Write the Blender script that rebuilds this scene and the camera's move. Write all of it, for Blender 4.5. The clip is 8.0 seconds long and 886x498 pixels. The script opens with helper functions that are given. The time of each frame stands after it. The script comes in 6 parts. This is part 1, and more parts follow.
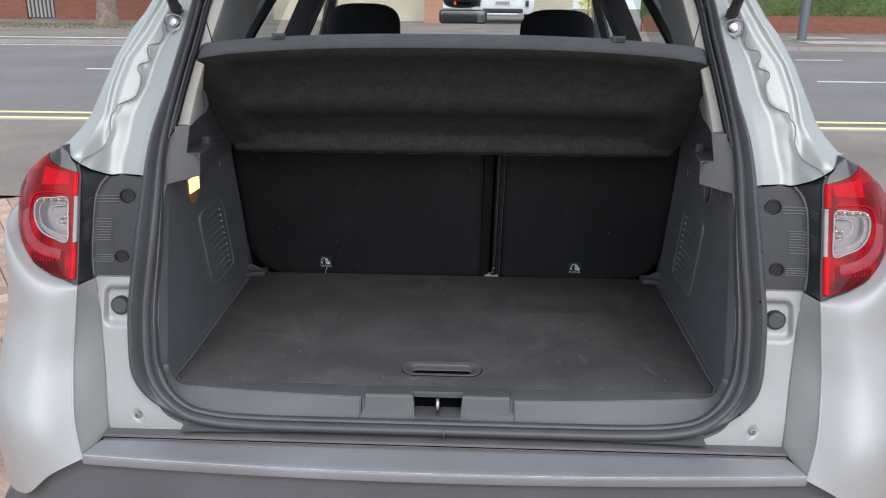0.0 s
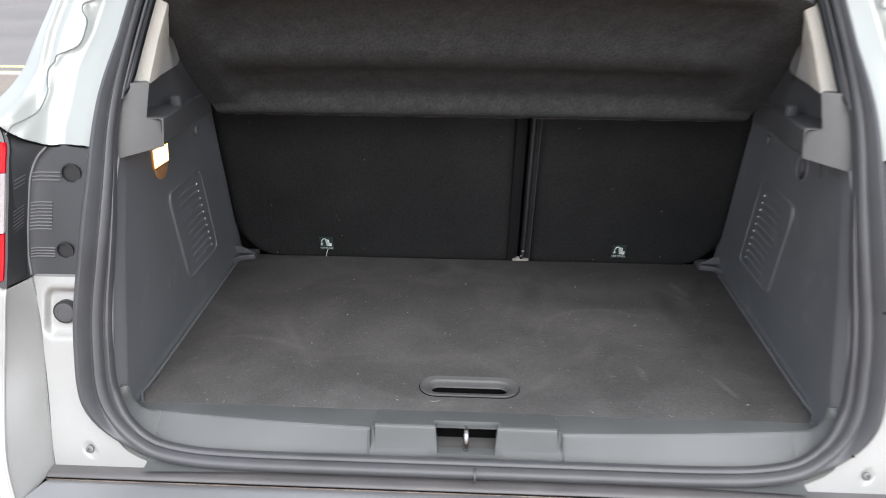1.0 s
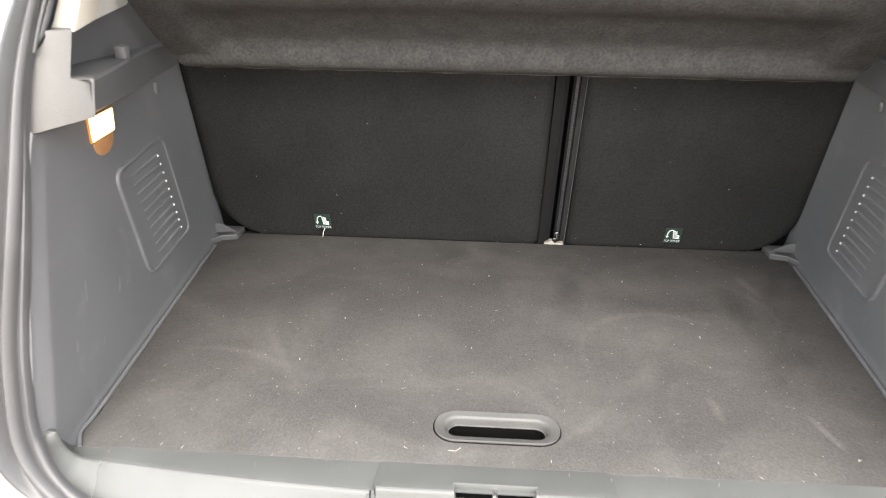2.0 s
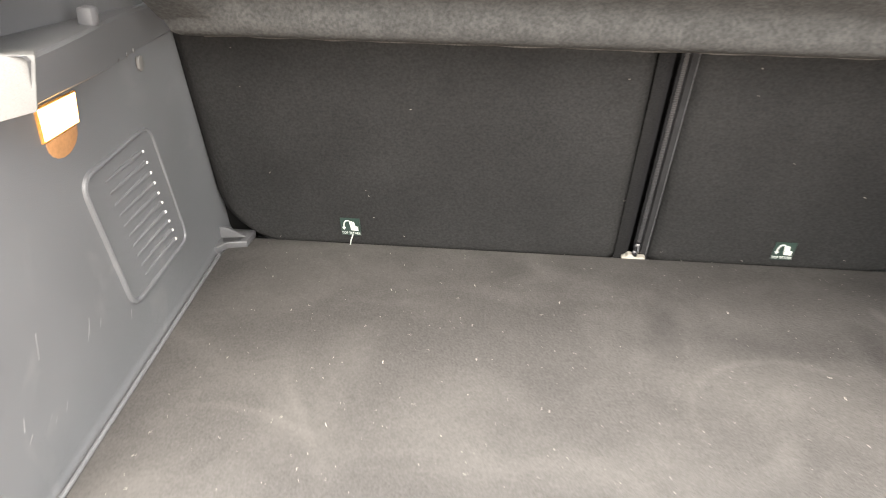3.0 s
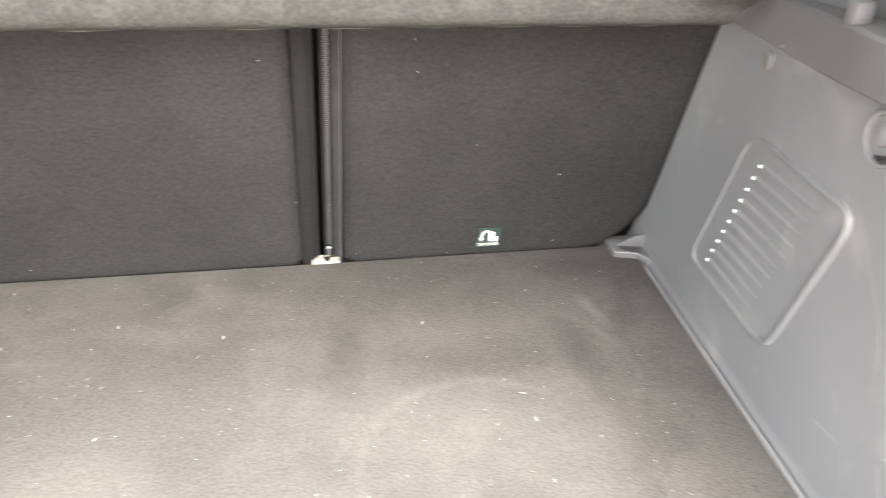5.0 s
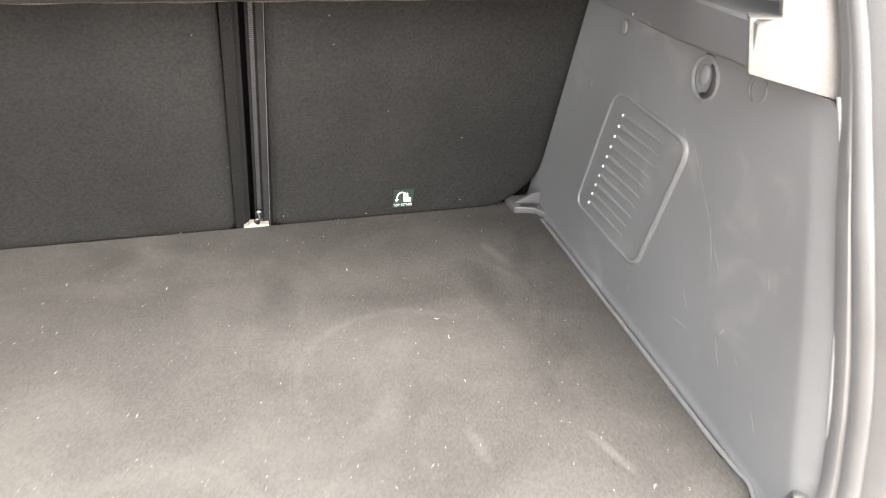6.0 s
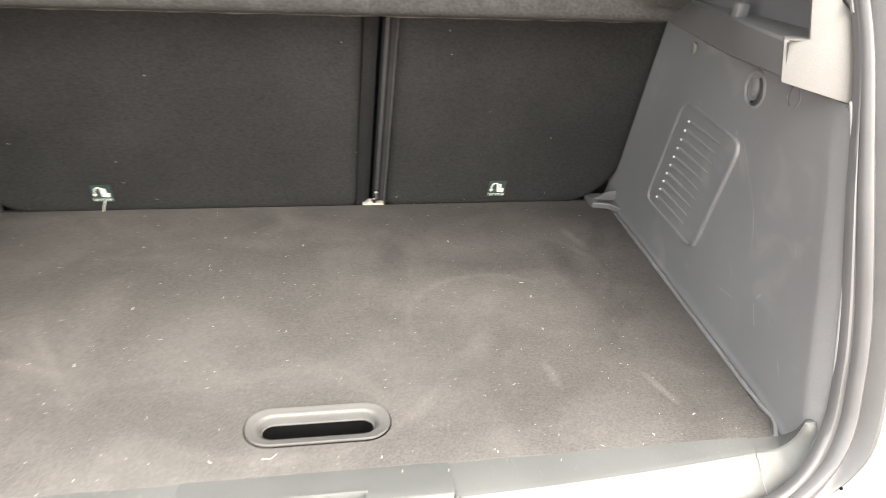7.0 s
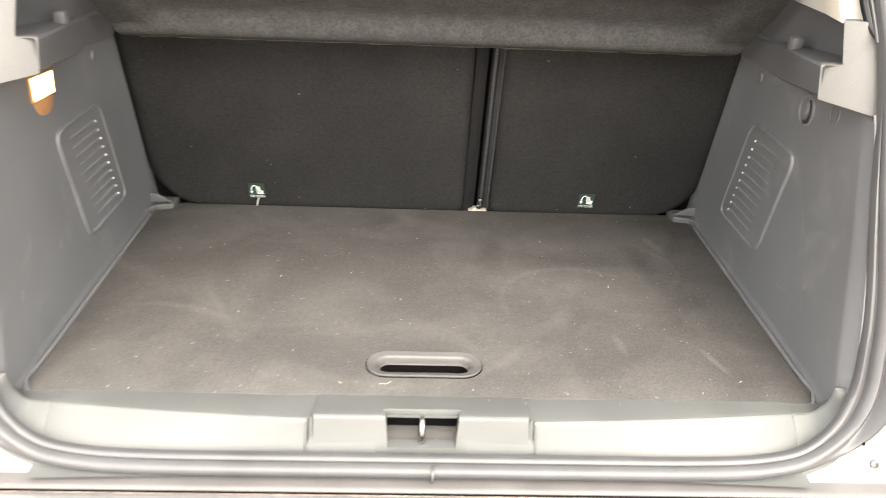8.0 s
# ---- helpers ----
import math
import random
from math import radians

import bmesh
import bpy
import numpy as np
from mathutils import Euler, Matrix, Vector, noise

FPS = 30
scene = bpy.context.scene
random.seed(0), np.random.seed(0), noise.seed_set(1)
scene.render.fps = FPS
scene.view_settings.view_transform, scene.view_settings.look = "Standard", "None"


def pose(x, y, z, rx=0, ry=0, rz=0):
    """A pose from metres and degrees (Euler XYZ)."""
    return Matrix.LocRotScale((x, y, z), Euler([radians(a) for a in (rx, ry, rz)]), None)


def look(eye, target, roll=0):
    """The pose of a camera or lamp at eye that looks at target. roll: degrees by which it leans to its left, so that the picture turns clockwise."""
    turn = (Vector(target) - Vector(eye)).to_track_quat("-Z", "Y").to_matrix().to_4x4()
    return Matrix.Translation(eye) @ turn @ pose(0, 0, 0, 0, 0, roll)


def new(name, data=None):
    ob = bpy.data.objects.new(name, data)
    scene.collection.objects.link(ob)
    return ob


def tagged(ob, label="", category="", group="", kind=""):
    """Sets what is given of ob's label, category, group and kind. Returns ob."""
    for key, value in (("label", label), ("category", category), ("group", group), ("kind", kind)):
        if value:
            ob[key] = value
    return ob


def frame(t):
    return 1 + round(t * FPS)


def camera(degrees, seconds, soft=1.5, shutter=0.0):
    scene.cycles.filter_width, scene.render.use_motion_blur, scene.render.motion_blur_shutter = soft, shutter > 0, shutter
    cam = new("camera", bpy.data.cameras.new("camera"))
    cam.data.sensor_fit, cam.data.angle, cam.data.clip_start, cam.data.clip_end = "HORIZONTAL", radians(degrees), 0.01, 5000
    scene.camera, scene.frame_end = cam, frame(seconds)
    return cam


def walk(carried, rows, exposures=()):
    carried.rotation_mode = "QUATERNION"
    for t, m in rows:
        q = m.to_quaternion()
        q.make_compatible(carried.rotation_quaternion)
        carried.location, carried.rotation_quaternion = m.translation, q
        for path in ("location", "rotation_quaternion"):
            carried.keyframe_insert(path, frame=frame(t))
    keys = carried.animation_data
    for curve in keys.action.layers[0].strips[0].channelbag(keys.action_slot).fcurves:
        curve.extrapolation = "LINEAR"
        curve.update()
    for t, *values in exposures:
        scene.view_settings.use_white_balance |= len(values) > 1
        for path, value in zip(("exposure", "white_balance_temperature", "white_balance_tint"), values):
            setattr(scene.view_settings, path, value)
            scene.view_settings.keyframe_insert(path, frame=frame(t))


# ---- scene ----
cam = camera(61.2, 8.0, soft=1.0, shutter=0.5)
PATH = [
    (0, (0.049, -1.304, 1.395), (-0.023, 0.607, 0.81), 0.5),
    (0.5, (0.052, -1.163, 1.379), (-0.03, 0.732, 0.746), 0.4),
    (1, (-0.003, -0.99, 1.354), (-0.084, 0.884, 0.661), 0.5),
    (1.2, (-0.025, -0.927, 1.351), (-0.11, 0.934, 0.624), 0.5),
    (2.3, (-0.038, -0.607, 1.312), (-0.155, 1.192, 0.447), 0.9),
    (2.5, (-0.053, -0.555, 1.301), (-0.179, 1.237, 0.422), 1.0),
    (3, (-0.12, -0.408, 1.278), (-0.254, 1.364, 0.36), 1.1),
    (3.5, (-0.135, -0.288, 1.273), (-0.257, 1.462, 0.313), 1.0),
    (4, (-0.073, -0.217, 1.265), (-0.15, 1.513, 0.265), 0.7),
    (4.5, (0.028, -0.194, 1.263), (0.163, 1.52, 0.241), 1.5),
    (5, (0.095, -0.205, 1.266), (0.435, 1.481, 0.245), 2.4),
    (5.2, (0.112, -0.218, 1.26), (0.52, 1.456, 0.244), 2.7),
    (6.3, (0.036, -0.42, 1.259), (0.586, 1.236, 0.282), 3.2),
    (6.5, (0.013, -0.456, 1.277), (0.53, 1.209, 0.296), 3.3),
    (7, (-0.008, -0.565, 1.29), (0.342, 1.168, 0.354), 3.6),
    (7.5, (0.005, -0.685, 1.304), (0.185, 1.103, 0.425), 3.1),
    (8, (-0.022, -0.797, 1.307), (0.053, 1.015, 0.465), 2.4),
]
EXPOSURES = [(0, 0.70, 5790, 11), (0.5, 0.86, 5800, 11), (1.0, 1.5, 6020, 11), (2.5, 3.15, 6800, 10), (3.0, 3.42, 6850, 10), (3.5, 3.75, 6880, 10), (4.0, 3.95, 6900, 10), (4.5, 4.15, 6830, 10), (5.0, 4.15, 6800, 10), (6.5, 3.36, 6900, 10), (7.0, 3.24, 6950, 10), (7.5, 3.08, 6980, 10), (8.0, 2.97, 7050, 10)]
walk(cam, [(t, look(eye, target, roll)) for t, eye, target, roll in PATH], EXPOSURES)

# ---- world, sun, exposure ----
world = bpy.data.worlds.new("overcast")
scene.world = world
world.use_nodes = True
wn, wl = world.node_tree.nodes, world.node_tree.links
sky = wn.new("ShaderNodeTexSky")
sky.sky_type, sky.sun_disc = "NISHITA", False
sky.sun_elevation, sky.sun_rotation = radians(48), radians(171)
sky.air_density, sky.dust_density, sky.ozone_density = 1.0, 4.0, 1.0
cloud = wn.new("ShaderNodeMix")
cloud.data_type = "RGBA"
cloud.inputs["Factor"].default_value = 0.72
cloud.inputs["B"].default_value = (7.8, 7.8, 7.75, 1)
wl.new(sky.outputs["Color"], cloud.inputs["A"])
wl.new(cloud.outputs["Result"], wn["Background"].inputs["Color"])
wn["Background"].inputs["Strength"].default_value = 0.1

sun_data = bpy.data.lights.new("sun", "SUN")
sun_data.energy, sun_data.angle, sun_data.color = 1.1, radians(60), (1.0, 0.96, 0.9)
sun = new("sun", sun_data)
sun.matrix_world = look((1.5, -9.5, 11.0), (0, 0, 0))

# ---- materials ----
def mat(name, color, rough=0.5, metal=0.0, vary=0.15, big=6.0, fine=250.0, bump=0.1, coat=0.0, tint=None, spread=0.0, bumpdist=0.001, spec=0.5, rvary=0.1, grain=None):
    """A surface with stains at one scale, grain at another, and fine relief."""
    m = bpy.data.materials.new(name)
    m.use_nodes = True
    n, l = m.node_tree.nodes, m.node_tree.links
    b = n["Principled BSDF"]
    tc = n.new("ShaderNodeTexCoord")
    n1, n2 = n.new("ShaderNodeTexNoise"), n.new("ShaderNodeTexNoise")
    n1.inputs["Scale"].default_value, n1.inputs["Detail"].default_value = big, 5
    n2.inputs["Scale"].default_value, n2.inputs["Detail"].default_value = fine, 3
    for x in (n1, n2):
        l.new(tc.outputs["Object"], x.inputs["Vector"])
    r1 = n.new("ShaderNodeValToRGB")
    r1.color_ramp.elements[0].position, r1.color_ramp.elements[1].position = 0.3, 0.72
    lo = tint or tuple(c * (1 - vary) for c in color)
    r1.color_ramp.elements[0].color = (*lo, 1)
    r1.color_ramp.elements[1].color = (*[min(1, c * (1 + vary)) for c in color], 1)
    l.new(n1.outputs["Fac"], r1.inputs["Fac"])
    mx = n.new("ShaderNodeMix")
    mx.data_type, mx.blend_type = "RGBA", "MULTIPLY"
    mx.inputs["Factor"].default_value = 1
    r2 = n.new("ShaderNodeMapRange")
    grain = vary if grain is None else grain
    r2.inputs["From Min"].default_value, r2.inputs["From Max"].default_value = 0.32, 0.68
    r2.inputs["To Min"].default_value, r2.inputs["To Max"].default_value = 1 - grain, 1 + grain
    l.new(n2.outputs["Fac"], r2.inputs["Value"])
    l.new(r1.outputs["Color"], mx.inputs["A"])
    l.new(r2.outputs["Result"], mx.inputs["B"])
    out = mx.outputs["Result"]
    if spread:
        oi = n.new("ShaderNodeObjectInfo")
        mr = n.new("ShaderNodeMapRange")
        mr.inputs["To Min"].default_value, mr.inputs["To Max"].default_value = 1 - spread, 1 + spread
        l.new(oi.outputs["Random"], mr.inputs["Value"])
        m2 = n.new("ShaderNodeMix")
        m2.data_type, m2.blend_type = "RGBA", "MULTIPLY"
        m2.inputs["Factor"].default_value = 1
        l.new(out, m2.inputs["A"])
        l.new(mr.outputs["Result"], m2.inputs["B"])
        out = m2.outputs["Result"]
    l.new(out, b.inputs["Base Color"])
    rr = n.new("ShaderNodeMapRange")
    rr.inputs["To Min"].default_value, rr.inputs["To Max"].default_value = max(0.02, rough - rvary), min(1, rough + rvary)
    l.new(n1.outputs["Fac"], rr.inputs["Value"])
    l.new(rr.outputs["Result"], b.inputs["Roughness"])
    b.inputs["Metallic"].default_value, b.inputs["Coat Weight"].default_value = metal, coat
    b.inputs["Coat Roughness"].default_value = 0.06
    b.inputs["Specular IOR Level"].default_value = spec
    if bump:
        bp = n.new("ShaderNodeBump")
        bp.inputs["Strength"].default_value, bp.inputs["Distance"].default_value = bump, bumpdist
        l.new(n2.outputs["Fac"], bp.inputs["Height"])
        l.new(bp.outputs["Normal"], b.inputs["Normal"])
    return m


def nodes_of(m):
    return m.node_tree.nodes, m.node_tree.links, m.node_tree.nodes["Principled BSDF"]


def glass(name, color, gloss):
    m = bpy.data.materials.new(name)
    m.use_nodes = True
    n, l = m.node_tree.nodes, m.node_tree.links
    n.remove(n["Principled BSDF"])
    t, gl, mx = n.new("ShaderNodeBsdfTransparent"), n.new("ShaderNodeBsdfGlossy"), n.new("ShaderNodeMixShader")
    t.inputs["Color"].default_value = (*color, 1)
    gl.inputs["Roughness"].default_value = 0.02
    mx.inputs["Fac"].default_value = gloss
    l.new(t.outputs[0], mx.inputs[1])
    l.new(gl.outputs[0], mx.inputs[2])
    l.new(mx.outputs[0], n["Material Output"].inputs["Surface"])
    return m


def glow(name, color, strength):
    m = bpy.data.materials.new(name)
    m.use_nodes = True
    _, _, b = nodes_of(m)
    b.inputs["Base Color"].default_value = (*color, 1)
    b.inputs["Emission Color"].default_value = (*color, 1)
    b.inputs["Emission Strength"].default_value = strength
    return m


SILVER = mat("silver_paint", (0.388, 0.390, 0.380), 0.48, 0.22, 0.035, 3, 900, 0.02, coat=0.25, rvary=0.04, grain=0.03)
SILVER_IN = mat("silver_paint_jamb", (0.392, 0.392, 0.378), 0.42, 0.22, 0.04, 9, 700, 0.05, coat=0.35, rvary=0.05)
CHANNEL = mat("silver_channel_paint", (0.390, 0.408, 0.382), 0.38, 0.38, 0.03, 9, 900, 0.03, coat=0.3, rvary=0.03, grain=0.03)
SEALANT = mat("seam_sealer", (0.20, 0.21, 0.208), 0.6)
BLACK = mat("black_plastic", (0.030, 0.031, 0.033), 0.46, 0, 0.12, 8, 900, 0.35, rvary=0.08)
BUMPER = mat("bumper_plastic", (0.092, 0.094, 0.100), 0.38, 0, 0.15, 5, 900, 0.2, rvary=0.06, spec=0.6, grain=0.08)
STEPM = mat("worn_step_plastic", (0.235, 0.238, 0.245), 0.30, 0, 0.24, 3, 900, 0.08, rvary=0.08, spec=0.65, grain=0.04)
SMOKE = mat("smoked_lens", (0.022, 0.020, 0.021), 0.10, 0.0, 0.2, 20, 300, 0.01, coat=0.5, rvary=0.03, grain=0.05)
TRIM = mat("grained_trim", (0.146, 0.150, 0.159), 0.40, 0, 0.10, 5, 900, 0.4, rvary=0.07, grain=0.05)
SILL = mat("sill_trim", (0.108, 0.113, 0.112), 0.42, 0, 0.12, 7, 900, 0.3, rvary=0.07, spec=0.5, grain=0.06)
LEDGE = mat("grey_ledge_trim", (0.124, 0.123, 0.120), 0.5, 0, 0.06, 7, 700, 0.3)
DARKTRIM = mat("dark_ledge_trim", (0.112, 0.113, 0.119), 0.46, 0, 0.08, 8, 900, 0.3, grain=0.05)
BLOCKM = mat("corner_block_plastic", (0.080, 0.081, 0.086), 0.5, 0, 0.08, 8, 900, 0.3, grain=0.05)
BEIGE = mat("beige_pillar_trim", (0.60, 0.57, 0.50), 0.6, 0, 0.05, 8, 500, 0.2)
HEAD = mat("grey_headlining", (0.62, 0.62, 0.60), 0.85, 0, 0.05, 8, 600, 0.3)
RUBBER = mat("seal_rubber", (0.070, 0.071, 0.075), 0.42, 0, 0.14, 14, 500, 0.08, rvary=0.06, spec=0.55, grain=0.05)
LIPM = mat("black_seal_lip", (0.012, 0.013, 0.015), 0.30, 0, 0.1, 14, 500, 0.05, spec=0.6, grain=0.04)
TEETH = mat("zip_teeth_plastic", (0.030, 0.030, 0.032), 0.4, 0, 0.1, 40, 500, 0.0, spec=0.4)
SLIDER = mat("zip_slider_metal", (0.012, 0.012, 0.013), 0.22, 0, 0.1, 60, 500, 0.05, coat=0.6)
HEM = mat("felt_hem", (0.098, 0.094, 0.088), 0.95, 0, 0.25, 60, 380, 0.8, bumpdist=0.0012, spec=0.1, grain=0.4)
STRIPM = mat("dusty_strip", (0.112, 0.107, 0.107), 0.5, 0, 0.15, 12, 500, 0.08, grain=0.05)
EDGEGLINT = mat("pale_edge_glint", (0.40, 0.40, 0.405), 0.5, 0, 0.25, 25, 300, 0.1)
RUST = mat("dirt_line", (0.24, 0.185, 0.15), 0.7, 0, 0.35, 30, 300, 0.1)
TYRE = mat("tyre_rubber", (0.022, 0.022, 0.023), 0.7, 0, 0.15, 9, 200, 0.3)
ALLOY = mat("alloy", (0.55, 0.55, 0.56), 0.3, 0.9, 0.05, 9, 300, 0.05)
CHROME = mat("bright_steel", (0.72, 0.71, 0.69), 0.18, 1.0, 0.08, 30, 400, 0.03)
STEEL = mat("dull_steel", (0.24, 0.24, 0.24), 0.4, 0.9, 0.2, 40, 500, 0.1)
SHELF = mat("shelf_felt", (0.046, 0.0466, 0.0462), 0.95, 0, 0.16, 40, 240, 0.6, bumpdist=0.0016, spec=0.15, grain=0.24)
PULLM = mat("pull_plastic", (0.098, 0.097, 0.095), 0.45, 0, 0.1, 12, 700, 0.3)
SHELF_TOP = mat("shelf_cover", (0.105, 0.107, 0.112), 0.9, 0, 0.1, 20, 700, 0.5, spec=0.2)
FLAPM = mat("dark_flap_felt", (0.0115, 0.0115, 0.0118), 0.95, 0, 0.14, 20, 420, 0.8, bumpdist=0.0014, spec=0.12, grain=0.3)
SEATBACK = mat("seat_back_felt", (0.0205, 0.0205, 0.0205), 0.95, 0, 0.14, 9, 250, 0.7, bumpdist=0.0018, spec=0.12, grain=0.24)
PILLARM = mat("dark_pillar_trim", (0.014, 0.0145, 0.016), 0.7, 0, 0.1, 8, 700, 0.2, spec=0.25)
SEATCLOTH = mat("seat_cloth", (0.028, 0.029, 0.033), 0.9, 0, 0.15, 18, 500, 0.5, spec=0.2)
ZIPM = mat("zip_tape", (0.010, 0.010, 0.011), 0.85, 0, 0.2, 40, 900, 0.4, spec=0.15)
VOID = mat("deep_black", (0.004, 0.004, 0.004), 0.9, 0, 0.1, 9, 300, 0.1, spec=0.1)
WHITEP = mat("cream_plastic", (0.30, 0.285, 0.25), 0.5, 0, 0.06, 9, 300, 0.1)
GLINTM = mat("pale_glint", (0.78, 0.78, 0.76), 0.3, 0, 0.05, 60, 300, 0.0)
DEBRIS = mat("dry_leaf_bits", (0.30, 0.22, 0.07), 0.8, 0, 0.3, 90, 300, 0.0)
STRIKE = mat("striker_steel", (0.46, 0.45, 0.44), 0.26, 1.0, 0.15, 40, 400, 0.05)
SCUFF = mat("sill_scuffs", (0.130, 0.135, 0.132), 0.6)
SCRATCH = mat("pale_scratch", (0.34, 0.34, 0.34), 0.6)
TAPE = mat("dark_tape", (0.019, 0.019, 0.020), 0.9, 0, 0.2, 40, 700, 0.4, spec=0.15)
PRINT = mat("label_print", (0.70, 0.74, 0.70), 0.6, 0, 0.05, 60, 900, 0.0)
TAGM = mat("label_green", (0.018, 0.036, 0.030), 0.5, 0, 0.1, 60, 900, 0.1)
LINT = mat("lint", (0.52, 0.49, 0.43), 0.8, 0, 0.2, 90, 900, 0.0)
REDL = mat("red_lens", (0.30, 0.0006, 0.004), 0.10, 0.0, 0.35, 30, 300, 0.01, coat=0.07, tint=(0.12, 0.0006, 0.0015), rvary=0.03, spec=0.10, grain=0.06)
REDB = mat("bright_red_lens", (0.50, 0.003, 0.010), 0.14, 0.0, 0.15, 30, 300, 0.01, coat=0.06, rvary=0.04, spec=0.08, grain=0.05)
REDM = mat("mid_red_lens", (0.165, 0.0008, 0.002), 0.12, 0.0, 0.3, 30, 300, 0.01, coat=0.06, rvary=0.04, spec=0.1, grain=0.05)
REDD = mat("dark_red_lens", (0.085, 0.001, 0.002), 0.18, 0.0, 0.3, 30, 300, 0.01, coat=0.12, rvary=0.04, spec=0.1, grain=0.05)
CLEARL = mat("clear_lens", (0.115, 0.100, 0.100), 0.16, 0.3, 0.25, 60, 300, 0.02, coat=0.3, bumpdist=0.002, grain=0.06)
PALEBAR = mat("pale_clear_lens", (0.44, 0.41, 0.405), 0.22, 0.0, 0.1, 50, 300, 0.02, coat=0.3, grain=0.05)
# paler than the bracket: light caught on ribs and plate edge, set in colour
RIBLIT = mat("rib_lit_plastic", (0.17, 0.172, 0.175), 0.5, 0, 0.1, 30, 900, 0.1)
PALER = mat("pink_lens", (0.31, 0.045, 0.055), 0.2, 0.0, 0.2, 50, 300, 0.02, coat=0.1, spec=0.1, grain=0.05)
AMBERD = mat("warm_reflector", (0.32, 0.19, 0.10), 0.2, 0.3, 0.2, 50, 300, 0.1)
GLASS = glass("window_glass", (0.86, 0.90, 0.88), 0.06)
WINDSCREEN = glass("windscreen_glass", (0.93, 0.95, 0.94), 0.04)
LAMPGLOW = glow("lit_lamp_lens", (1.0, 0.58, 0.20), 1.5)
AMBER = mat("amber_plastic", (0.75, 0.33, 0.07), 0.35, 0, 0.1, 60, 300, 0.05, coat=0.5)
AMBERSPILL = mat("amber_spill", (0.42, 0.22, 0.10), 0.4, 0, 0.1, 60, 300, 0.05)
REDGLOW = glow("red_indicator", (1.0, 0.05, 0.03), 1.0)

# carpet: pile, pale dust and dark scuffs
CARPET = mat("boot_carpet", (0.081, 0.0778, 0.0755), 0.97, 0, 0.08, 5.0, 330, 0.6, bumpdist=0.0014, spec=0.1, grain=0.15)
cn, cl, cb = nodes_of(CARPET)
base = cb.inputs["Base Color"].links[0].from_socket
ctc = cn.new("ShaderNodeTexCoord")
dust = cn.new("ShaderNodeTexNoise")
dust.inputs["Scale"].default_value, dust.inputs["Detail"].default_value, dust.inputs["Distortion"].default_value = 6.5, 9, 0.7
cl.new(ctc.outputs["Object"], dust.inputs["Vector"])
dramp = cn.new("ShaderNodeValToRGB")
dramp.color_ramp.elements[0].position, dramp.color_ramp.elements[1].position = 0.42, 0.78
dramp.color_ramp.elements[1].color = (0.5, 0.5, 0.5, 1)
cl.new(dust.outputs["Fac"], dramp.inputs["Fac"])
dm = cn.new("ShaderNodeMix")
dm.data_type = "RGBA"
dm.inputs["B"].default_value = (0.150, 0.144, 0.138, 1)
cl.new(dramp.outputs["Color"], dm.inputs["Factor"])
cl.new(base, dm.inputs["A"])
cl.new(dm.outputs["Result"], cb.inputs["Base Color"])

# curved scuffs left on the carpet by things slid about
last = dm.outputs["Result"]
sep = cn.new("ShaderNodeSeparateXYZ")
cl.new(ctc.outputs["Object"], sep.inputs["Vector"])
patchy = cn.new("ShaderNodeTexNoise")
patchy.inputs["Scale"].default_value, patchy.inputs["Detail"].default_value = 6, 6
cl.new(ctc.outputs["Object"], patchy.inputs["Vector"])


def math_node(op, a, b=None, clamp=False):
    q = cn.new("ShaderNodeMath")
    q.operation, q.use_clamp = op, clamp
    for k, v in ((0, a), (1, b)):
        if v is None:
            continue
        if isinstance(v, (int, float)):
            q.inputs[k].default_value = v
        else:
            cl.new(v, q.inputs[k])
    return q.outputs[0]


def blend_in(mask, color, multiply=False):
    lay = cn.new("ShaderNodeMix")
    lay.data_type, lay.blend_type = "RGBA", "MULTIPLY" if multiply else "MIX"
    lay.inputs["B"].default_value = (*color, 1)
    cl.new(mask, lay.inputs["Factor"])
    cl.new(last, lay.inputs["A"])
    return lay.outputs["Result"]


wander = math_node("MULTIPLY", math_node("SUBTRACT", patchy.outputs["Fac"], 0.5), 0.05)
fade = math_node("ADD", 0.35, math_node("MULTIPLY", math_node("SUBTRACT", patchy.outputs["Fac"], 0.40), 3.0, True), True)
# arcs: middle, radius, width, strength, the way they face and how much of the ring is left
for sx_, sy_, rad, wide, much, ux, uy, least in ((0.262, 0.300, 0.138, 0.010, 0.12, -0.55, 0.83, 0.15), (0.335, 0.445, 0.122, 0.010, 0.20, 0.98, 0.2, 0.55), (-0.41, 0.160, 0.118, 0.011, 0.11, 0.45, 0.9, 0.2),
                                                 (0.33, 0.17, 0.09, 0.010, 0.16, -0.9, 0.3, 0.65), (-0.20, 0.36, 0.17, 0.012, 0.09, -0.6, -0.8, 0.5), (-0.05, 0.30, 0.24, 0.012, 0.16, 0.2, -0.98, 0.5)):
    dx, dy = math_node("SUBTRACT", sep.outputs["X"], sx_), math_node("SUBTRACT", sep.outputs["Y"], sy_)
    dist = math_node("ADD", math_node("SQRT", math_node("ADD", math_node("MULTIPLY", dx, dx), math_node("MULTIPLY", dy, dy))), wander)
    band = math_node("SUBTRACT", 1.0, math_node("DIVIDE", math_node("ABSOLUTE", math_node("SUBTRACT", dist, rad)), wide), True)
    facing = math_node("DIVIDE", math_node("ADD", math_node("MULTIPLY", dx, ux), math_node("MULTIPLY", dy, uy)), rad)
    left = math_node("MULTIPLY", math_node("SUBTRACT", facing, least), 3.0, True)
    mask = math_node("MULTIPLY", math_node("MULTIPLY", math_node("MULTIPLY", band, fade), left), much)
    last = blend_in(mask, (0.25, 0.24, 0.225))
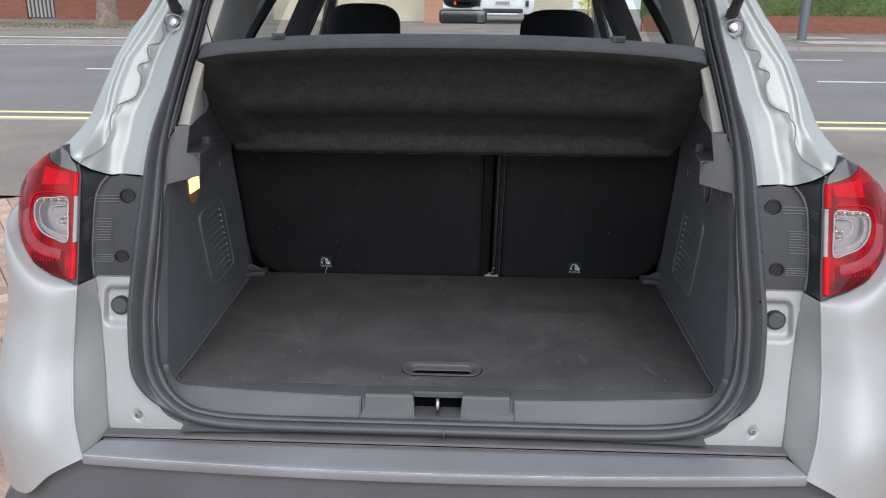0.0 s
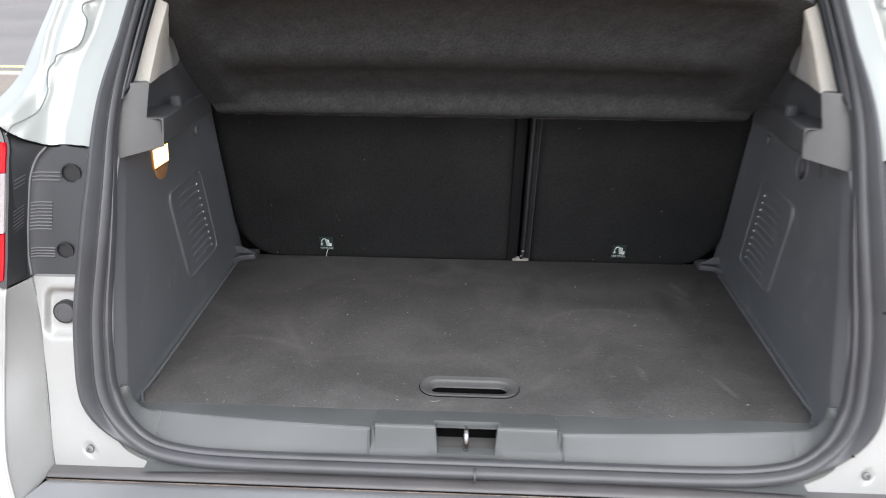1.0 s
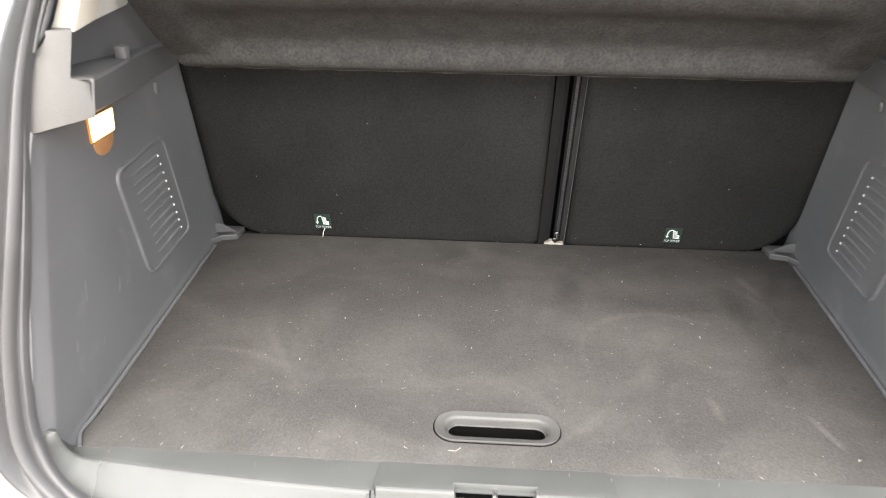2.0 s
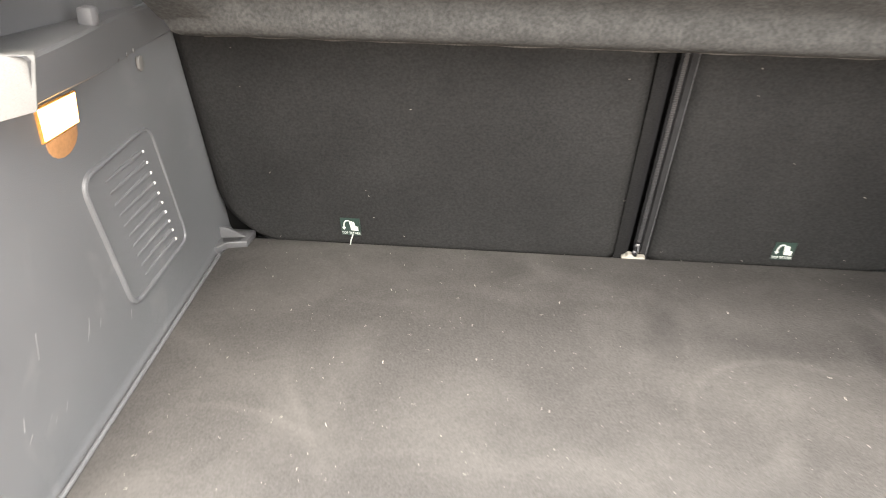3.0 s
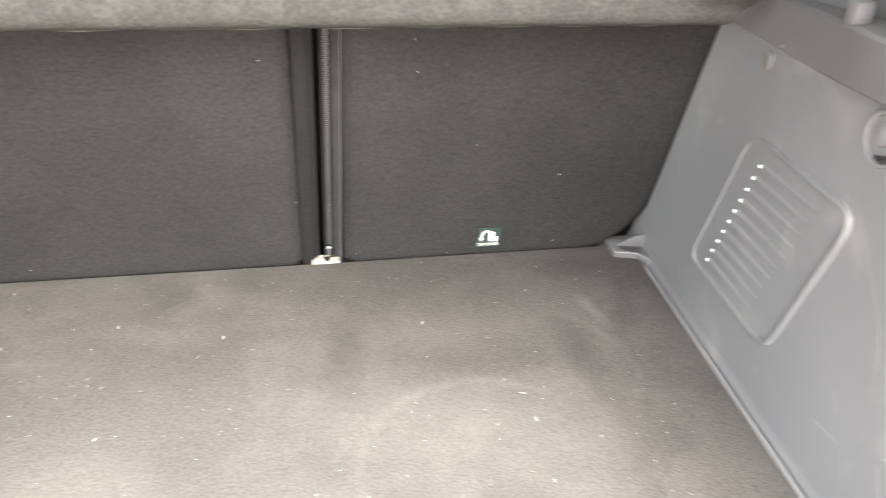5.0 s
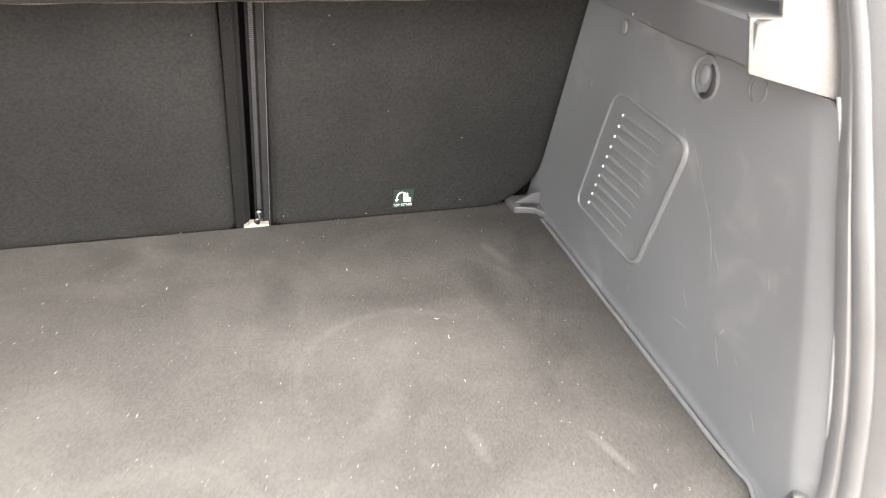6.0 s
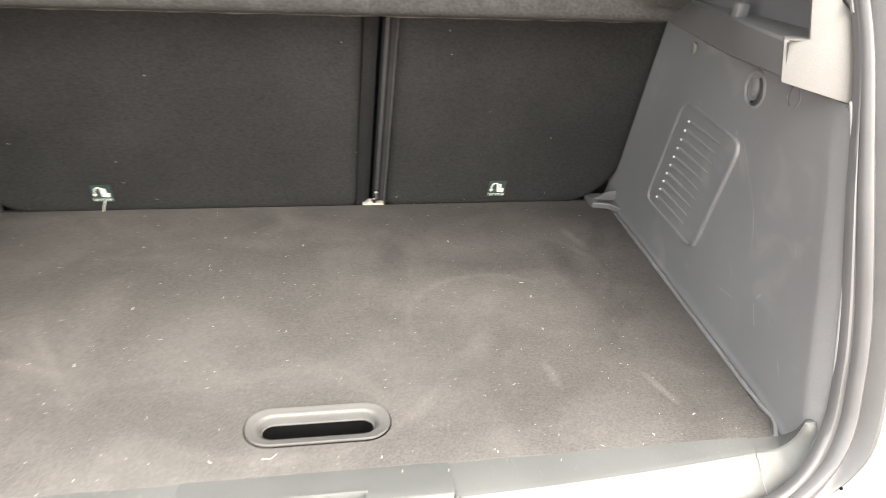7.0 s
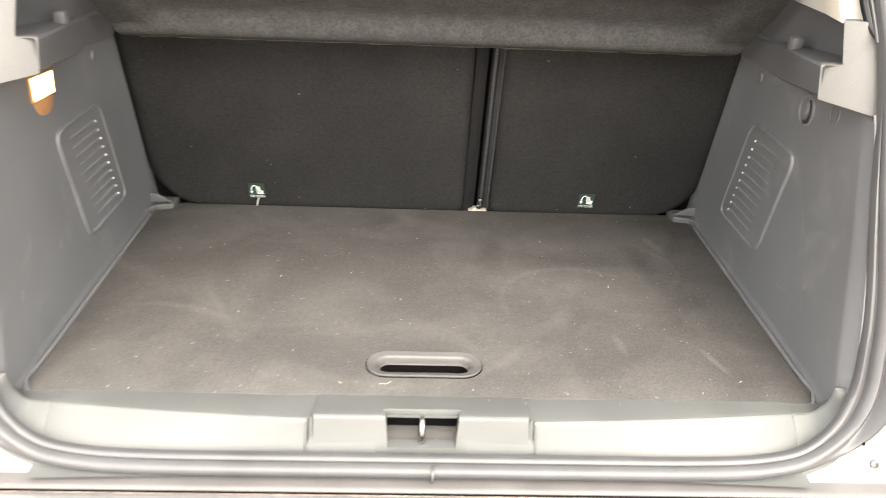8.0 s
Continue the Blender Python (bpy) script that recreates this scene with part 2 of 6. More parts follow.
# brushed streaks, pale and dark
for sx_, sy_, turn, along, across, much, color in ((0.424, 0.134, -71, 0.045, 0.007, 0.45, (0.27, 0.26, 0.245)), (0.302, 0.175, 95, 0.035, 0.009, 0.35, (0.26, 0.25, 0.235)), (0.452, 0.55, -80, 0.05, 0.012, 0.3, (0.24, 0.23, 0.215)),
                                                   (0.410, 0.465, 92, 0.13, 0.034, 0.78, None), (0.485, 0.52, 75, 0.12, 0.022, 0.6, None), (0.24, 0.48, 8, 0.20, 0.055, 0.3, None), (-0.33, 0.22, 30, 0.12, 0.05, 0.25, None), (0.12, 0.50, 82, 0.16, 0.03, 0.55, None)):
    dx, dy = math_node("SUBTRACT", sep.outputs["X"], sx_), math_node("SUBTRACT", sep.outputs["Y"], sy_)
    c_, s_ = math.cos(radians(turn)), math.sin(radians(turn))
    u = math_node("DIVIDE", math_node("ADD", math_node("MULTIPLY", dx, c_), math_node("MULTIPLY", dy, s_)), along)
    v = math_node("DIVIDE", math_node("ADD", math_node("ADD", math_node("MULTIPLY", dx, -s_), math_node("MULTIPLY", dy, c_)), wander), across)
    inside = math_node("SUBTRACT", 1.0, math_node("ADD", math_node("MULTIPLY", u, u), math_node("MULTIPLY", v, v)), True)
    mask = math_node("MULTIPLY", math_node("MULTIPLY", inside, fade), much)
    last = blend_in(mask, color or (0.55, 0.55, 0.56), color is None)
# darker towards the far right corner of the board, with a noisy edge
far_noise = cn.new("ShaderNodeTexNoise")
far_noise.inputs["Scale"].default_value, far_noise.inputs["Detail"].default_value, far_noise.inputs["Distortion"].default_value = 4.5, 7, 0.4
cl.new(ctc.outputs["Object"], far_noise.inputs["Vector"])
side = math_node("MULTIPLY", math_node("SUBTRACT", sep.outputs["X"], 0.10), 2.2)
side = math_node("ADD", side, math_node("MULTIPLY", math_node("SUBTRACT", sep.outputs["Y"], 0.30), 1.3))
far_mask = math_node("MULTIPLY", math_node("ADD", math_node("MULTIPLY", math_node("SUBTRACT", far_noise.outputs["Fac"], 0.47), 3.2), side), 1.3, True)
far_mix = cn.new("ShaderNodeMix")
far_mix.data_type, far_mix.blend_type = "RGBA", "MULTIPLY"
far_mix.inputs["B"].default_value = (0.79, 0.792, 0.796, 1)
cl.new(far_mask, far_mix.inputs["Factor"])
cl.new(last, far_mix.inputs["A"])
# felted clumps of the pile, a few millimetres across
clump = cn.new("ShaderNodeTexNoise")
clump.inputs["Scale"].default_value, clump.inputs["Detail"].default_value, clump.inputs["Distortion"].default_value = 120, 4, 1.6
cl.new(ctc.outputs["Object"], clump.inputs["Vector"])
clumpr = cn.new("ShaderNodeMapRange")
for key, value in (("From Min", 0.30), ("From Max", 0.70), ("To Min", 0.90), ("To Max", 1.10)):
    clumpr.inputs[key].default_value = value
cl.new(clump.outputs["Fac"], clumpr.inputs["Value"])
clumpx = cn.new("ShaderNodeMix")
clumpx.data_type, clumpx.blend_type = "RGBA", "MULTIPLY"
clumpx.inputs["Factor"].default_value = 1
cl.new(far_mix.outputs["Result"], clumpx.inputs["A"])
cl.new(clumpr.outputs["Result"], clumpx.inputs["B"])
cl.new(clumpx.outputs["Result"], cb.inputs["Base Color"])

# pale rubbed marks on the grained side linings
tn, tl_, tb = nodes_of(TRIM)
ttc, rub = tn.new("ShaderNodeTexCoord"), tn.new("ShaderNodeTexNoise")
rub.inputs["Scale"].default_value, rub.inputs["Detail"].default_value, rub.inputs["Distortion"].default_value = 11, 7, 0.8
tl_.new(ttc.outputs["Object"], rub.inputs["Vector"])
tramp = tn.new("ShaderNodeValToRGB")
tramp.color_ramp.elements[0].position, tramp.color_ramp.elements[1].position = 0.58, 0.78
tramp.color_ramp.elements[1].color = (0.45, 0.45, 0.45, 1)
tl_.new(rub.outputs["Fac"], tramp.inputs["Fac"])
tmix = tn.new("ShaderNodeMix")
tmix.data_type = "RGBA"
tmix.inputs["B"].default_value = (0.26, 0.26, 0.26, 1)
tl_.new(tramp.outputs["Color"], tmix.inputs["Factor"])
tl_.new(tb.inputs["Base Color"].links[0].from_socket, tmix.inputs["A"])
tl_.new(tmix.outputs["Result"], tb.inputs["Base Color"])

ASPHALT = mat("asphalt", (0.170, 0.159, 0.151), 0.9, 0, 0.18, 0.6, 90, 0.5, bumpdist=0.004)
TARMAC = mat("footway_tarmac", (0.200, 0.172, 0.145), 0.9, 0, 0.25, 1.3, 70, 0.4, bumpdist=0.003, grain=0.15)
GROUND = mat("ground", (0.20, 0.18, 0.15), 0.95, 0, 0.2, 0.5, 30, 0.4, bumpdist=0.01)
KERB = mat("kerb_stone", (0.36, 0.33, 0.30), 0.85, 0, 0.15, 2, 60, 0.3, bumpdist=0.003)
YELLOW = mat("yellow_line", (0.80, 0.70, 0.30), 0.7, 0, 0.12, 3, 60, 0.2)
WHITEL = mat("white_line", (0.70, 0.69, 0.67), 0.7, 0, 0.12, 3, 60, 0.2)
BLOCK = mat("paving_block", (0.39, 0.28, 0.21), 0.9, 0, 0.2, 9, 140, 0.5, bumpdist=0.003, spread=0.22)
JOINT = mat("paving_joint", (0.13, 0.10, 0.075), 0.95, 0, 0.25, 9, 120, 0.5, bumpdist=0.004)
BARK = mat("bark", (0.27, 0.21, 0.16), 0.95, 0, 0.3, 6, 30, 0.9, bumpdist=0.02)
LEAF = mat("hedge_leaf", (0.105, 0.155, 0.040), 0.6, 0, 0.35, 3, 40, 0.0)
GRASS = mat("verge_grass", (0.19, 0.185, 0.085), 0.8, 0, 0.35, 3, 40, 0.0)
POST = mat("galvanised_post", (0.17, 0.19, 0.21), 0.5, 0.5, 0.1, 6, 60, 0.1)
RENDER_W = mat("beige_render", (0.60, 0.54, 0.41), 0.9, 0, 0.12, 1.2, 40, 0.3, bumpdist=0.004)
CARWHITE = mat("white_car_paint", (0.78, 0.79, 0.80), 0.25, 0, 0.02, 3, 300, 0.0, coat=0.8)
CARDARK = mat("dark_car_trim", (0.03, 0.03, 0.033), 0.4, 0, 0.1, 6, 300, 0.1)
HEADL = mat("headlamp_glass", (0.25, 0.27, 0.30), 0.1, 0.4, 0.2, 30, 300, 0.0, coat=1)
FLOWER = mat("yellow_blossom", (0.75, 0.66, 0.05), 0.7, 0, 0.2, 12, 60, 0.0)
GATEM = mat("dark_gate_paint", (0.06, 0.075, 0.085), 0.5, 0, 0.1, 9, 100, 0.1)


def brick_mat(name, a, b_, joint):
    m = mat(name, a, 0.9, 0, 0.15, 2.0, 60, 0.4, bumpdist=0.004)
    n, l, p = nodes_of(m)
    tc = n.new("ShaderNodeTexCoord")
    mp = n.new("ShaderNodeMapping")
    mp.inputs["Rotation"].default_value = (radians(90), 0, 0)
    br = n.new("ShaderNodeTexBrick")
    for k, v in (("Scale", 1.0), ("Mortar Size", 0.006), ("Brick Width", 0.225), ("Row Height", 0.075), ("Bias", -0.2)):
        br.inputs[k].default_value = v
    br.inputs["Color1"].default_value, br.inputs["Color2"].default_value, br.inputs["Mortar"].default_value = (*a, 1), (*b_, 1), (*joint, 1)
    l.new(tc.outputs["Object"], mp.inputs["Vector"])
    l.new(mp.outputs["Vector"], br.inputs["Vector"])
    mx = n.new("ShaderNodeMix")
    mx.data_type, mx.blend_type = "RGBA", "MIX"
    mx.inputs["Factor"].default_value = 0.65
    l.new(p.inputs["Base Color"].links[0].from_socket, mx.inputs["A"])
    l.new(br.outputs["Color"], mx.inputs["B"])
    l.new(mx.outputs["Result"], p.inputs["Base Color"])
    return m


BRICK = brick_mat("red_brick", (0.27, 0.105, 0.065), (0.16, 0.075, 0.05), (0.21, 0.12, 0.085))
BRICKB = brick_mat("orange_brick", (0.52, 0.26, 0.16), (0.42, 0.20, 0.13), (0.42, 0.36, 0.29))

# ---- builders ----
BASES = {}


def thing(name, label, category, at=(0, 0, 0), group="", kind=""):
    """A top-level thing: an Empty at its base."""
    ob = new(name)
    ob.location = at
    ob.empty_display_size = 0.05
    BASES[ob] = Matrix.Translation(at)
    return tagged(ob, label, category, group, kind)


def part(name, bm, material, parent=None, label="", smooth=True, sharp=40):
    """Links a bmesh as one mesh object under a thing or a part."""
    bmesh.ops.recalc_face_normals(bm, faces=bm.faces)
    me = bpy.data.meshes.new(name)
    bm.to_mesh(me)
    bm.free()
    me.materials.append(material)
    if smooth:
        me.shade_smooth()
        me.set_sharp_from_angle(angle=radians(sharp))
    ob = new(name, me)
    if parent is not None:
        ob.parent = parent
        ob.matrix_parent_inverse = BASES.get(parent, Matrix()).inverted()
    return tagged(ob, label)


def setting(name, bm, material, label, category, smooth=False):
    return tagged(part(name, bm, material, None, "", smooth), label, category, "", "structure")


def curve(xs, ys):
    """A smooth curve through the given values."""
    xs, ys = np.array(xs, float), np.array(ys, float)
    sl = np.gradient(ys, xs)

    def at(x):
        x = min(max(x, xs[0]), xs[-1])
        i = min(max(int(np.searchsorted(xs, x)) - 1, 0), len(xs) - 2)
        h = xs[i + 1] - xs[i]
        t = (x - xs[i]) / h
        return float((2 * t**3 - 3 * t**2 + 1) * ys[i] + (t**3 - 2 * t**2 + t) * h * sl[i] + (-2 * t**3 + 3 * t**2) * ys[i + 1] + (t**3 - t**2) * h * sl[i + 1])

    return at


def smooth_path(pts, n=6, closed=False):
    """Catmull-Rom through points."""
    p = [Vector(q) for q in pts]
    out = []
    m = len(p)
    for i in range(m if closed else m - 1):
        a = p[(i - 1) % m] if closed or i > 0 else p[i]
        b, c = p[i], p[(i + 1) % m]
        d = p[(i + 2) % m] if closed or i + 2 < m else c
        for k in range(n):
            t = k / n
            out.append(0.5 * (2 * b + (c - a) * t + (2 * a - 5 * b + 4 * c - d) * t * t + (3 * b - a - 3 * c + d) * t**3))
    if not closed:
        out.append(p[-1])
    return out


def smooth_rows(rows, n=4, m=4):
    """A finer grid through a coarse one."""
    fine = [smooth_path(r, m) for r in rows]
    cols = [smooth_path([r[j] for r in fine], n) for j in range(len(fine[0]))]
    return [[c[i] for c in cols] for i in range(len(cols[0]))]


def sheet(bm, rows, thick=None, closed=False):
    """A grid of faces through rows of points; with thick (a vector, or metres along the normal) it becomes a solid."""
    v = [[bm.verts.new(p) for p in r] for r in rows]
    w = len(rows[0])
    fs = []
    for i in range(len(rows) - 1):
        for j in range(w if closed else w - 1):
            try:
                fs.append(bm.faces.new((v[i][j], v[i][(j + 1) % w], v[i + 1][(j + 1) % w], v[i + 1][j])))
            except ValueError:
                pass
    if thick is not None:
        off = Vector(thick)
        u = [[bm.verts.new(Vector(p) + off) for p in r] for r in rows]
        for i in range(len(rows) - 1):
            for j in range(w if closed else w - 1):
                bm.faces.new((u[i][j], u[i + 1][j], u[i + 1][(j + 1) % w], u[i][(j + 1) % w]))
        for i in range(len(rows) - 1):
            if not closed:
                for j in (0, w - 1):
                    bm.faces.new((v[i][j], v[i + 1][j], u[i + 1][j], u[i][j]))
        for j in range(w if closed else w - 1):
            for i in (0, len(rows) - 1):
                bm.faces.new((v[i][j], v[i][(j + 1) % w], u[i][(j + 1) % w], u[i][j]))
    return bm


def box(x0, x1, y0, y1, z0, z1, bevel=0.0, seg=2, bm=None):
    bm = bm or bmesh.new()
    r = bmesh.ops.create_cube(bm, size=1, matrix=Matrix.LocRotScale(((x0 + x1) / 2, (y0 + y1) / 2, (z0 + z1) / 2), None, (abs(x1 - x0), abs(y1 - y0), abs(z1 - z0))))
    if bevel:
        bmesh.ops.bevel(bm, geom=list({e for v in r["verts"] for e in v.link_edges}), offset=bevel, segments=seg, profile=0.5, affect="EDGES")
    return bm


def prism(poly, off, bm=None, bevel=0.0):
    """A solid from a polygon in space, pushed along off."""
    bm = bm or bmesh.new()
    a = [bm.verts.new(p) for p in poly]
    b = [bm.verts.new(Vector(p) + Vector(off)) for p in poly]
    f = [bm.faces.new(a), bm.faces.new(b[::-1])]
    n = len(poly)
    for i in range(n):
        f.append(bm.faces.new((a[i], b[i], b[(i + 1) % n], a[(i + 1) % n])))
    if bevel:
        bmesh.ops.recalc_face_normals(bm, faces=bm.faces)
        es = [e for e in bm.edges if len(e.link_faces) == 2 and e.calc_face_angle(0) > 0.6]
        bmesh.ops.bevel(bm, geom=es, offset=bevel, segments=2, profile=0.5, affect="EDGES")
    return bm


def tube(pts, r, seg=8, closed=False, bm=None, flat=1.0):
    """A round bar along points."""
    bm = bm or bmesh.new()
    pts = [Vector(p) for p in pts]
    n = len(pts)
    rings = []
    a = None
    for i, p in enumerate(pts):
        d = (pts[(i + 1) % n] - pts[i - 1]) if closed else (pts[min(i + 1, n - 1)] - pts[max(i - 1, 0)])
        d.normalize()
        if a is None:
            a = d.cross(min((Vector((1, 0, 0)), Vector((0, 1, 0)), Vector((0, 0, 1))), key=lambda q: abs(q.dot(d))))
        a = a - d * a.dot(d)
        a.normalize()
        b = a.cross(d)
        rr = r[i] if isinstance(r, (list, tuple)) else r
        rings.append([bm.verts.new(p + rr * (math.cos(2 * math.pi * k / seg) * a + flat * math.sin(2 * math.pi * k / seg) * b)) for k in range(seg)])
    for i in range(n if closed else n - 1):
        q, w = rings[i], rings[(i + 1) % n]
        for k in range(seg):
            bm.faces.new((q[k], q[(k + 1) % seg], w[(k + 1) % seg], w[k]))
    if not closed:
        bm.faces.new(rings[0][::-1])
        bm.faces.new(rings[-1])
    return bm


def rod(p0, p1, r0, r1=None, seg=16, bm=None):
    return tube([p0, p1], [r0, r0 if r1 is None else r1], seg, False, bm)


def lathe(profile, centre, axis, seg=24, bm=None):
    """Turns (radius, along) pairs round an axis."""
    bm = bm or bmesh.new()
    q = Vector(axis).to_track_quat("Z", "Y")
    rings = [[bm.verts.new(Vector(centre) + q @ Vector((r * math.cos(2 * math.pi * k / seg), r * math.sin(2 * math.pi * k / seg), h))) for k in range(seg)] for r, h in profile]
    for a, b in zip(rings, rings[1:]):
        for k in range(seg):
            bm.faces.new((a[k], a[(k + 1) % seg], b[(k + 1) % seg], b[k]))
    bm.faces.new(rings[0][::-1])
    bm.faces.new(rings[-1])
    return bm


def blob(centre, size, seg=20, power=2.0, bm=None):
    """A rounded cushion: power 2 is an ellipsoid, higher is boxier."""
    bm = bm or bmesh.new()
    r = bmesh.ops.create_uvsphere(bm, u_segments=seg, v_segments=seg // 2 + 2, radius=1)
    for v in r["verts"]:
        c = v.co
        k = (abs(c.x) ** power + abs(c.y) ** power + abs(c.z) ** power) ** (-1 / power)
        v.co = Vector(centre) + Vector((c.x * k * size[0], c.y * k * size[1], c.z * k * size[2]))
    return bm


def round_rect(w, h, r, n=6):
    """The outline of a rounded rectangle about 0."""
    out = []
    for cx, cy, a in ((w / 2 - r, h / 2 - r, 0), (-w / 2 + r, h / 2 - r, 90), (-w / 2 + r, -h / 2 + r, 180), (w / 2 - r, -h / 2 + r, 270)):
        out += [(cx + r * math.cos(radians(a + 90 * k / n)), cy + r * math.sin(radians(a + 90 * k / n))) for k in range(n + 1)]
    return out


def cut(ob, bm):
    """Takes the solid bm out of ob's mesh."""
    bmesh.ops.recalc_face_normals(bm, faces=bm.faces)
    me = bpy.data.meshes.new("cutter")
    bm.to_mesh(me)
    bm.free()
    c = new("cutter", me)
    md = ob.modifiers.new("cut", "BOOLEAN")
    md.object, md.operation, md.solver = c, "DIFFERENCE", "EXACT"
    dg = bpy.context.evaluated_depsgraph_get()
    dg.update()
    done = bpy.data.meshes.new_from_object(ob.evaluated_get(dg))
    ob.modifiers.remove(md)
    ob.data = done
    bpy.data.objects.remove(c)
    done.shade_smooth()
    done.set_sharp_from_angle(angle=radians(40))
    return ob


def step(a, b, x):
    t = min(max((x - a) / (b - a), 0), 1)
    return t * t * (3 - 2 * t)

# ---- the car ----
car = thing("car", "silver compact crossover car with its tailgate open, on a block-paved drive", "car", (0, 1.8, 0.12))
gy = curve([0.0, 0.50, 0.64, 0.75, 0.86, 0.94, 1.0, 1.15, 1.4, 1.65], [-0.06, -0.060, -0.057, -0.020, 0.016, 0.043, 0.066, 0.13, 0.29, 0.46])

# rubber seal round the boot's opening
half = [(0.0, 0.640), (0.2, 0.640), (0.34, 0.6405), (0.43, 0.645), (0.495, 0.660), (0.545, 0.698), (0.570, 0.75), (0.5775, 0.81), (0.579, 0.87), (0.573, 0.95), (0.567, 1.05),
        (0.563, 1.15), (0.550, 1.25), (0.533, 1.36), (0.515, 1.46), (0.455, 1.55), (0.37, 1.605), (0.2, 1.62), (0.0, 1.622)]
loop2 = smooth_path([(x, z, 0) for x, z in half], 5)
loop2 = loop2 + [Vector((-p.x, p.y, 0)) for p in loop2[-2:0:-1]]
seal_rows = []
lip_rows, lip_bead = {-1: [], 1: []}, {-1: [], 1: []}
profile = [(-0.034, -0.004), (-0.034, 0.004), (-0.031, 0.008), (-0.027, 0.0085), (-0.023, 0.006), (-0.0205, 0.006), (-0.0195, 0.012), (-0.016, 0.0185), (-0.011, 0.020), (-0.007, 0.0170), (-0.0042, 0.0095),
           (-0.0012, 0.0110), (0.0018, 0.0205), (0.008, 0.0285), (0.014, 0.027), (0.0195, 0.019), (0.022, 0.009), (0.022, -0.004)]
flat_profile = [(-0.034, -0.004), (-0.034, 0.004), (-0.032, 0.0075), (-0.0285, 0.0085), (-0.0265, 0.0070), (-0.0250, 0.0055), (-0.0238, 0.0075), (-0.0222, 0.0110), (-0.0195, 0.0138), (-0.0168, 0.0152), (-0.0145, 0.0155),
                (-0.0122, 0.0150), (-0.0100, 0.0138), (-0.0080, 0.0115), (-0.0065, 0.0085), (-0.0058, 0.0045), (-0.0058, 0.0), (-0.0058, -0.006)]
for i, p in enumerate(loop2):
    d = (loop2[(i + 1) % len(loop2)] - loop2[i - 1]).normalized()
    out = Vector((d.y, -d.x, 0))
    z = p.y
    slope = (gy(z + 0.01) - gy(z - 0.01)) / 0.02
    rear = Vector((0, -1, slope)).normalized()
    up = Vector((0, slope, 1)).normalized()
    c = Vector((p.x, gy(z), z))
    squeeze = float(np.interp(z, [1.0, 1.18, 1.25, 1.4], [1.0, 0.74, 0.50, 0.46]))
    lip = (float(np.interp(z, [0.70, 0.78, 0.87, 0.95, 1.05, 1.10], [0.034, 0.031, 0.0305, 0.0275, 0.0225, 0.0205])) - 0.0195) / 0.0145
    inward = -(out.x * Vector((1, 0, 0)) + out.y * up)
    if z > 1.162 and abs(p.x) > 0.3:
        deep = step(1.150, 1.20, z)
        lip_rows[-1 if p.x < 0 else 1].append([c + inward * a * (0.30 + 0.70 * deep) + rear * r * deep for a, r in ((0.006, 0.001), (0.0095, 0.001), (0.0115, -0.004), (0.0135, -0.004), (0.0175, -0.0035), (0.021, -0.006), (0.0225, -0.009), (0.0225, -0.014))])
        lip_bead[-1 if p.x < 0 else 1].append(c + inward * 0.0155 - rear * 0.001)
    full = step(0.648, 0.750, z)
    shape = [(a0 + (a1 - a0) * full, r0 + (r1 - r0) * full) for (a0, r0), (a1, r1) in zip(flat_profile, profile)]
    seal_rows.append([c + squeeze * (a if a > -0.02 else -0.0195 + (a + 0.0195) * lip) * (out.x * Vector((1, 0, 0)) + out.y * up) + r * squeeze * rear for a, r in shape])
bm = bmesh.new()
sheet(bm, seal_rows + [seal_rows[0]])
bmesh.ops.remove_doubles(bm, verts=bm.verts, dist=1e-5)
seal = part("boot_seal", bm, RUBBER, car, "black rubber door seal with a round bead", sharp=48)
for s in (-1, 1):
    inner_lip = part("inner_lip", sheet(bmesh.new(), lip_rows[s]), LIPM, seal, "black inner lip of the seal", sharp=50)
    part("lip_bead", tube(lip_bead[s], 0.0023, 8), RUBBER, inner_lip)
part("seal_joint", rod((0.0055, -0.0648, 0.6552), (0.0085, -0.0648, 0.6552), 0.0112, seg=16), RUBBER, seal)
for x, z in ((-0.586, 0.936), (0.586, 0.991), (0.583, 0.905), (0.549, 0.707)):
    part("seal_vent", blob((x, gy(z) - (0.027 if z > 0.8 else 0.0225), z), (0.0022, 0.002, 0.0022), 8), VOID, seal)

# seal's outer edge, by height, for what butts against it
sx = curve([0.62, 0.645, 0.66, 0.70, 0.75, 0.81, 0.87, 0.95, 1.05, 1.15, 1.25, 1.36, 1.46, 1.55, 1.62],
           [0.43, 0.49, 0.525, 0.562, 0.588, 0.596, 0.597, 0.592, 0.588, 0.578, 0.562, 0.545, 0.527, 0.475, 0.40])


CH_Z = [1.085, 1.122, 1.158, 1.21, 1.263, 1.316, 1.371, 1.40, 1.46, 1.63]
CH_X = [  # creases of the rain channel, from the seal to the outer edge
    (0.600, 0.638, 0.652, 0.690, 0.705, 0.728, 0.749), (0.599, 0.640, 0.656, 0.680, 0.690, 0.718, 0.748), (0.598, 0.632, 0.646, 0.664, 0.674, 0.706, 0.745),
    (0.590, 0.628, 0.644, 0.659, 0.668, 0.678, 0.714), (0.585, 0.608, 0.620, 0.652, 0.665, 0.676, 0.699), (0.576, 0.598, 0.611, 0.639, 0.653, 0.664, 0.684),
    (0.566, 0.580, 0.590, 0.604, 0.620, 0.638, 0.661), (0.560, 0.574, 0.583, 0.592, 0.608, 0.623, 0.643), (0.545, 0.556, 0.562, 0.572, 0.584, 0.596, 0.616), (0.415, 0.43, 0.44, 0.45, 0.46, 0.47, 0.485)]
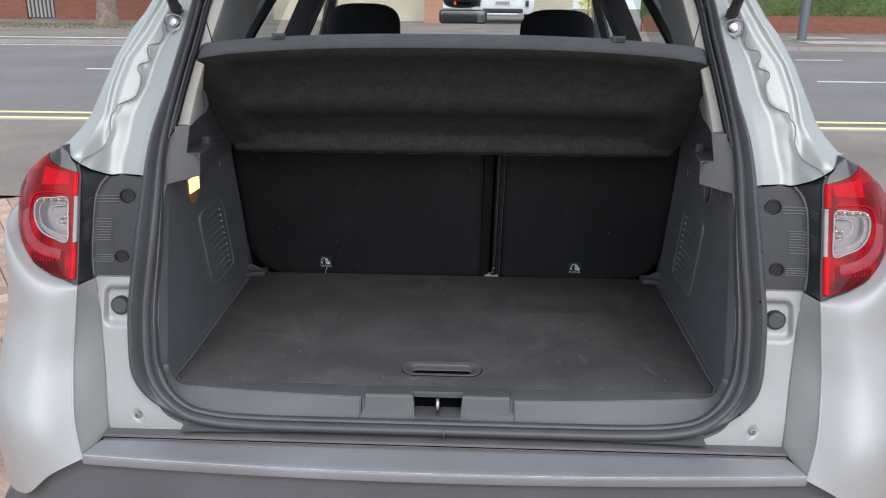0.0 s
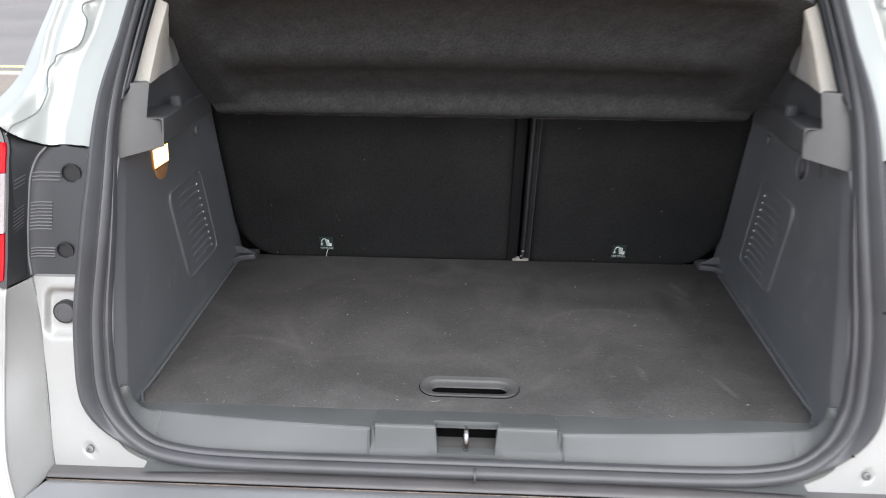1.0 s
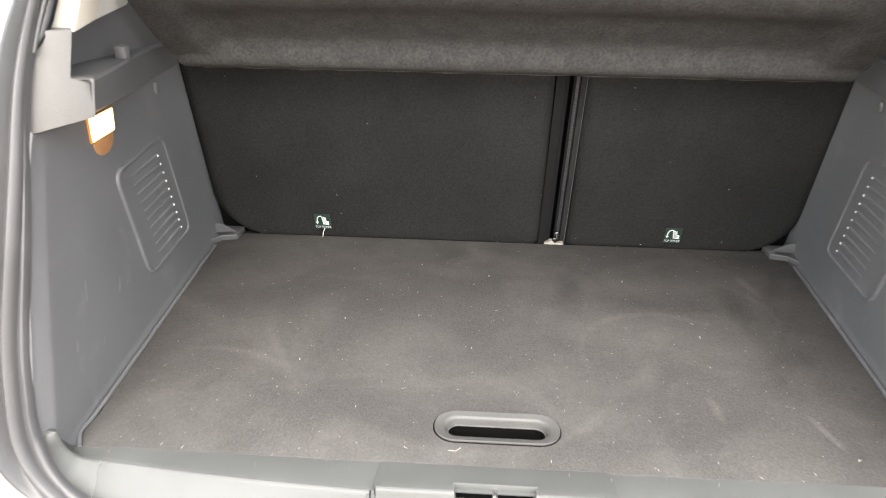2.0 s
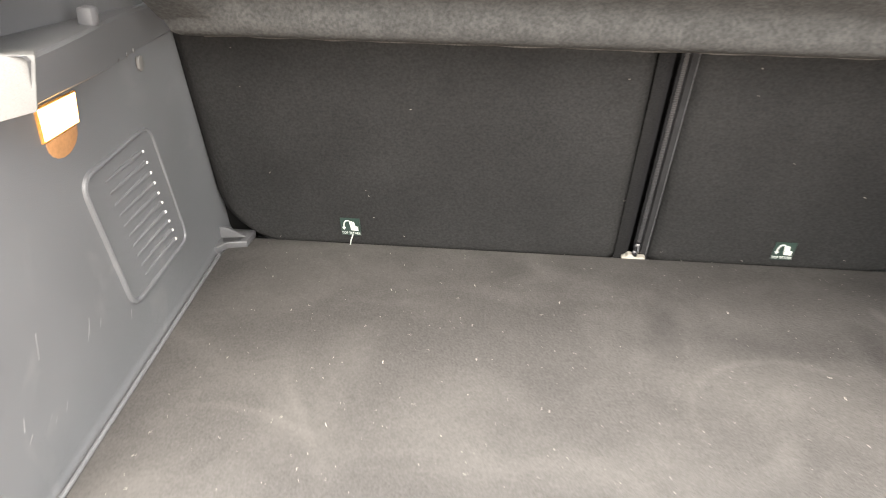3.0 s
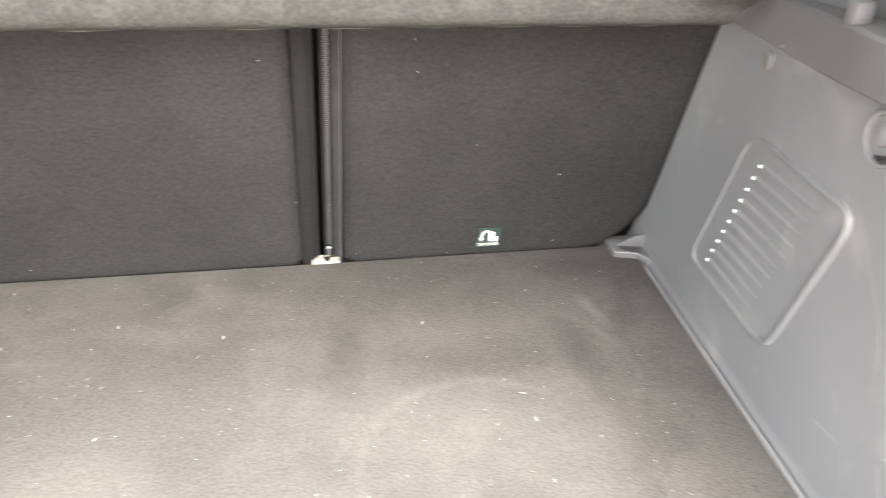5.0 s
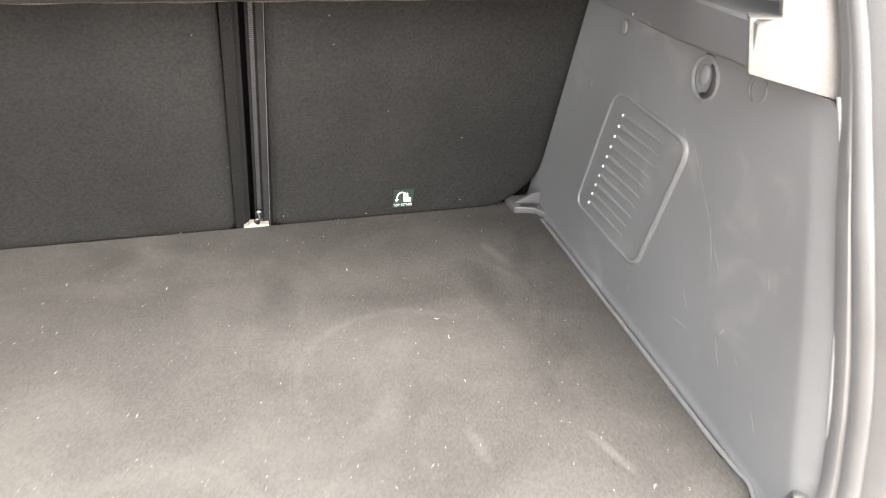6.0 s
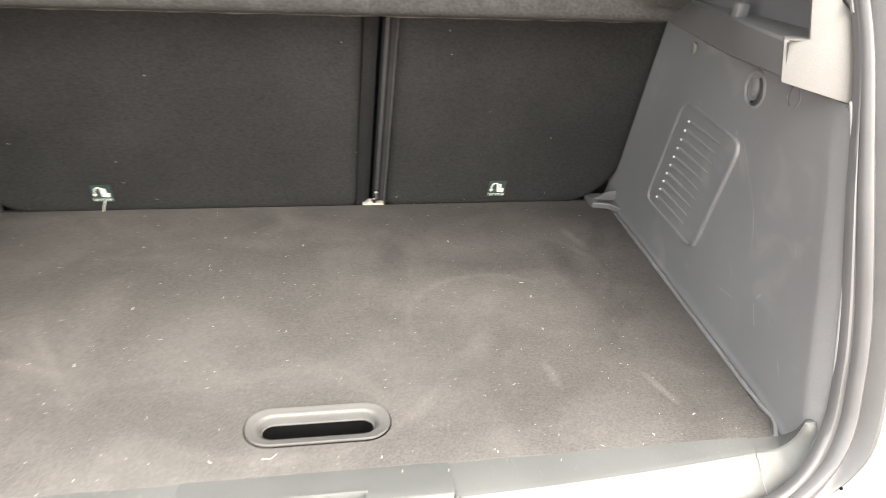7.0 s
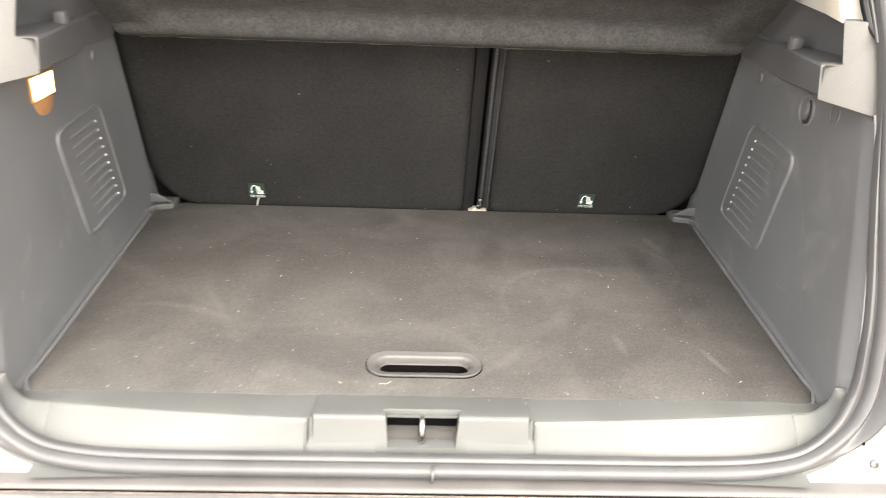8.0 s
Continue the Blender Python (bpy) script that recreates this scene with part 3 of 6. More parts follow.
CH_D = (0.008, 0.015, 0.008, 0.002, 0.0065, -0.002, 0.024)


def channel_depth(x, z):
    a = sx(z) - 0.012
    cols = [float(np.interp(z, CH_Z, [r[k] for r in CH_X])) for k in range(7)]
    return float(np.interp(x, [a, a + 0.012] + cols, (0.006, 0.0) + CH_D))


SEAM = [(0.588, 1.400), (0.591, 1.374), (0.588, 1.362), (0.594, 1.345), (0.611, 1.341), (0.6145, 1.3295), (0.608, 1.3165), (0.610, 1.309), (0.6255, 1.3035), (0.6265, 1.2925), (0.618, 1.2795), (0.619, 1.260), (0.6255, 1.243), (0.640, 1.2345),
        (0.6545, 1.2285), (0.657, 1.2185), (0.6655, 1.2085), (0.665, 1.193), (0.6615, 1.1785), (0.665, 1.163), (0.6705, 1.1495), (0.683, 1.1405), (0.694, 1.134), (0.702, 1.122)]


def seam_x(z):
    return float(np.interp(z, [q[1] for q in SEAM[::-1]], [q[0] for q in SEAM[::-1]]))


def gutter(s, t, z):
    """The painted rain channel: t from the seal (0) to the outer edge (1) at height z."""
    a = sx(z) - 0.012
    b = float(np.interp(z, CH_Z, [r[6] for r in CH_X]))
    x = a + (b - a) * t
    dy = sum(channel_depth(min(b, x + o), z) for o in (-0.0045, -0.003, -0.0015, 0, 0.0015, 0.003, 0.0045)) / 7
    dy -= 0.0042 * step(-0.009, -0.001, x - seam_x(z)) * step(1.41, 1.39, z) * step(1.125, 1.145, z)
    dy -= 0.036 * step(0.655, 0.70, x) * step(1.19, 1.135, z)
    return Vector((s * x, gy(z) + dy, z))


for s in (-1, 1):
    name = "rear_pillar"
    zs = [1.085 + i * 0.00559 for i in range(97)]
    ts = [i / 80 for i in range(81)]
    rows = []
    for z in zs:
        r = []
        for t in ts:
            x = abs(gutter(s, t, z).x)
            low = float(np.interp(x, [0.655, 0.665, 0.70, 0.737, 0.76], [1.1, 1.103, 1.126, 1.1575, 1.158]))
            p = gutter(s, t, max(z, low))
            r.append(Vector((s * x, p.y, max(z, low))))
        e = r[-1]
        r += [e + Vector((s * 0.012, 0.06, 0.0)), e + Vector((s * 0.018, 0.16, 0.004)), e + Vector((s * 0.016, 0.32, 0.01))]
        rows.append(r)
    bm = bmesh.new()
    sheet(bm, rows)
    pillar = part(name, bm, CHANNEL, car, "silver painted rain channel beside the opening", sharp=70)
    low_line = [(0.600, 1.1), (0.630, 1.1), (0.655, 1.1), (0.665, 1.103), (0.682, 1.1135), (0.70, 1.126), (0.718, 1.141), (0.737, 1.1575)]
    edge_pts = []
    for q in smooth_path([(a, b, 0) for a, b in low_line], 4):
        a0, b0 = abs(gutter(s, 0, q.y).x), abs(gutter(s, 1, q.y).x)
        edge_pts.append(gutter(s, (q.x - a0) / (b0 - a0), q.y) + Vector((0, -0.0005, -0.001)))
    part("panel_gap", tube(edge_pts, 0.0016, 6), VOID, pillar)
    # sealed seam that wanders down the channel
    pts = []
    for q in smooth_path([(a, b, 0) for a, b in SEAM], 4):
        a0, b0 = abs(gutter(s, 0, q.y).x), abs(gutter(s, 1, q.y).x)
        t = (q.x - a0) / (b0 - a0)
        pts.append(gutter(s, t, q.y) + Vector((0, -0.0004, 0)))
    part("seam_line", tube(pts, 0.0011, 6), SEALANT, pillar, "wavy grey sealed seam")

    # gas strut on its ball and plate
    strut = part("gas_strut", rod((s * 0.567, 0.276, 1.430), (s * 0.602, -0.12, 1.80), 0.0095), BLACK, car, "black gas strut of the tailgate")
    part("strut_end", rod((s * 0.566, 0.292, 1.412), (s * 0.5675, 0.270, 1.440), 0.0115, 0.010), BLACK, strut)
    plate = [(s * (0.569 + dx), gy(1.386 + dz) + 0.008, 1.386 + dz) for dx, dz in ((-0.019, 0.004), (-0.010, -0.012), (0.001, -0.019), (0.013, -0.010), (0.022, 0.006), (0.016, 0.014), (0.004, 0.017), (-0.012, 0.012))]
    plate_ob = part("strut_plate", prism(plate, (0, -0.004, -0.0015), bevel=0.001), STEEL, strut, "grey steel mounting plate")
    part("plate_rim", tube([Vector(p) + Vector((0, -0.005, -0.001)) for p in plate], 0.0013, 6, True), STRIKE, plate_ob)
    part("strut_bolt", lathe([(0.010, 0), (0.010, 0.004), (0.0088, 0.005), (0.0080, 0.004), (0.0068, 0.004), (0.0064, 0.0075), (0.0035, 0.008)], (s * 0.567, gy(1.385) + 0.001, 1.3845), (0, -1, 0.35)), STRIKE, strut)
    part("ball_socket", blob((s * 0.566, gy(1.414) - 0.006, 1.414), (0.0125, 0.013, 0.0125), 14), BLACK, strut)

    # tail light
    xin = curve([0.919, 0.96, 1.0, 1.046, 1.085, 1.108, 1.127, 1.157], [0.679, 0.682, 0.686, 0.690, 0.694, 0.696, 0.705, 0.737])
    xout = curve([0.919, 0.925, 0.929, 0.942, 0.960, 0.985, 1.008, 1.036, 1.076, 1.098, 1.120, 1.145, 1.157], [0.686, 0.702, 0.720, 0.757, 0.789, 0.819, 0.831, 0.838, 0.838, 0.822, 0.800, 0.764, 0.741])

    def lens_at(x, z, lift=0.0):
        u = min(1, max(0, (x - xin(z)) / (xout(z) - xin(z))))
        k = (z - 0.919) / 0.238
        y = -0.021 + 0.51 * (z - 0.919) - 0.018 * math.sin(math.pi * u) * math.sin(math.pi * (0.06 + 0.88 * k)) + 0.055 * (max(0, x - 0.685) / 0.155) ** 3
        return Vector((s * x, y - lift, z))

    def lens(u, z, lift=0.0):
        return lens_at(xin(z) + (xout(z) - xin(z)) * u, z, lift)

    zz = [0.919 + 0.238 * i / 34 for i in range(35)]
    light = part("tail_light", sheet(bmesh.new(), [[lens(j / 12, z, -0.002) for j in range(13)] for z in zz], thick=(0, 0.05, 0)), BLACK, car, "red and clear rear light cluster")

    def red_out(z):
        return xin(z) + min((xout(z) - xin(z)) * 0.985, max(0.012, xout(max(0.9195, z - 0.0075)) - xin(z)))

    def red(u, z, lift):
        return lens_at(xin(z) + 0.004 + (red_out(z) - xin(z) - 0.004) * u, z, lift)

    top_of = lambda u: 1.111 + 0.034 * u
    part("red_lens", sheet(bmesh.new(), [[red(j / 20, 0.9285 + (top_of(j / 20) - 0.9285) * i / 40, 0.001) for j in range(21)] for i in range(41)], thick=(0, 0.008, 0)), REDL, light, "glossy deep red plastic lens")
    part("clear_cap", sheet(bmesh.new(), [[lens(0.04 + 0.92 * j / 10, top_of(j / 10) + 0.0005 + (1.1545 - top_of(j / 10)) * i / 10, 0.0008) for j in range(11)] for i in range(11)], thick=(0, 0.008, 0)), SMOKE, light, "smoky clear top of the light")
    part("dark_panel", sheet(bmesh.new(), [[lens_at(0.758 + (0.806 - 0.758) * j / 8, 1.076 + (0.034 + 0.006 * math.sin(math.pi * j / 8)) * i / 8, 0.0018) for j in range(9)] for i in range(9)]), REDM, light, "darker upper band of the lens")
    part("rim_line", tube([lens_at(q.x, q.y, 0.0022) for q in smooth_path([(0.718, 1.0765, 0), (0.742, 1.0785, 0), (0.768, 1.0765, 0), (0.780, 1.067, 0), (0.784, 1.050, 0)], 5)], 0.0016, 6), REDB, light, "bright red rim round the clear lens")
    part("bright_panel", sheet(bmesh.new(), [[lens_at(0.712 + (0.764 - 0.712) * j / 10, 1.092 + (0.019 + 0.012 * j / 10 - 0.004 * (j / 10 - 0.5) ** 2) * i / 8, 0.0022) for j in range(11)] for i in range(9)], thick=(0, 0.003, 0)), REDB, light, "bright red upper lens")
    for za, zb in ((0.930, 0.990), (1.072, 1.112)):
        part("red_edge", sheet(bmesh.new(), [[lens_at(xin(z) + 0.003 + 0.010 * j / 4, z, 0.004 - 0.001 * abs(j - 2)) for j in range(5)] for z in [za + (zb - za) * i / 10 for i in range(11)]], thick=(0, 0.010, 0)), REDB, light)
    part("light_bar", sheet(bmesh.new(), [[lens_at(xin(z) + 0.003 + 0.0055 * j / 4, z, 0.0045 - 0.001 * abs(j - 2)) for j in range(5)] for z in [0.9915 + 0.079 * i / 12 for i in range(13)]], thick=(0, 0.010, 0)), PALEBAR, light, "clear strip of the light")

    part("outer_band", sheet(bmesh.new(), [[red(0.74 + 0.20 * j / 5, 0.985 + 0.105 * i / 14, 0.0018) for j in range(6)] for i in range(15)]), REDM, light, "darker outer band of the lens")
    # pink bar for a highlight down the lens, held in its colour
    part("lens_line", tube([red(0.70, 0.975 + 0.12 * i / 12, 0.0016) for i in range(13)], 0.0006, 6), PALER, light)

    # clear D-shaped lamp window, with rings inside
    dwin = [(0.702, 0.987), (0.727, 0.994), (0.752, 1.006), (0.769, 1.024), (0.777, 1.046), (0.776, 1.062), (0.766, 1.0715), (0.740, 1.0735), (0.712, 1.071), (0.706, 1.032)]

    def dline(k, lift, n=4):
        c = (0.706, 1.043)
        return [lens_at(c[0] + (q.x - c[0]) * k * 0.92, c[1] + (q.y - c[1]) * k * 0.90, lift) for q in smooth_path([(a, b, 0) for a, b in dwin], n, True)]

    bm = bmesh.new()
    sheet(bm, [dline(k, l) for k, l in ((1.0, 0.0005), (1.0, 0.0035), (0.96, 0.0045), (0.86, 0.004), (0.80, 0.002), (0.72, 0.0028), (0.5, 0.0035), (0.40, 0.0015), (0.2, 0.002), (0.05, 0.002))], closed=True)
    clear = part("clear_lens", bm, CLEARL, light, "clear ribbed lens with a chrome bowl behind it")
    part("lens_ring", tube(dline(0.97, 0.0045), 0.0012, 6, True), PALEBAR, clear)
    part("lens_ring", tube(dline(0.80, 0.0035), 0.0007, 6, True), PALEBAR, clear)
    part("lens_ring", tube(dline(0.46, 0.0035), 0.0009, 6, True), PALEBAR, clear)
    for k in range(8):
        x = 0.718 + 0.0068 * k
        part("bowl_facet", blob(lens_at(x, 1.0645 - 0.012 * (max(0, x - 0.750) / 0.016) ** 2 * 0.3, 0.0042), (0.0024, 0.001, 0.0042), 6), CHROME if k % 2 else AMBERD, clear)
    for k in range(7):
        part("bowl_facet", blob(lens_at(0.7095 + 0.0045 * (k % 3), 1.026 + 0.008 * (k // 3), 0.0042), (0.0016, 0.001, 0.003), 6), CHROME if k % 2 else AMBERD, clear)
    # paler arc round the window and the ribs of the lower lamp
    arcp = smooth_path([(0.784, 1.050, 0), (0.780, 1.026, 0), (0.766, 1.004, 0), (0.742, 0.989, 0), (0.712, 0.980, 0)], 5)
    part("pale_band", sheet(bmesh.new(), [[lens_at(p.x + (p.x - 0.715) * 0.30 * j / 3, p.y - 0.016 * j / 3 * min(1, 1.4 - (p.y - 0.985) * 13), 0.0022 + 0.001 * (j in (1, 2))) for j in range(4)] for p in arcp]), PALER, light, "paler translucent band")
    dark = [[lens_at(0.702 + (0.770 - 0.702) * j / 12 + 0.004 * i / 8, 0.9385 + 0.0004 * j * j / 2 * 0.55 + (0.040 - 0.0018 * j) * i / 8, 0.0016) for j in range(13)] for i in range(9)]
    part("lower_lamp", sheet(bmesh.new(), dark), REDD, light, "darker lower lamp behind the lens")
    for k in range(10):
        x = 0.705 + 0.0062 * k
        part("lens_rib", tube([lens_at(x, 0.974, 0.0020), lens_at(x + 0.001, 0.967, 0.0024), lens_at(x, 0.961, 0.0018)], 0.0009, 6), REDB, light)

    # black plastic bracket between light and seal
    rows = []
    for i in range(14):
        k = i / 13
        r = []
        for j, (dy, ztop) in enumerate(((0.012, 1.101), (0.012, 1.101), (0.012, 1.101), (0.011, 1.100), (0.007, 1.099), (0.001, 1.101), (-0.004, 1.122), (-0.006, 1.127))):
            z = 0.913 + (ztop - 0.913) * k
            x = (sx(z) - 0.01, 0.615, 0.648, 0.672, 0.681, 0.6855, xin(z) + 0.001, xin(z) + 0.003)[j]
            if 3 <= j <= 5:
                x -= 0.018 * (max(0, k - 0.78) / 0.22) ** 2 + 0.006 * (1 - min(1, k / 0.15))
            if j > 5:
                z += 0.006 * (1 - k)
            r.append((s * x, dy + gy(z) if j < 6 else -0.021 + 0.51 * (z - 0.919) + (0.004, 0.001)[j - 6], z))
        rows.append(r)
    bracket = part("lamp_bracket", sheet(bmesh.new(), rows, thick=(0, 0.01, 0)), BLACK, car, "black plastic bracket holding the rear light", sharp=30)
    edge = [(0.660, 1.098), (0.672, 1.085), (0.680, 1.066), (0.6835, 1.043), (0.6835, 1.0), (0.682, 0.95), (0.676, 0.916)]
    part("plate_edge", tube([(s * q.x, gy(q.y) + 0.005, q.y) for q in smooth_path([(a, b, 0) for a, b in edge], 5)], 0.0018, 8), RIBLIT, bracket)
    for cx, cz, r in ((0.622, 1.060, 0.0135), (0.627, 0.950, 0.0115)):
        cut(bracket, rod((s * cx, gy(cz) - 0.03, cz), (s * cx, gy(cz) + 0.06, cz), r, seg=24))
        part("screw_well", lathe([(r + 0.002, 0.0), (r + 0.002, 0.004), (r, 0.004), (r - 0.001, -0.026), (0.003, -0.027)], (s * cx, gy(cz) + 0.0125, cz), (0, -1, 0)), BLACK, bracket)
        part("screw", lathe([(0.0065, 0), (0.006, 0.004), (0.003, 0.0045), (0.0028, 0.002), (0.0005, 0.002)], (s * cx, gy(cz) + (0.032 if cz > 1 else 0.020), cz), (0, -1, 0), 12), BLACK if cz > 1 else STEEL, bracket)
    for zs_, x0, x1 in (([1.050, 1.0555, 1.061], 0.638, 0.677), ([0.941, 0.945, 0.949, 0.953], 0.642, 0.675), ([0.980 + 0.0048 * k for k in range(9)], 0.649, 0.678)):
        for z in zs_:
            part("rib", tube([(s * x0, gy(z) + 0.0105, z), (s * 0.670, gy(z) + 0.0105, z), (s * (x1 + 0.003), gy(z) + 0.006, z)], 0.0011, 6), RIBLIT, bracket)
            pa, pb = Vector((0.6855, gy(z) + 0.001, z)), Vector((xin(z - 0.006) + 0.001, -0.021 + 0.51 * (z - 0.925) + 0.004, z - 0.006))
            part("rib", tube([(s * (q.x - 0.0004), q.y, q.z) for q in (pa.lerp(pb, 0.12), pa.lerp(pb, 0.4), pa.lerp(pb, 0.72))], 0.0005, 6), RIBLIT, bracket)

    # painted panel below the bracket, with the pocket of the bump stop
    rows = []
    n = 44
    for i in range(61):
        z = 0.640 + (0.915 - 0.640) * i / 60
        x0, x1 = sx(z) - 0.012, 0.635 + (z - 0.64) * 0.115 + 0.005 * step(0.84, 0.91, z)
        r = []
        for j in range(n + 1):
            x = x0 + (x1 - x0) * j / n
            d = ((max(0, abs(x - 0.622) - 0.018)) ** 2 + (max(0, abs(z - 0.862) - 0.020)) ** 2) ** 0.5
            dip = 0.012 * (1 - step(0.008, 0.017, d))
            scr = ((x - 0.581) ** 2 + (z - 0.6655) ** 2) ** 0.5
            dip += 0.003 * (1 - step(0.007, 0.010, scr))
            r.append((s * x, gy(z) + dip + 0.002, z))
        rows.append(r)
    bm = sheet(bmesh.new(), rows, thick=(0, 0.012, 0))
    jamb = part("jamb_panel", bm, SILVER_IN, car, "silver painted lower jamb", sharp=60)
    part("jamb_screw", lathe([(0.0065, 0), (0.006, 0.003), (0.0028, 0.0034), (0.0026, 0.001), (0.0004, 0.001)], (s * 0.581, gy(0.6655) + 0.004, 0.6655), (0, -1, 0.35), 14), STEEL, jamb)
    stop = part("bump_stop", lathe([(0.0182, -0.004), (0.0182, 0.005), (0.0172, 0.0068), (0.0162, 0.0068)], (s * 0.625, gy(0.861) + 0.012, 0.861), (0, -1, 0.1), 28), BLACK, jamb, "round bump stop with a dark rim")
    part("rubber_pad", lathe([(0.0155, 0.0), (0.0155, 0.006), (0.0142, 0.0075), (0.010, 0.0078), (0.0095, 0.0072), (0.002, 0.0074)], (s * 0.625, gy(0.861) + 0.012, 0.861), (0, -1, 0.1), 28), BUMPER, stop, "grey-black rubber pad")

    # rear corner of the bumper and wing, painted
    seam_r = [(0.637, -0.052, 0.636), (0.642, -0.036, 0.69), (0.652, -0.006, 0.775), (0.660, 0.024, 0.85), (0.669, 0.032, 0.903), (0.672, 0.035, 0.914)]
    crease = [(0.648, -0.140, 0.626), (0.668, -0.114, 0.692), (0.684, -0.064, 0.777), (0.683, -0.042, 0.845), (0.6805, -0.028, 0.898), (0.680, -0.020, 0.916)]
    outer = [
        [(0.648, -0.140, 0.626), (0.698, -0.163, 0.606), (0.752, -0.158, 0.562), (0.835, -0.085, 0.545), (0.868, 0.02, 0.56), (0.882, 0.18, 0.58), (0.888, 0.5, 0.60)],
        [(0.668, -0.114, 0.692), (0.718, -0.148, 0.69), (0.775, -0.140, 0.688), (0.838, -0.080, 0.685), (0.868, 0.01, 0.68), (0.882, 0.15, 0.68), (0.888, 0.5, 0.68)],
        [(0.684, -0.064, 0.777), (0.735, -0.094, 0.775), (0.785, -0.088, 0.772), (0.838, -0.042, 0.77), (0.862, 0.03, 0.77), (0.878, 0.15, 0.77), (0.886, 0.5, 0.77)],
        [(0.683, -0.042, 0.845), (0.733, -0.062, 0.850), (0.785, -0.045, 0.853), (0.830, -0.005, 0.858), (0.855, 0.06, 0.863), (0.870, 0.16, 0.87), (0.882, 0.5, 0.88)],
        [(0.6805, -0.028, 0.898), (0.722, -0.043, 0.910), (0.766, -0.038, 0.930), (0.808, -0.008, 0.960), (0.842, 0.045, 1.0), (0.864, 0.17, 1.03), (0.877, 0.5, 1.05)],
        [(0.680, -0.020, 0.916), (0.718, -0.020, 0.927), (0.760, -0.008, 0.947), (0.800, 0.016, 0.977), (0.836, 0.06, 1.02), (0.860, 0.18, 1.045), (0.875, 0.5, 1.07)],
        [(0.680, 0.030, 0.930), (0.718, 0.028, 0.938), (0.755, 0.042, 0.958), (0.790, 0.070, 0.988), (0.826, 0.12, 1.03), (0.850, 0.22, 1.06), (0.866, 0.5, 1.09)],
    ]
    m3 = lambda p: Vector((s * p[0], p[1], p[2]))
    corner = part("bumper_corner", sheet(bmesh.new(), smooth_rows([[m3(p) for p in r] for r in outer], 6, 5)), SILVER, car, "silver painted bumper corner", sharp=60)
    part("corner_flank", sheet(bmesh.new(), smooth_rows([[m3(a), m3(a) * 0.5 + m3(b) * 0.5, m3(b)] for a, b in zip(seam_r, crease)], 6, 2)), SILVER_IN, corner)
    part("crease_edge", tube(smooth_path([m3(p) for p in crease], 6), 0.0022, 8), SILVER, corner)
    part("panel_gap", tube(smooth_path([m3(p) + Vector((s * 0.001, -0.0025, 0)) for p in seam_r], 6), 0.0015, 6), SEALANT, corner)

# the plastic load step of the bumper
ye = lambda x: -0.164 + 0.026 * (x / 0.632) ** 2
xs_ = [-0.632 + 1.264 * i / 40 for i in range(41)]
rows = [[(x * (0.640 / 0.632), -0.0785, 0.628) for x in xs_], [(x, -0.0815, 0.634) for x in xs_]]
for k in (0.2, 0.4, 0.6, 0.8, 0.93):
    rows.append([(x * (1 + 0.028 * k), -0.0815 + (ye(x) + 0.0815) * k, 0.636 - 0.003 * k) for x in xs_])
rows += [[(x * 1.029, ye(x) + 0.001, 0.6315) for x in xs_], [(x * 1.029, ye(x) - 0.001, 0.627) for x in xs_], [(x * 1.029, ye(x) + 0.003, 0.612) for x in xs_]]
bump = part("bumper_step", sheet(bmesh.new(), rows, thick=None), STEPM, car, "worn black plastic load step of the bumper", sharp=60)
part("step_groove", tube([(x * 1.008, -0.0788, 0.6345) for x in xs_], 0.0015, 6), VOID, bump)
part("dirt_line", tube([(x * 1.006, -0.0815, 0.6345) for x in xs_], 0.0006, 6), RUST, bump)
# thin pale bar: the highlight along the step's front edge, as colour
part("step_edge", tube([(x * 1.0285, ye(x) + 0.0008, 0.6322) for x in xs_], 0.0011, 6), EDGEGLINT, bump, "pale line for the highlight along the front edge")
rows = [[(x * 1.01, y, z) for x in xs_] for y, z in ((-0.050, 0.6415), (-0.062, 0.6400), (-0.070, 0.6385), (-0.0755, 0.6368), (-0.0775, 0.6310), (-0.074, 0.60))]
part("sill_strip", sheet(bmesh.new(), rows), STRIPM, car, "black plastic strip under the seal", sharp=60)
# lower bumper skin, wrapped round to the sides
top = [(-0.888, 0.5, 0.60), (-0.882, 0.18, 0.58), (-0.868, 0.02, 0.56), (-0.835, -0.085, 0.545), (-0.760, -0.155, 0.560), (-0.698, -0.164, 0.607), (-0.652, -0.142, 0.625)]
top = top + [(x, ye(x) + 0.0015, 0.6265) for x in xs_[2:-2:2]] + [(-a, b, c) for a, b, c in top[::-1]]
rows = [[(x * 0.998, y + 0.002, z + 0.003) for x, y, z in top], [(x * 0.997, y + 0.012, z - 0.010) for x, y, z in top], [(x * 0.998, y + 0.010, z - 0.028) for x, y, z in top], [(x * 1.005, y - 0.022, 0.50) for x, y, z in top], [(x * 1.005, y - 0.026, 0.46) for x, y, z in top], [(x, y - 0.02, 0.38) for x, y, z in top], [(x * 0.97, y + 0.05, 0.28) for x, y, z in top]]
part("lower_bumper", sheet(bmesh.new(), rows), BUMPER, car, "black grained plastic lower bumper", sharp=60)

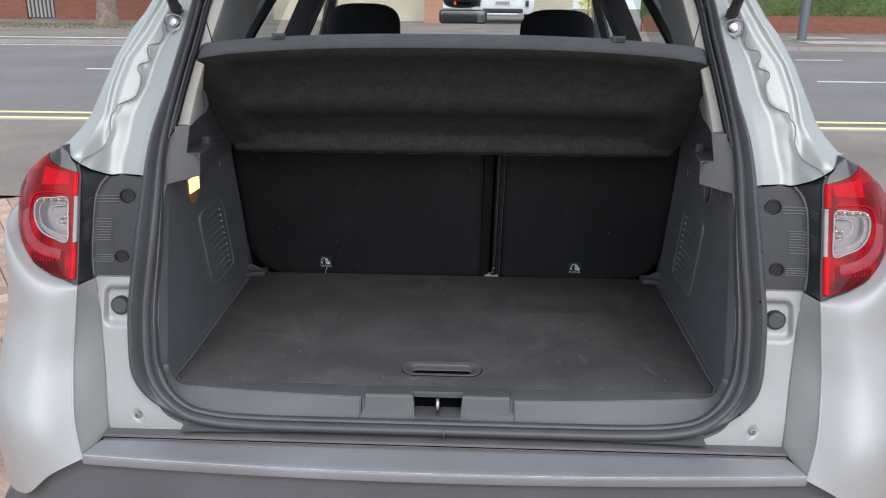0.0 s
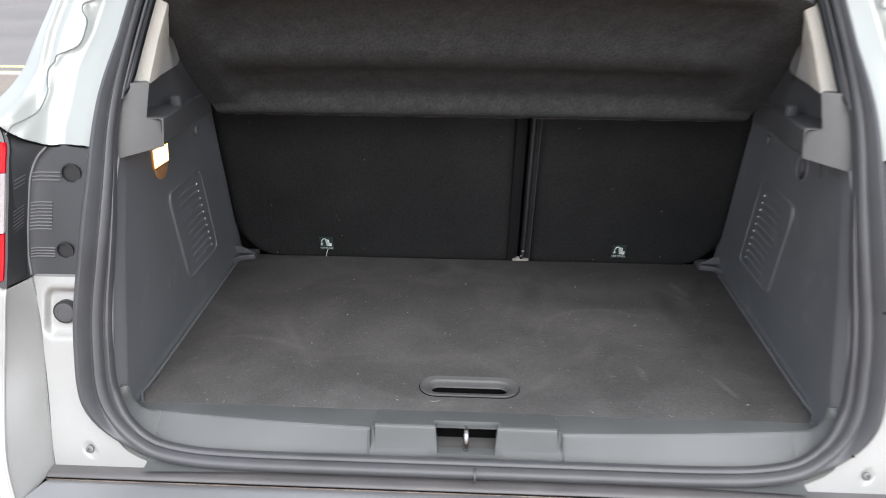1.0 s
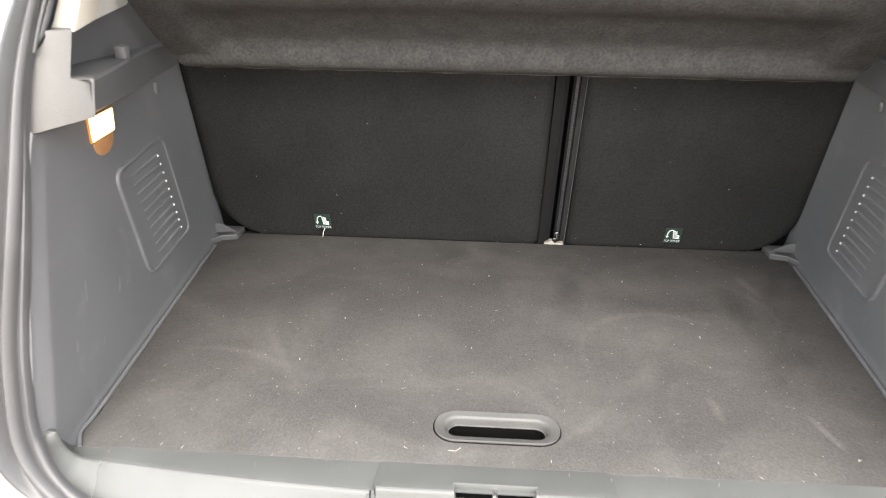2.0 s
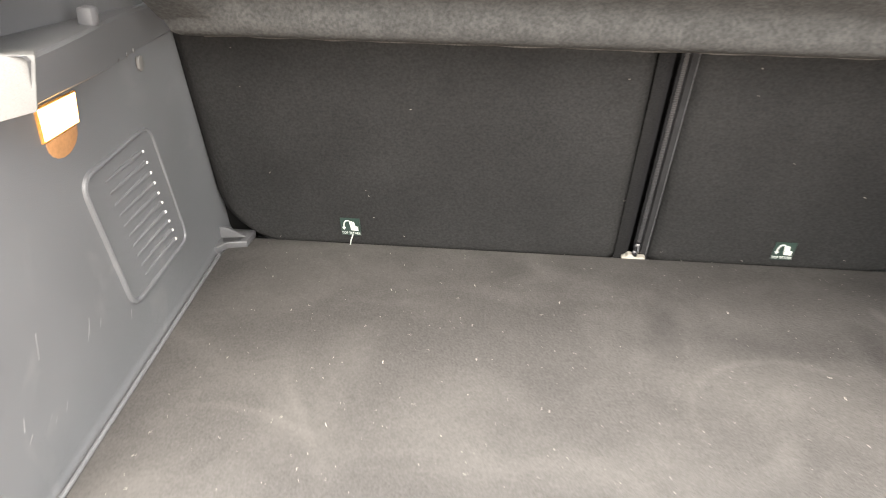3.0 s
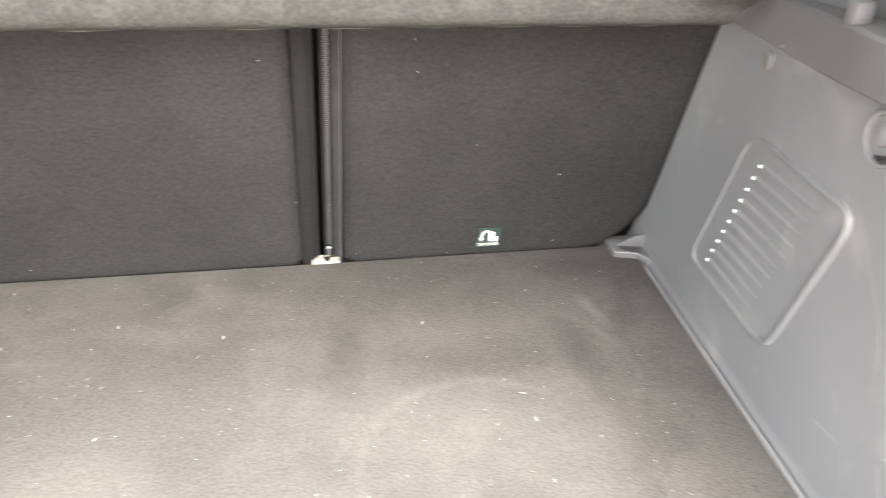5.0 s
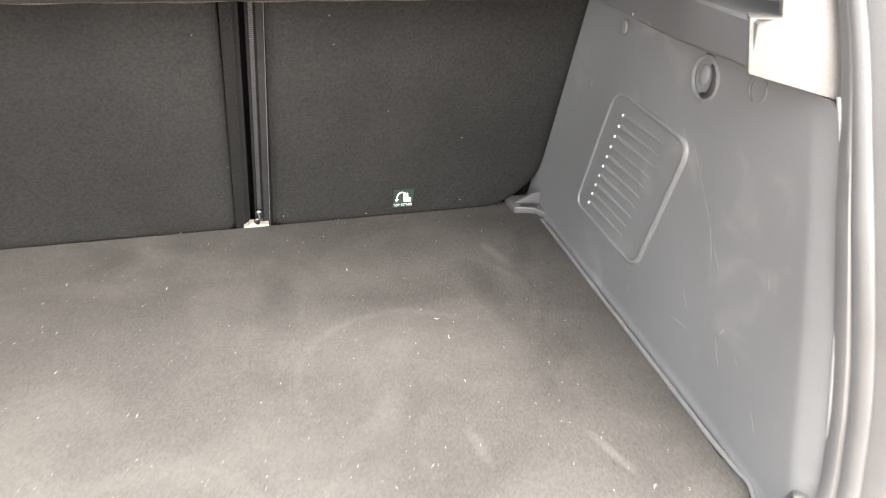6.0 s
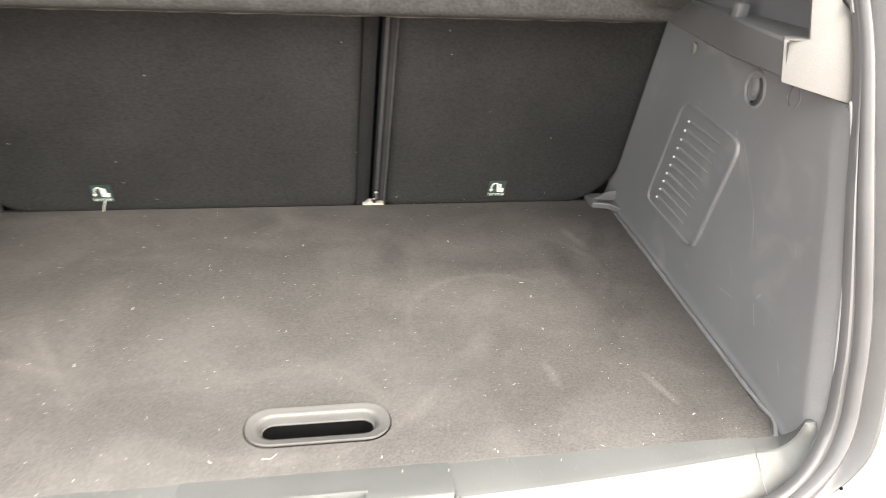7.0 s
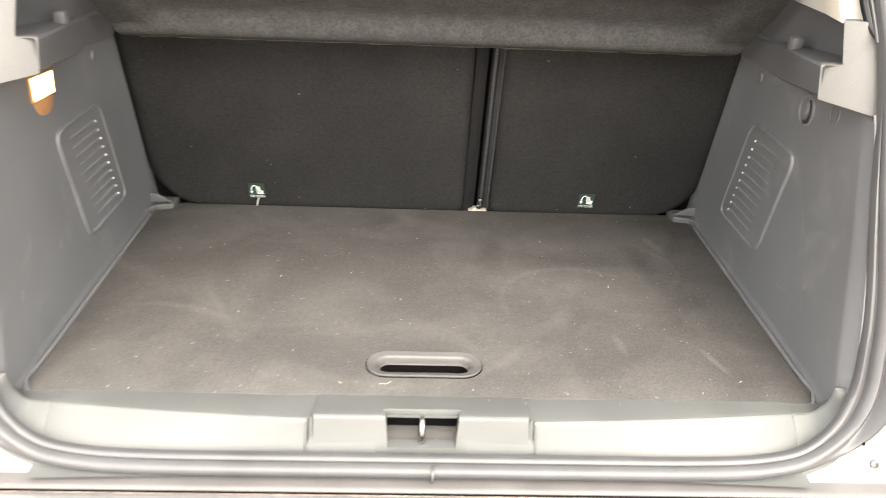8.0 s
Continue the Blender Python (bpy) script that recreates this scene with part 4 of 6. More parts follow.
# tailgate, swung up over the load bay
prof = [(0.47, 1.63), (0.30, 1.735), (0.05, 1.87), (-0.20, 1.975), (-0.40, 2.02), (-0.58, 2.015)]
rows = [[(0.60 * u * (0.86 + 0.03 * k), y, z + 0.03 * (1 - u * u)) for u in [-1 + 0.25 * i for i in range(9)]] for k, (y, z) in enumerate(prof)]
gate = part("tailgate", sheet(bmesh.new(), smooth_rows(rows[3:], 3, 2), thick=(0, 0.015, 0.05)), SILVER, car, "raised silver tailgate with a glass window")
for a, b in ((0, 2), (6, 8)):
    part("gate_frame", sheet(bmesh.new(), [r[a:b + 1] for r in rows[:4]], thick=(0, 0.015, 0.03)), SILVER, gate)
rear_glass = part("rear_window", sheet(bmesh.new(), [r[2:7] for r in rows[:4]]), GLASS, gate, "rear window glass")
rear_glass.visible_shadow = False
part("tailgate_lining", sheet(bmesh.new(), [[(x * 0.9, y + 0.01, z - 0.008) for x, y, z in r] for r in rows[3:]], thick=(0, 0.0, 0.006)), TRIM, gate)

# roof, pillars, doors, glass
roof_rows = [[(0.60 * u * w, y, z - 0.06 * u * u) for u in [-1 + 0.2 * i for i in range(11)]] for y, z, w in ((0.46, 1.63, 0.88), (0.7, 1.655, 0.93), (1.2, 1.67, 0.96), (1.7, 1.655, 0.95), (2.05, 1.615, 0.90))]
part("roof", sheet(bmesh.new(), smooth_rows(roof_rows, 3, 2), thick=(0, 0, -0.03)), SILVER, car)
part("headlining", sheet(bmesh.new(), [[(x * 0.97, y, z - 0.04) for x, y, z in r] for r in roof_rows], thick=(0, 0, 0.006)), HEAD, car, "pale grey headlining")


def side_at(s, y, z, inset=0.0):
    """The body's side: widest at the waist, leaning in above it."""
    w = np.interp(z, [0.3, 0.6, 1.0, 1.12, 1.58], [0.86, 0.888, 0.875, 0.80, 0.565])
    w *= np.interp(y, [0.2, 0.8, 1.8, 2.6, 3.3, 3.9], [0.985, 1.0, 1.0, 0.985, 0.95, 0.86]) if z > 0 else 1
    return Vector((s * (w - inset), y, z))


def side_panel(s, outline, name, material, thick=0.03, inset=0.0, parent=None, label=""):
    poly = [side_at(s, y, z, inset) for y, z in outline]
    return part(name, prism(poly, (-s * thick, 0, 0)), material, parent or car, label, smooth=False)


for s in (-1, 1):
    # pillar trims inside and body outside
    side_panel(s, [(0.33, 1.14), (0.86, 1.14), (0.93, 1.30), (1.12, 1.60), (0.50, 1.60)], "rear_quarter", SILVER, 0.03, 0.0)
    ridge = [(1.184, 0.539, 0.185, 0.541, 0.285, 0.606, 0.62, 0.628, 0.84), (1.25, 0.531, 0.222, 0.534, 0.325, 0.598, 0.64, 0.622, 0.86), (1.34, 0.514, 0.272, 0.520, 0.375, 0.582, 0.68, 0.610, 0.91), (1.45, 0.492, 0.347, 0.498, 0.450, 0.560, 0.78, 0.585, 1.02), (1.56, 0.455, 0.432, 0.460, 0.54, 0.53, 0.88, 0.552, 1.10)]
    part("pillar_trim", sheet(bmesh.new(), [[(s * (xa + 0.012), ya - 0.004, z), (s * xa, ya, z - 0.001), (s * (xa - 0.0135), ya + 0.012, z - 0.001), (s * (xa - 0.0145), ya + 0.018, z), (s * xb, yb, z + 0.002), (s * (xb + 0.008), yb + 0.006, z + 0.002)] for z, xa, ya, xb, yb, xc, yc, xd, yd in ridge], thick=(s * 0.012, 0.01, 0)), BEIGE, car, "beige plastic pillar trim with a bevelled edge", sharp=25)
    part("quarter_trim", sheet(bmesh.new(), smooth_rows([[(s * (xb + 0.005), yb + 0.004, z), (s * xc, yc, z), (s * xd, yd, z)] for z, xa, ya, xb, yb, xc, yc, xd, yd in ridge], 4, 4), thick=(s * 0.015, 0.0, 0)), HEAD, car, "grey pillar trim by the side window", sharp=30)
    door_r = side_panel(s, [(0.86, 0.36), (1.48, 0.36), (1.48, 1.13), (0.86, 1.13)], "rear_door", SILVER)
    part("door_frame", tube([side_at(s, q.x, q.y, 0.045) for q in smooth_path([(0.95, 1.13, 0), (1.0, 1.25, 0), (1.065, 1.38, 0), (1.13, 1.48, 0), (1.18, 1.54, 0), (1.40, 1.55, 0)], 3)], 0.021, 8), CARDARK, door_r)
    side_panel(s, [(1.50, 1.10), (1.64, 1.10), (1.60, 1.57), (1.50, 1.57)], "centre_pillar", PILLARM, 0.075, 0.045)
    pane = side_panel(s, [(0.92, 1.13), (1.40, 1.13), (1.40, 1.55), (1.16, 1.54), (1.02, 1.38)], "window", GLASS, 0.004, 0.035, door_r)
    pane.visible_shadow = False
    door_f = side_panel(s, [(1.49, 0.36), (2.45, 0.36), (2.55, 1.10), (1.49, 1.13)], "front_door", SILVER)
    part("door_frame", tube([side_at(s, q.x, q.y, 0.045) for q in smooth_path([(1.62, 1.54, 0), (1.85, 1.545, 0), (2.03, 1.52, 0), (2.25, 1.33, 0), (2.48, 1.12, 0)], 3)], 0.022, 8), CARDARK, door_f)
    pane = side_panel(s, [(1.62, 1.13), (2.48, 1.12), (2.02, 1.52), (1.63, 1.54)], "window", GLASS, 0.004, 0.035, door_f)
    pane.visible_shadow = False
    part("door_lining", box(s * 0.74, s * 0.80, 0.9, 2.4, 0.45, 1.12, 0.01), DARKTRIM, door_f)
    part("door_mirror", blob((s * 0.93, 2.33, 1.13), (0.10, 0.055, 0.075), power=3), SILVER, door_f)
    side_panel(s, [(0.30, 0.60), (0.86, 0.60), (0.86, 1.14), (0.33, 1.14), (0.25, 1.0)], "rear_wing", SILVER, 0.02, 0.004)
    side_panel(s, [(0.86, 0.24), (2.50, 0.24), (2.50, 0.37), (0.86, 0.37)], "side_skirt", BUMPER, 0.04, -0.005)
    side_panel(s, [(2.45, 0.62), (3.72, 0.62), (3.72, 0.86), (2.62, 1.06), (2.54, 1.08)], "front_wing", SILVER)
    part("front_pillar", tube(smooth_path([(s * 0.56, 2.02, 1.58), (s * 0.63, 2.35, 1.36), (s * 0.69, 2.72, 1.10)], 4), 0.035, 8), HEAD, car)
    for yw, zw in ((0.56, 0.42), (3.13, 0.55)):
        wheel = part("wheel", lathe([(0.06, -0.02), (0.06, 0.05), (0.20, 0.055), (0.235, 0.075), (0.235, -0.10)], (s * 0.78, yw, zw), (s, 0, 0), 32), ALLOY, car, "silver alloy wheel")
        part("tyre", lathe([(0.235, -0.10), (0.30, -0.105), (0.328, -0.085), (0.332, 0.0), (0.328, 0.085), (0.30, 0.105), (0.235, 0.09), (0.235, -0.10)], (s * 0.78, yw, zw), (s, 0, 0), 36), TYRE, wheel, "black tyre")
bon = [[(0.84 * u * w, y, z - 0.07 * u * u) for u in [-1 + 0.25 * i for i in range(9)]] for y, z, w in ((2.70, 1.11, 0.88), (3.1, 1.06, 0.90), (3.5, 0.98, 0.88), (3.78, 0.84, 0.82), (3.86, 0.70, 0.84), (3.9, 0.5, 0.86), (3.86, 0.32, 0.84))]
part("bonnet", sheet(bmesh.new(), smooth_rows(bon, 3, 2)), SILVER, car)
part("underbody", box(-0.80, 0.80, 0.0, 3.7, 0.28, 0.34, 0.02), CARDARK, car)
ws = part("windscreen", sheet(bmesh.new(), [[(0.60 * u * w, y - 0.06 * u * u, z) for u in [-1 + 0.25 * i for i in range(9)]] for y, z, w in ((2.05, 1.585, 0.92), (2.4, 1.37, 1.05), (2.78, 1.10, 1.13))]), WINDSCREEN, car, "clear windscreen")
ws.visible_shadow = False
part("dashboard", blob((0, 2.42, 0.93), (0.68, 0.30, 0.14), 24, 3.5), DARKTRIM, car)

# rear-view mirror and the sensor housing above it
tilt_m = Matrix.Translation((-0.005, 2.392, 1.4105)) @ Matrix.Rotation(radians(3.5), 4, "Z") @ Matrix.Rotation(radians(1.0), 4, "X")
back = tilt_m.to_3x3() @ Vector((0, 1, 0))
rv = part("interior_mirror", prism([tilt_m @ Vector((x, 0, z)) for x, z in round_rect(0.225, 0.064, 0.018)], back * 0.022, bevel=0.004), CARDARK, car, "rear-view mirror in a black case")
part("mirror_glass", prism([tilt_m @ Vector((x, -0.0012, z)) for x, z in round_rect(0.212, 0.052, 0.014)], back * 0.001), mat("mirror_silver", (0.8, 0.82, 0.82), 0.05, 1.0, 0.02, 4, 200, 0.0, rvary=0.02), rv, "mirror glass")
hs = part("sensor_housing", blob((-0.01, 2.33, 1.488), (0.088, 0.09, 0.040), 20, 3), CARDARK, car, "dark housing above the mirror")
part("red_indicator", box(-0.044, -0.036, 2.238, 2.244, 1.462, 1.474), REDGLOW, hs, "small red light")
part("indicator_panel", box(-0.034, 0.03, 2.240, 2.246, 1.461, 1.472), VOID, hs)

# ---- the boot's lining ----
def wall_x(y, z):
    """Half width of the boot's lining."""
    w = 0.5445 + 0.047 * y
    return w - 0.003 * step(0.24, 0.02, y) * step(0.85, 1.10, z) - 0.006 * step(0.16, 0.0, y)


rim_x = curve([0.69, 0.757, 0.83, 0.90, 1.0, 1.05, 1.086, 1.115], [0.541, 0.5465, 0.5475, 0.548, 0.548, 0.547, 0.5445, 0.541])


def ledge_edge(y):
    """Half width and height of the ledge's lower edge: it overhangs in front and meets the lining at the back."""
    w = wall_x(y, 1.05) - 0.002
    x = 0.4935 + (w - 0.4935) * step(0.10, 0.52, y) ** 0.8
    return x, 1.067 + 0.030 * ((w - x) / 0.055) ** 1.4


vent = [(0.477, 0.975), (0.545, 0.780), (0.351, 0.781), (0.290, 0.972)]


for s in (-1, 1):
    rows = []
    ny, nz = 150, 84
    for i in range(nz + 1):
        z = 0.69 + (1.115 - 0.69) * i / nz
        y0 = gy(z) + 0.004 + 0.09 * step(1.078, 1.088, z)
        r = []
        for j in range(ny + 1):
            y = y0 + (0.76 - y0) * j / ny
            x = wall_x(y, z)
            # fold beside the opening and the rounded foot
            x += (rim_x(z) - wall_x(y0, z)) * min(1, max(0, (0.032 - (y - y0)) / 0.030)) * step(0.70, 0.76, z) * step(1.088, 1.078, z)
            x -= 0.006 * step(0.712, 0.690, z)
            r.append((s * x, y, z))
        rows.append(r)
    liner = part("side_lining", sheet(bmesh.new(), rows, thick=(s * 0.02, 0, 0)), TRIM, car, "dark grey grained plastic side lining, scuffed", sharp=60)
    ring = []
    for (ya, za), (yb, zb), (yc, zc) in [(vent[k - 1], vent[k], vent[(k + 1) % 4]) for k in range(4)]:
        p, q, r = Vector((ya, za)), Vector((yb, zb)), Vector((yc, zc))
        a, c = q + (p - q).normalized() * 0.026, q + (r - q).normalized() * 0.026
        ring += [a * (1 - t) ** 2 + q * 2 * t * (1 - t) + c * t * t for t in [i / 6 for i in range(7)]]
    part("panel_rim", tube([(s * (wall_x(q.x, q.y) - 0.0004), q.x, q.y) for q in ring], [0.0026 + 0.0014 * step(0.45, 0.34, q.x) for q in ring], 8, True), TRIM, liner, "raised rim of the louvred panel")
    # louvres: slanted ribs with a pale bead, a painted glint, at each inner end
    for k in range(10):
        z = 0.950 - 0.01655 * k
        yb = 0.443 + (0.950 - z) * 0.369
        ya = yb - 0.100
        pts = [(s * (wall_x(y, z - dz) + 0.0014), y, z - dz) for y, dz in ((ya, 0.0), ((ya + yb) / 2, 0.0), (yb, 0.0))]
        part("louvre", tube(pts, [0.0022, 0.0036, 0.0044], 8), TRIM, liner)
        part("louvre_pin", blob((s * (wall_x(yb, z) - 0.0022), yb + 0.002, z), (0.0019, 0.0024, 0.0021), 8), GLINTM, liner)
    # ridge along the foot of the wall
    part("foot_ridge", tube(smooth_path([(s * 0.529, 0.034, 0.7005), (s * 0.5335, 0.042, 0.7012), (s * 0.539, 0.053, 0.7018), (s * 0.5425, 0.066, 0.702)], 4)[:-1] + [(s * (wall_x(y, 0.70) - 0.0055 * step(0.06, 0.14, y) - 0.004), y, 0.702) for y in [0.08 + 0.02 * i for i in range(29)]], 0.0028, 8), TRIM, liner)
    part("bright_lip", tube([(s * (rim_x(z) + 0.001), gy(z) + 0.004, z) for z in [0.762 + 0.0162 * k for k in range(21)]], 0.0017, 8), TRIM, liner, "rolled front edge of the lining")

    # ledge that carries the shelf
    B, N, NO, GT = (0.493, 0.152, 1.0925), (0.497, 0.172, 1.134), (0.519, 0.160, 1.136), (0.511, 0.168, 1.190)
    T, TO = (0.5545, 0.108, 1.080), (0.562, 0.150, 1.190)
    mm = lambda p, d=(0, 0, 0): Vector((s * (p[0] + d[0]), p[1] + d[1], p[2] + d[2]))
    front = part("ledge_front", prism([mm(T), mm(B), mm(N), mm(NO), mm(GT), mm(TO)], (s * 0.012, 0.02, 0.0), bevel=0.002), LEDGE, car, "pale grey plastic end of the shelf ledge", sharp=30)
    ledge_rows = []
    for i in range(13):
        k = i / 12
        y = 0.150 + (0.66 - 0.150) * k
        xi, zb = ledge_edge(y)
        zt = 1.134 - 0.03 * k
        xo = wall_x(y, zb) + 0.012
        ledge_rows.append([(s * xo, y + 0.004, zb - 0.002), (s * (xi + 0.004), y, zb), (s * xi, y + 0.006, zb + 0.003), (s * (xi + 0.001), y + 0.012, zt - 0.003), (s * (xi + 0.004), y + 0.012, zt), (s * 0.575, y + 0.012, zt + 0.002), (s * 0.575, max(y + 0.015, 0.235), 1.18), (s * 0.58, max(y + 0.02, 0.28), 1.205), (s * 0.60, max(y + 0.02, 0.30), 1.22)])
    ledge = part("shelf_ledge", sheet(bmesh.new(), ledge_rows), DARKTRIM, car, "dark plastic ledge for the parcel shelf", sharp=35)
    part("pivot_block", box(s * 0.538, s * 0.556, 0.342, 0.360, 1.12, 1.142, 0.005), DARKTRIM, ledge, "pale pivot block")
    for y in (0.400, 0.432, 0.458):
        part("ledge_nick", blob((s * (ledge_edge(y)[0] - 0.001), y, ledge_edge(y)[1] + 0.005), (0.0012, 0.0016, 0.003), 8), LEDGE, ledge)
    cw = wall_x(0.478, 1.054)
    part("small_clip", prism([(s * (cw - 0.001), 0.478 + yy, 1.053 + zz) for yy, zz in round_rect(0.0145, 0.019, 0.0068, 4)], (-s * 0.005, 0, 0), bevel=0.0018), LEDGE, liner, "small pale clip under the ledge")
    # tie-down block in the back corner
    xb = wall_x(0.66, 0.71)
    blk = part("corner_block", prism([(s * (xb + 0.006), 0.635, 0.698), (s * (xb - 0.004), 0.650, 0.698), (s * (xb - 0.014), 0.668, 0.698), (s * (xb - 0.046), 0.676, 0.698), (s * (xb - 0.048), 0.72, 0.698), (s * (xb + 0.006), 0.72, 0.698)], (0, 0, 0.014), bevel=0.003), BLOCKM, liner, "small plastic corner block", sharp=30)
    part("block_edge", tube([(s * (xb - 0.004), 0.649, 0.711), (s * (xb - 0.016), 0.666, 0.711), (s * (xb - 0.046), 0.674, 0.711)], 0.0013, 6), DARKTRIM, blk)
    part("block_rib", prism([(s * (xb - 0.043), 0.690, 0.710), (s * (xb + 0.004), 0.682, 0.710), (s * (xb + 0.004), 0.682, 0.732), (s * (xb - 0.012), 0.684, 0.729)], (0, 0.006, 0), bevel=0.001), BLOCKM, blk, sharp=30)
    # thin black plate on the block's top stands for its shaded hollow
    part("block_hollow", prism([(s * (xb - 0.010), 0.664, 0.7115), (s * (xb - 0.036), 0.677, 0.7115), (s * (xb - 0.034), 0.686, 0.7115), (s * (xb - 0.004), 0.680, 0.7115)], (0, 0, 0.0012)), BLACK, blk, "black plate for the shade in the block's hollow", smooth=False)

    # rounded lower corner of the opening's lining
    edge = [(0.551, -0.002, 0.7515), (0.541, -0.001, 0.7508), (0.5305, 0.0, 0.7500), (0.5298, 0.0005, 0.7475), (0.5300, 0.002, 0.740), (0.5295, 0.004, 0.7295), (0.5265, 0.0065, 0.7190), (0.5225, 0.0085, 0.7115), (0.517, 0.0105, 0.7045), (0.508, 0.0112, 0.7014), (0.490, 0.0098, 0.7010)]
    behind = [(0.552, 0.018, 0.7512), (0.547, 0.018, 0.7500), (0.543, 0.017, 0.7420), (0.542, 0.018, 0.7350), (0.5415, 0.020, 0.7260), (0.541, 0.025, 0.7160), (0.539, 0.030, 0.7070), (0.535, 0.034, 0.7015), (0.528, 0.037, 0.6998), (0.516, 0.038, 0.6993), (0.490, 0.038, 0.6993)]
    front = [(0.5590, 0.7475), (0.5580, 0.742), (0.5570, 0.735), (0.5562, 0.730), (0.555, 0.722), (0.552, 0.711), (0.546, 0.698), (0.538, 0.686), (0.528, 0.675), (0.512, 0.664), (0.490, 0.655)]
    rows = []
    for (ex, ey, ez), (bx, by, bz), (fx, fz) in zip(edge, behind, front):
        e, q, f = Vector((s * ex, ey, ez)), Vector((s * bx, by, bz)), Vector((s * fx, gy(fz) + 0.007, fz))
        dq, df = (q - e).normalized(), (f - e).normalized()
        rows.append([q, e.lerp(q, 0.6) + Vector((0, 0, -0.0015)), e.lerp(q, 0.25), e + dq * 0.0035, e + dq * 0.0012 + df * 0.0004, e + df * 0.0014, e + df * 0.004, e.lerp(f, 0.5), f, f + Vector((s * 0.008, 0.006, -0.008))])
    fine = [[c[0], c[0].lerp(c[1], 0.5), c[1], c[1].lerp(c[2], 0.5), c[2]] + smooth_path(c[4:], 3) for c in zip(*rows)]
    corner_l = part("corner_lining", sheet(bmesh.new(), [list(r) for r in zip(*fine)]), SILL, car, "grey plastic corner of the sill", sharp=42)
    part("corner_edge", tube([Vector((s * a, b - 0.0004, c - 0.0002)) for a, b, c in edge[:3]] + smooth_path([(s * a, b - 0.0004, c - 0.0002) for a, b, c in edge[4:]], 4), 0.0011, 6), SILL, corner_l)
    part("corner_joint", sheet(bmesh.new(), [[(s * x, ey - 0.0004, ez + 0.0003) for x in (0.4893, 0.4904)] for ey, ez in ((0.0098, 0.7012), (0.0075, 0.6992), (0.0063, 0.6955), (-0.018, 0.6775), (-0.049, 0.6555))]), SEALANT, corner_l)
    part("corner_foot", box(s * 0.47, s * 0.54, 0.030, 0.10, 0.690, 0.6985), SILL, car)

# lamp on the lining under the ledge
lw = lambda y, z: -(wall_x(y, z) - 0.004)
lamp_poly = [(0.240, 1.031), (0.313, 1.030), (0.317, 1.0635), (0.239, 1.0665)]
lamp = part("boot_lamp", prism([(lw(y, z) - 0.006, y, z) for y, z in lamp_poly], (0.0046, 0, 0), bevel=0.0012), AMBER, car, "lit boot lamp with a warm lens", sharp=30)
# amber half-ellipse under the lens: the lamp's spill on the lining, painted
foot = [(0.246, 1.0300), (0.309, 1.0290)] + [(0.2775 + 0.031 * math.cos(radians(a)), 1.027 + 0.021 * math.sin(radians(a))) for a in range(0, -181, -20)]
part("lamp_base", prism([(lw(y, z) - 0.006, y, z) for y, z in foot], (0.0032, 0, 0), bevel=0.001), AMBERSPILL, lamp, "orange patch for the lamp's glow on the lining", sharp=30)
cy, cz = 0.2775, 1.0478
part("lamp_lens", prism([(lw(cy + (y - cy) * 0.93, z) - 0.003, cy + (y - cy) * 0.93, cz + (z - cz) * 0.90) for y, z in lamp_poly], (0.0022, 0, 0), bevel=0.0008), LAMPGLOW, lamp, "bright warm lamp lens")

# hooks and stud on the lining by the passenger's side of the load bay
def ring_on_wall(y, z, r, n=14, a0=0, a1=360):
    return [(wall_x(y, z) - 0.0008, y + r * math.cos(radians(a0 + (a1 - a0) * k / n)), z + 1.05 * r * math.sin(radians(a0 + (a1 - a0) * k / n))) for k in range(n + 1)]


hk = part("lining_hook", tube(ring_on_wall(0.291, 1.045, 0.0215)[:-1], 0.0028, 8, True), TRIM, car, "round moulded hook boss in the lining")
# black crescent laid on the wall for the shade inside the hook's recess
part("hook_slot", tube(ring_on_wall(0.289, 1.044, 0.0160, 10, 105, 285), [0.002, 0.003, 0.004, 0.0045, 0.005, 0.005, 0.005, 0.0045, 0.004, 0.0035, 0.002], 8), BLACK, hk, "black crescent for the shade in the hook")
part("hook_boss", blob((wall_x(0.295, 1.046) + 0.001, 0.295, 1.047), (0.004, 0.010, 0.012), 12), TRIM, hk)
part("moulded_mark", tube(ring_on_wall(0.206, 1.060, 0.012, 10, -70, 60), 0.0013, 6), SILL, hk)
part("moulded_mark", tube(ring_on_wall(0.206, 1.060, 0.012, 10, 120, 240), 0.0013, 6), SILL, hk)

# sill lining with the cover of the latch
CX = -0.008
sillx = [-0.492 + 0.984 * i / 60 for i in range(61)]
rows = []
for dy, z in ((0.060, 0.697), (0.040, 0.700), (0.012, 0.7005), (0.004, 0.7007), (0.0005, 0.7006), (-0.0022, 0.7001), (-0.0043, 0.6988), (-0.0058, 0.6965), (-0.0070, 0.6935), (-0.0095, 0.685), (-0.022, 0.655), (-0.026, 0.650), (-0.045, 0.648)):
    r = []
    for x in sillx:
        front = -0.0155 + 0.118 * x * x
        y = dy + front if dy < 0.01 else dy + 0.4 * front - 0.004
        if z < 0.6965:
            # the face runs down to the seal, more laid back towards the corners
            k = min(1, (0.6965 - z) / 0.0415)
            y += k * (0.118 + 0.052) * -x * x
        r.append((x, y, z))
    rows.append(r)
sillb = sheet(bmesh.new(), rows)
bmesh.ops.delete(sillb, geom=[f for f in sillb.faces if -0.06 < f.calc_center_median().x < 0.045 and f.calc_center_median().y < -0.006 and f.calc_center_median().y > -0.04], context="FACES")
sill = part("sill_lining", sillb, SILL, car, "grey plastic sill lining", sharp=50)
x0, x1 = CX - 0.142, CX + 0.142
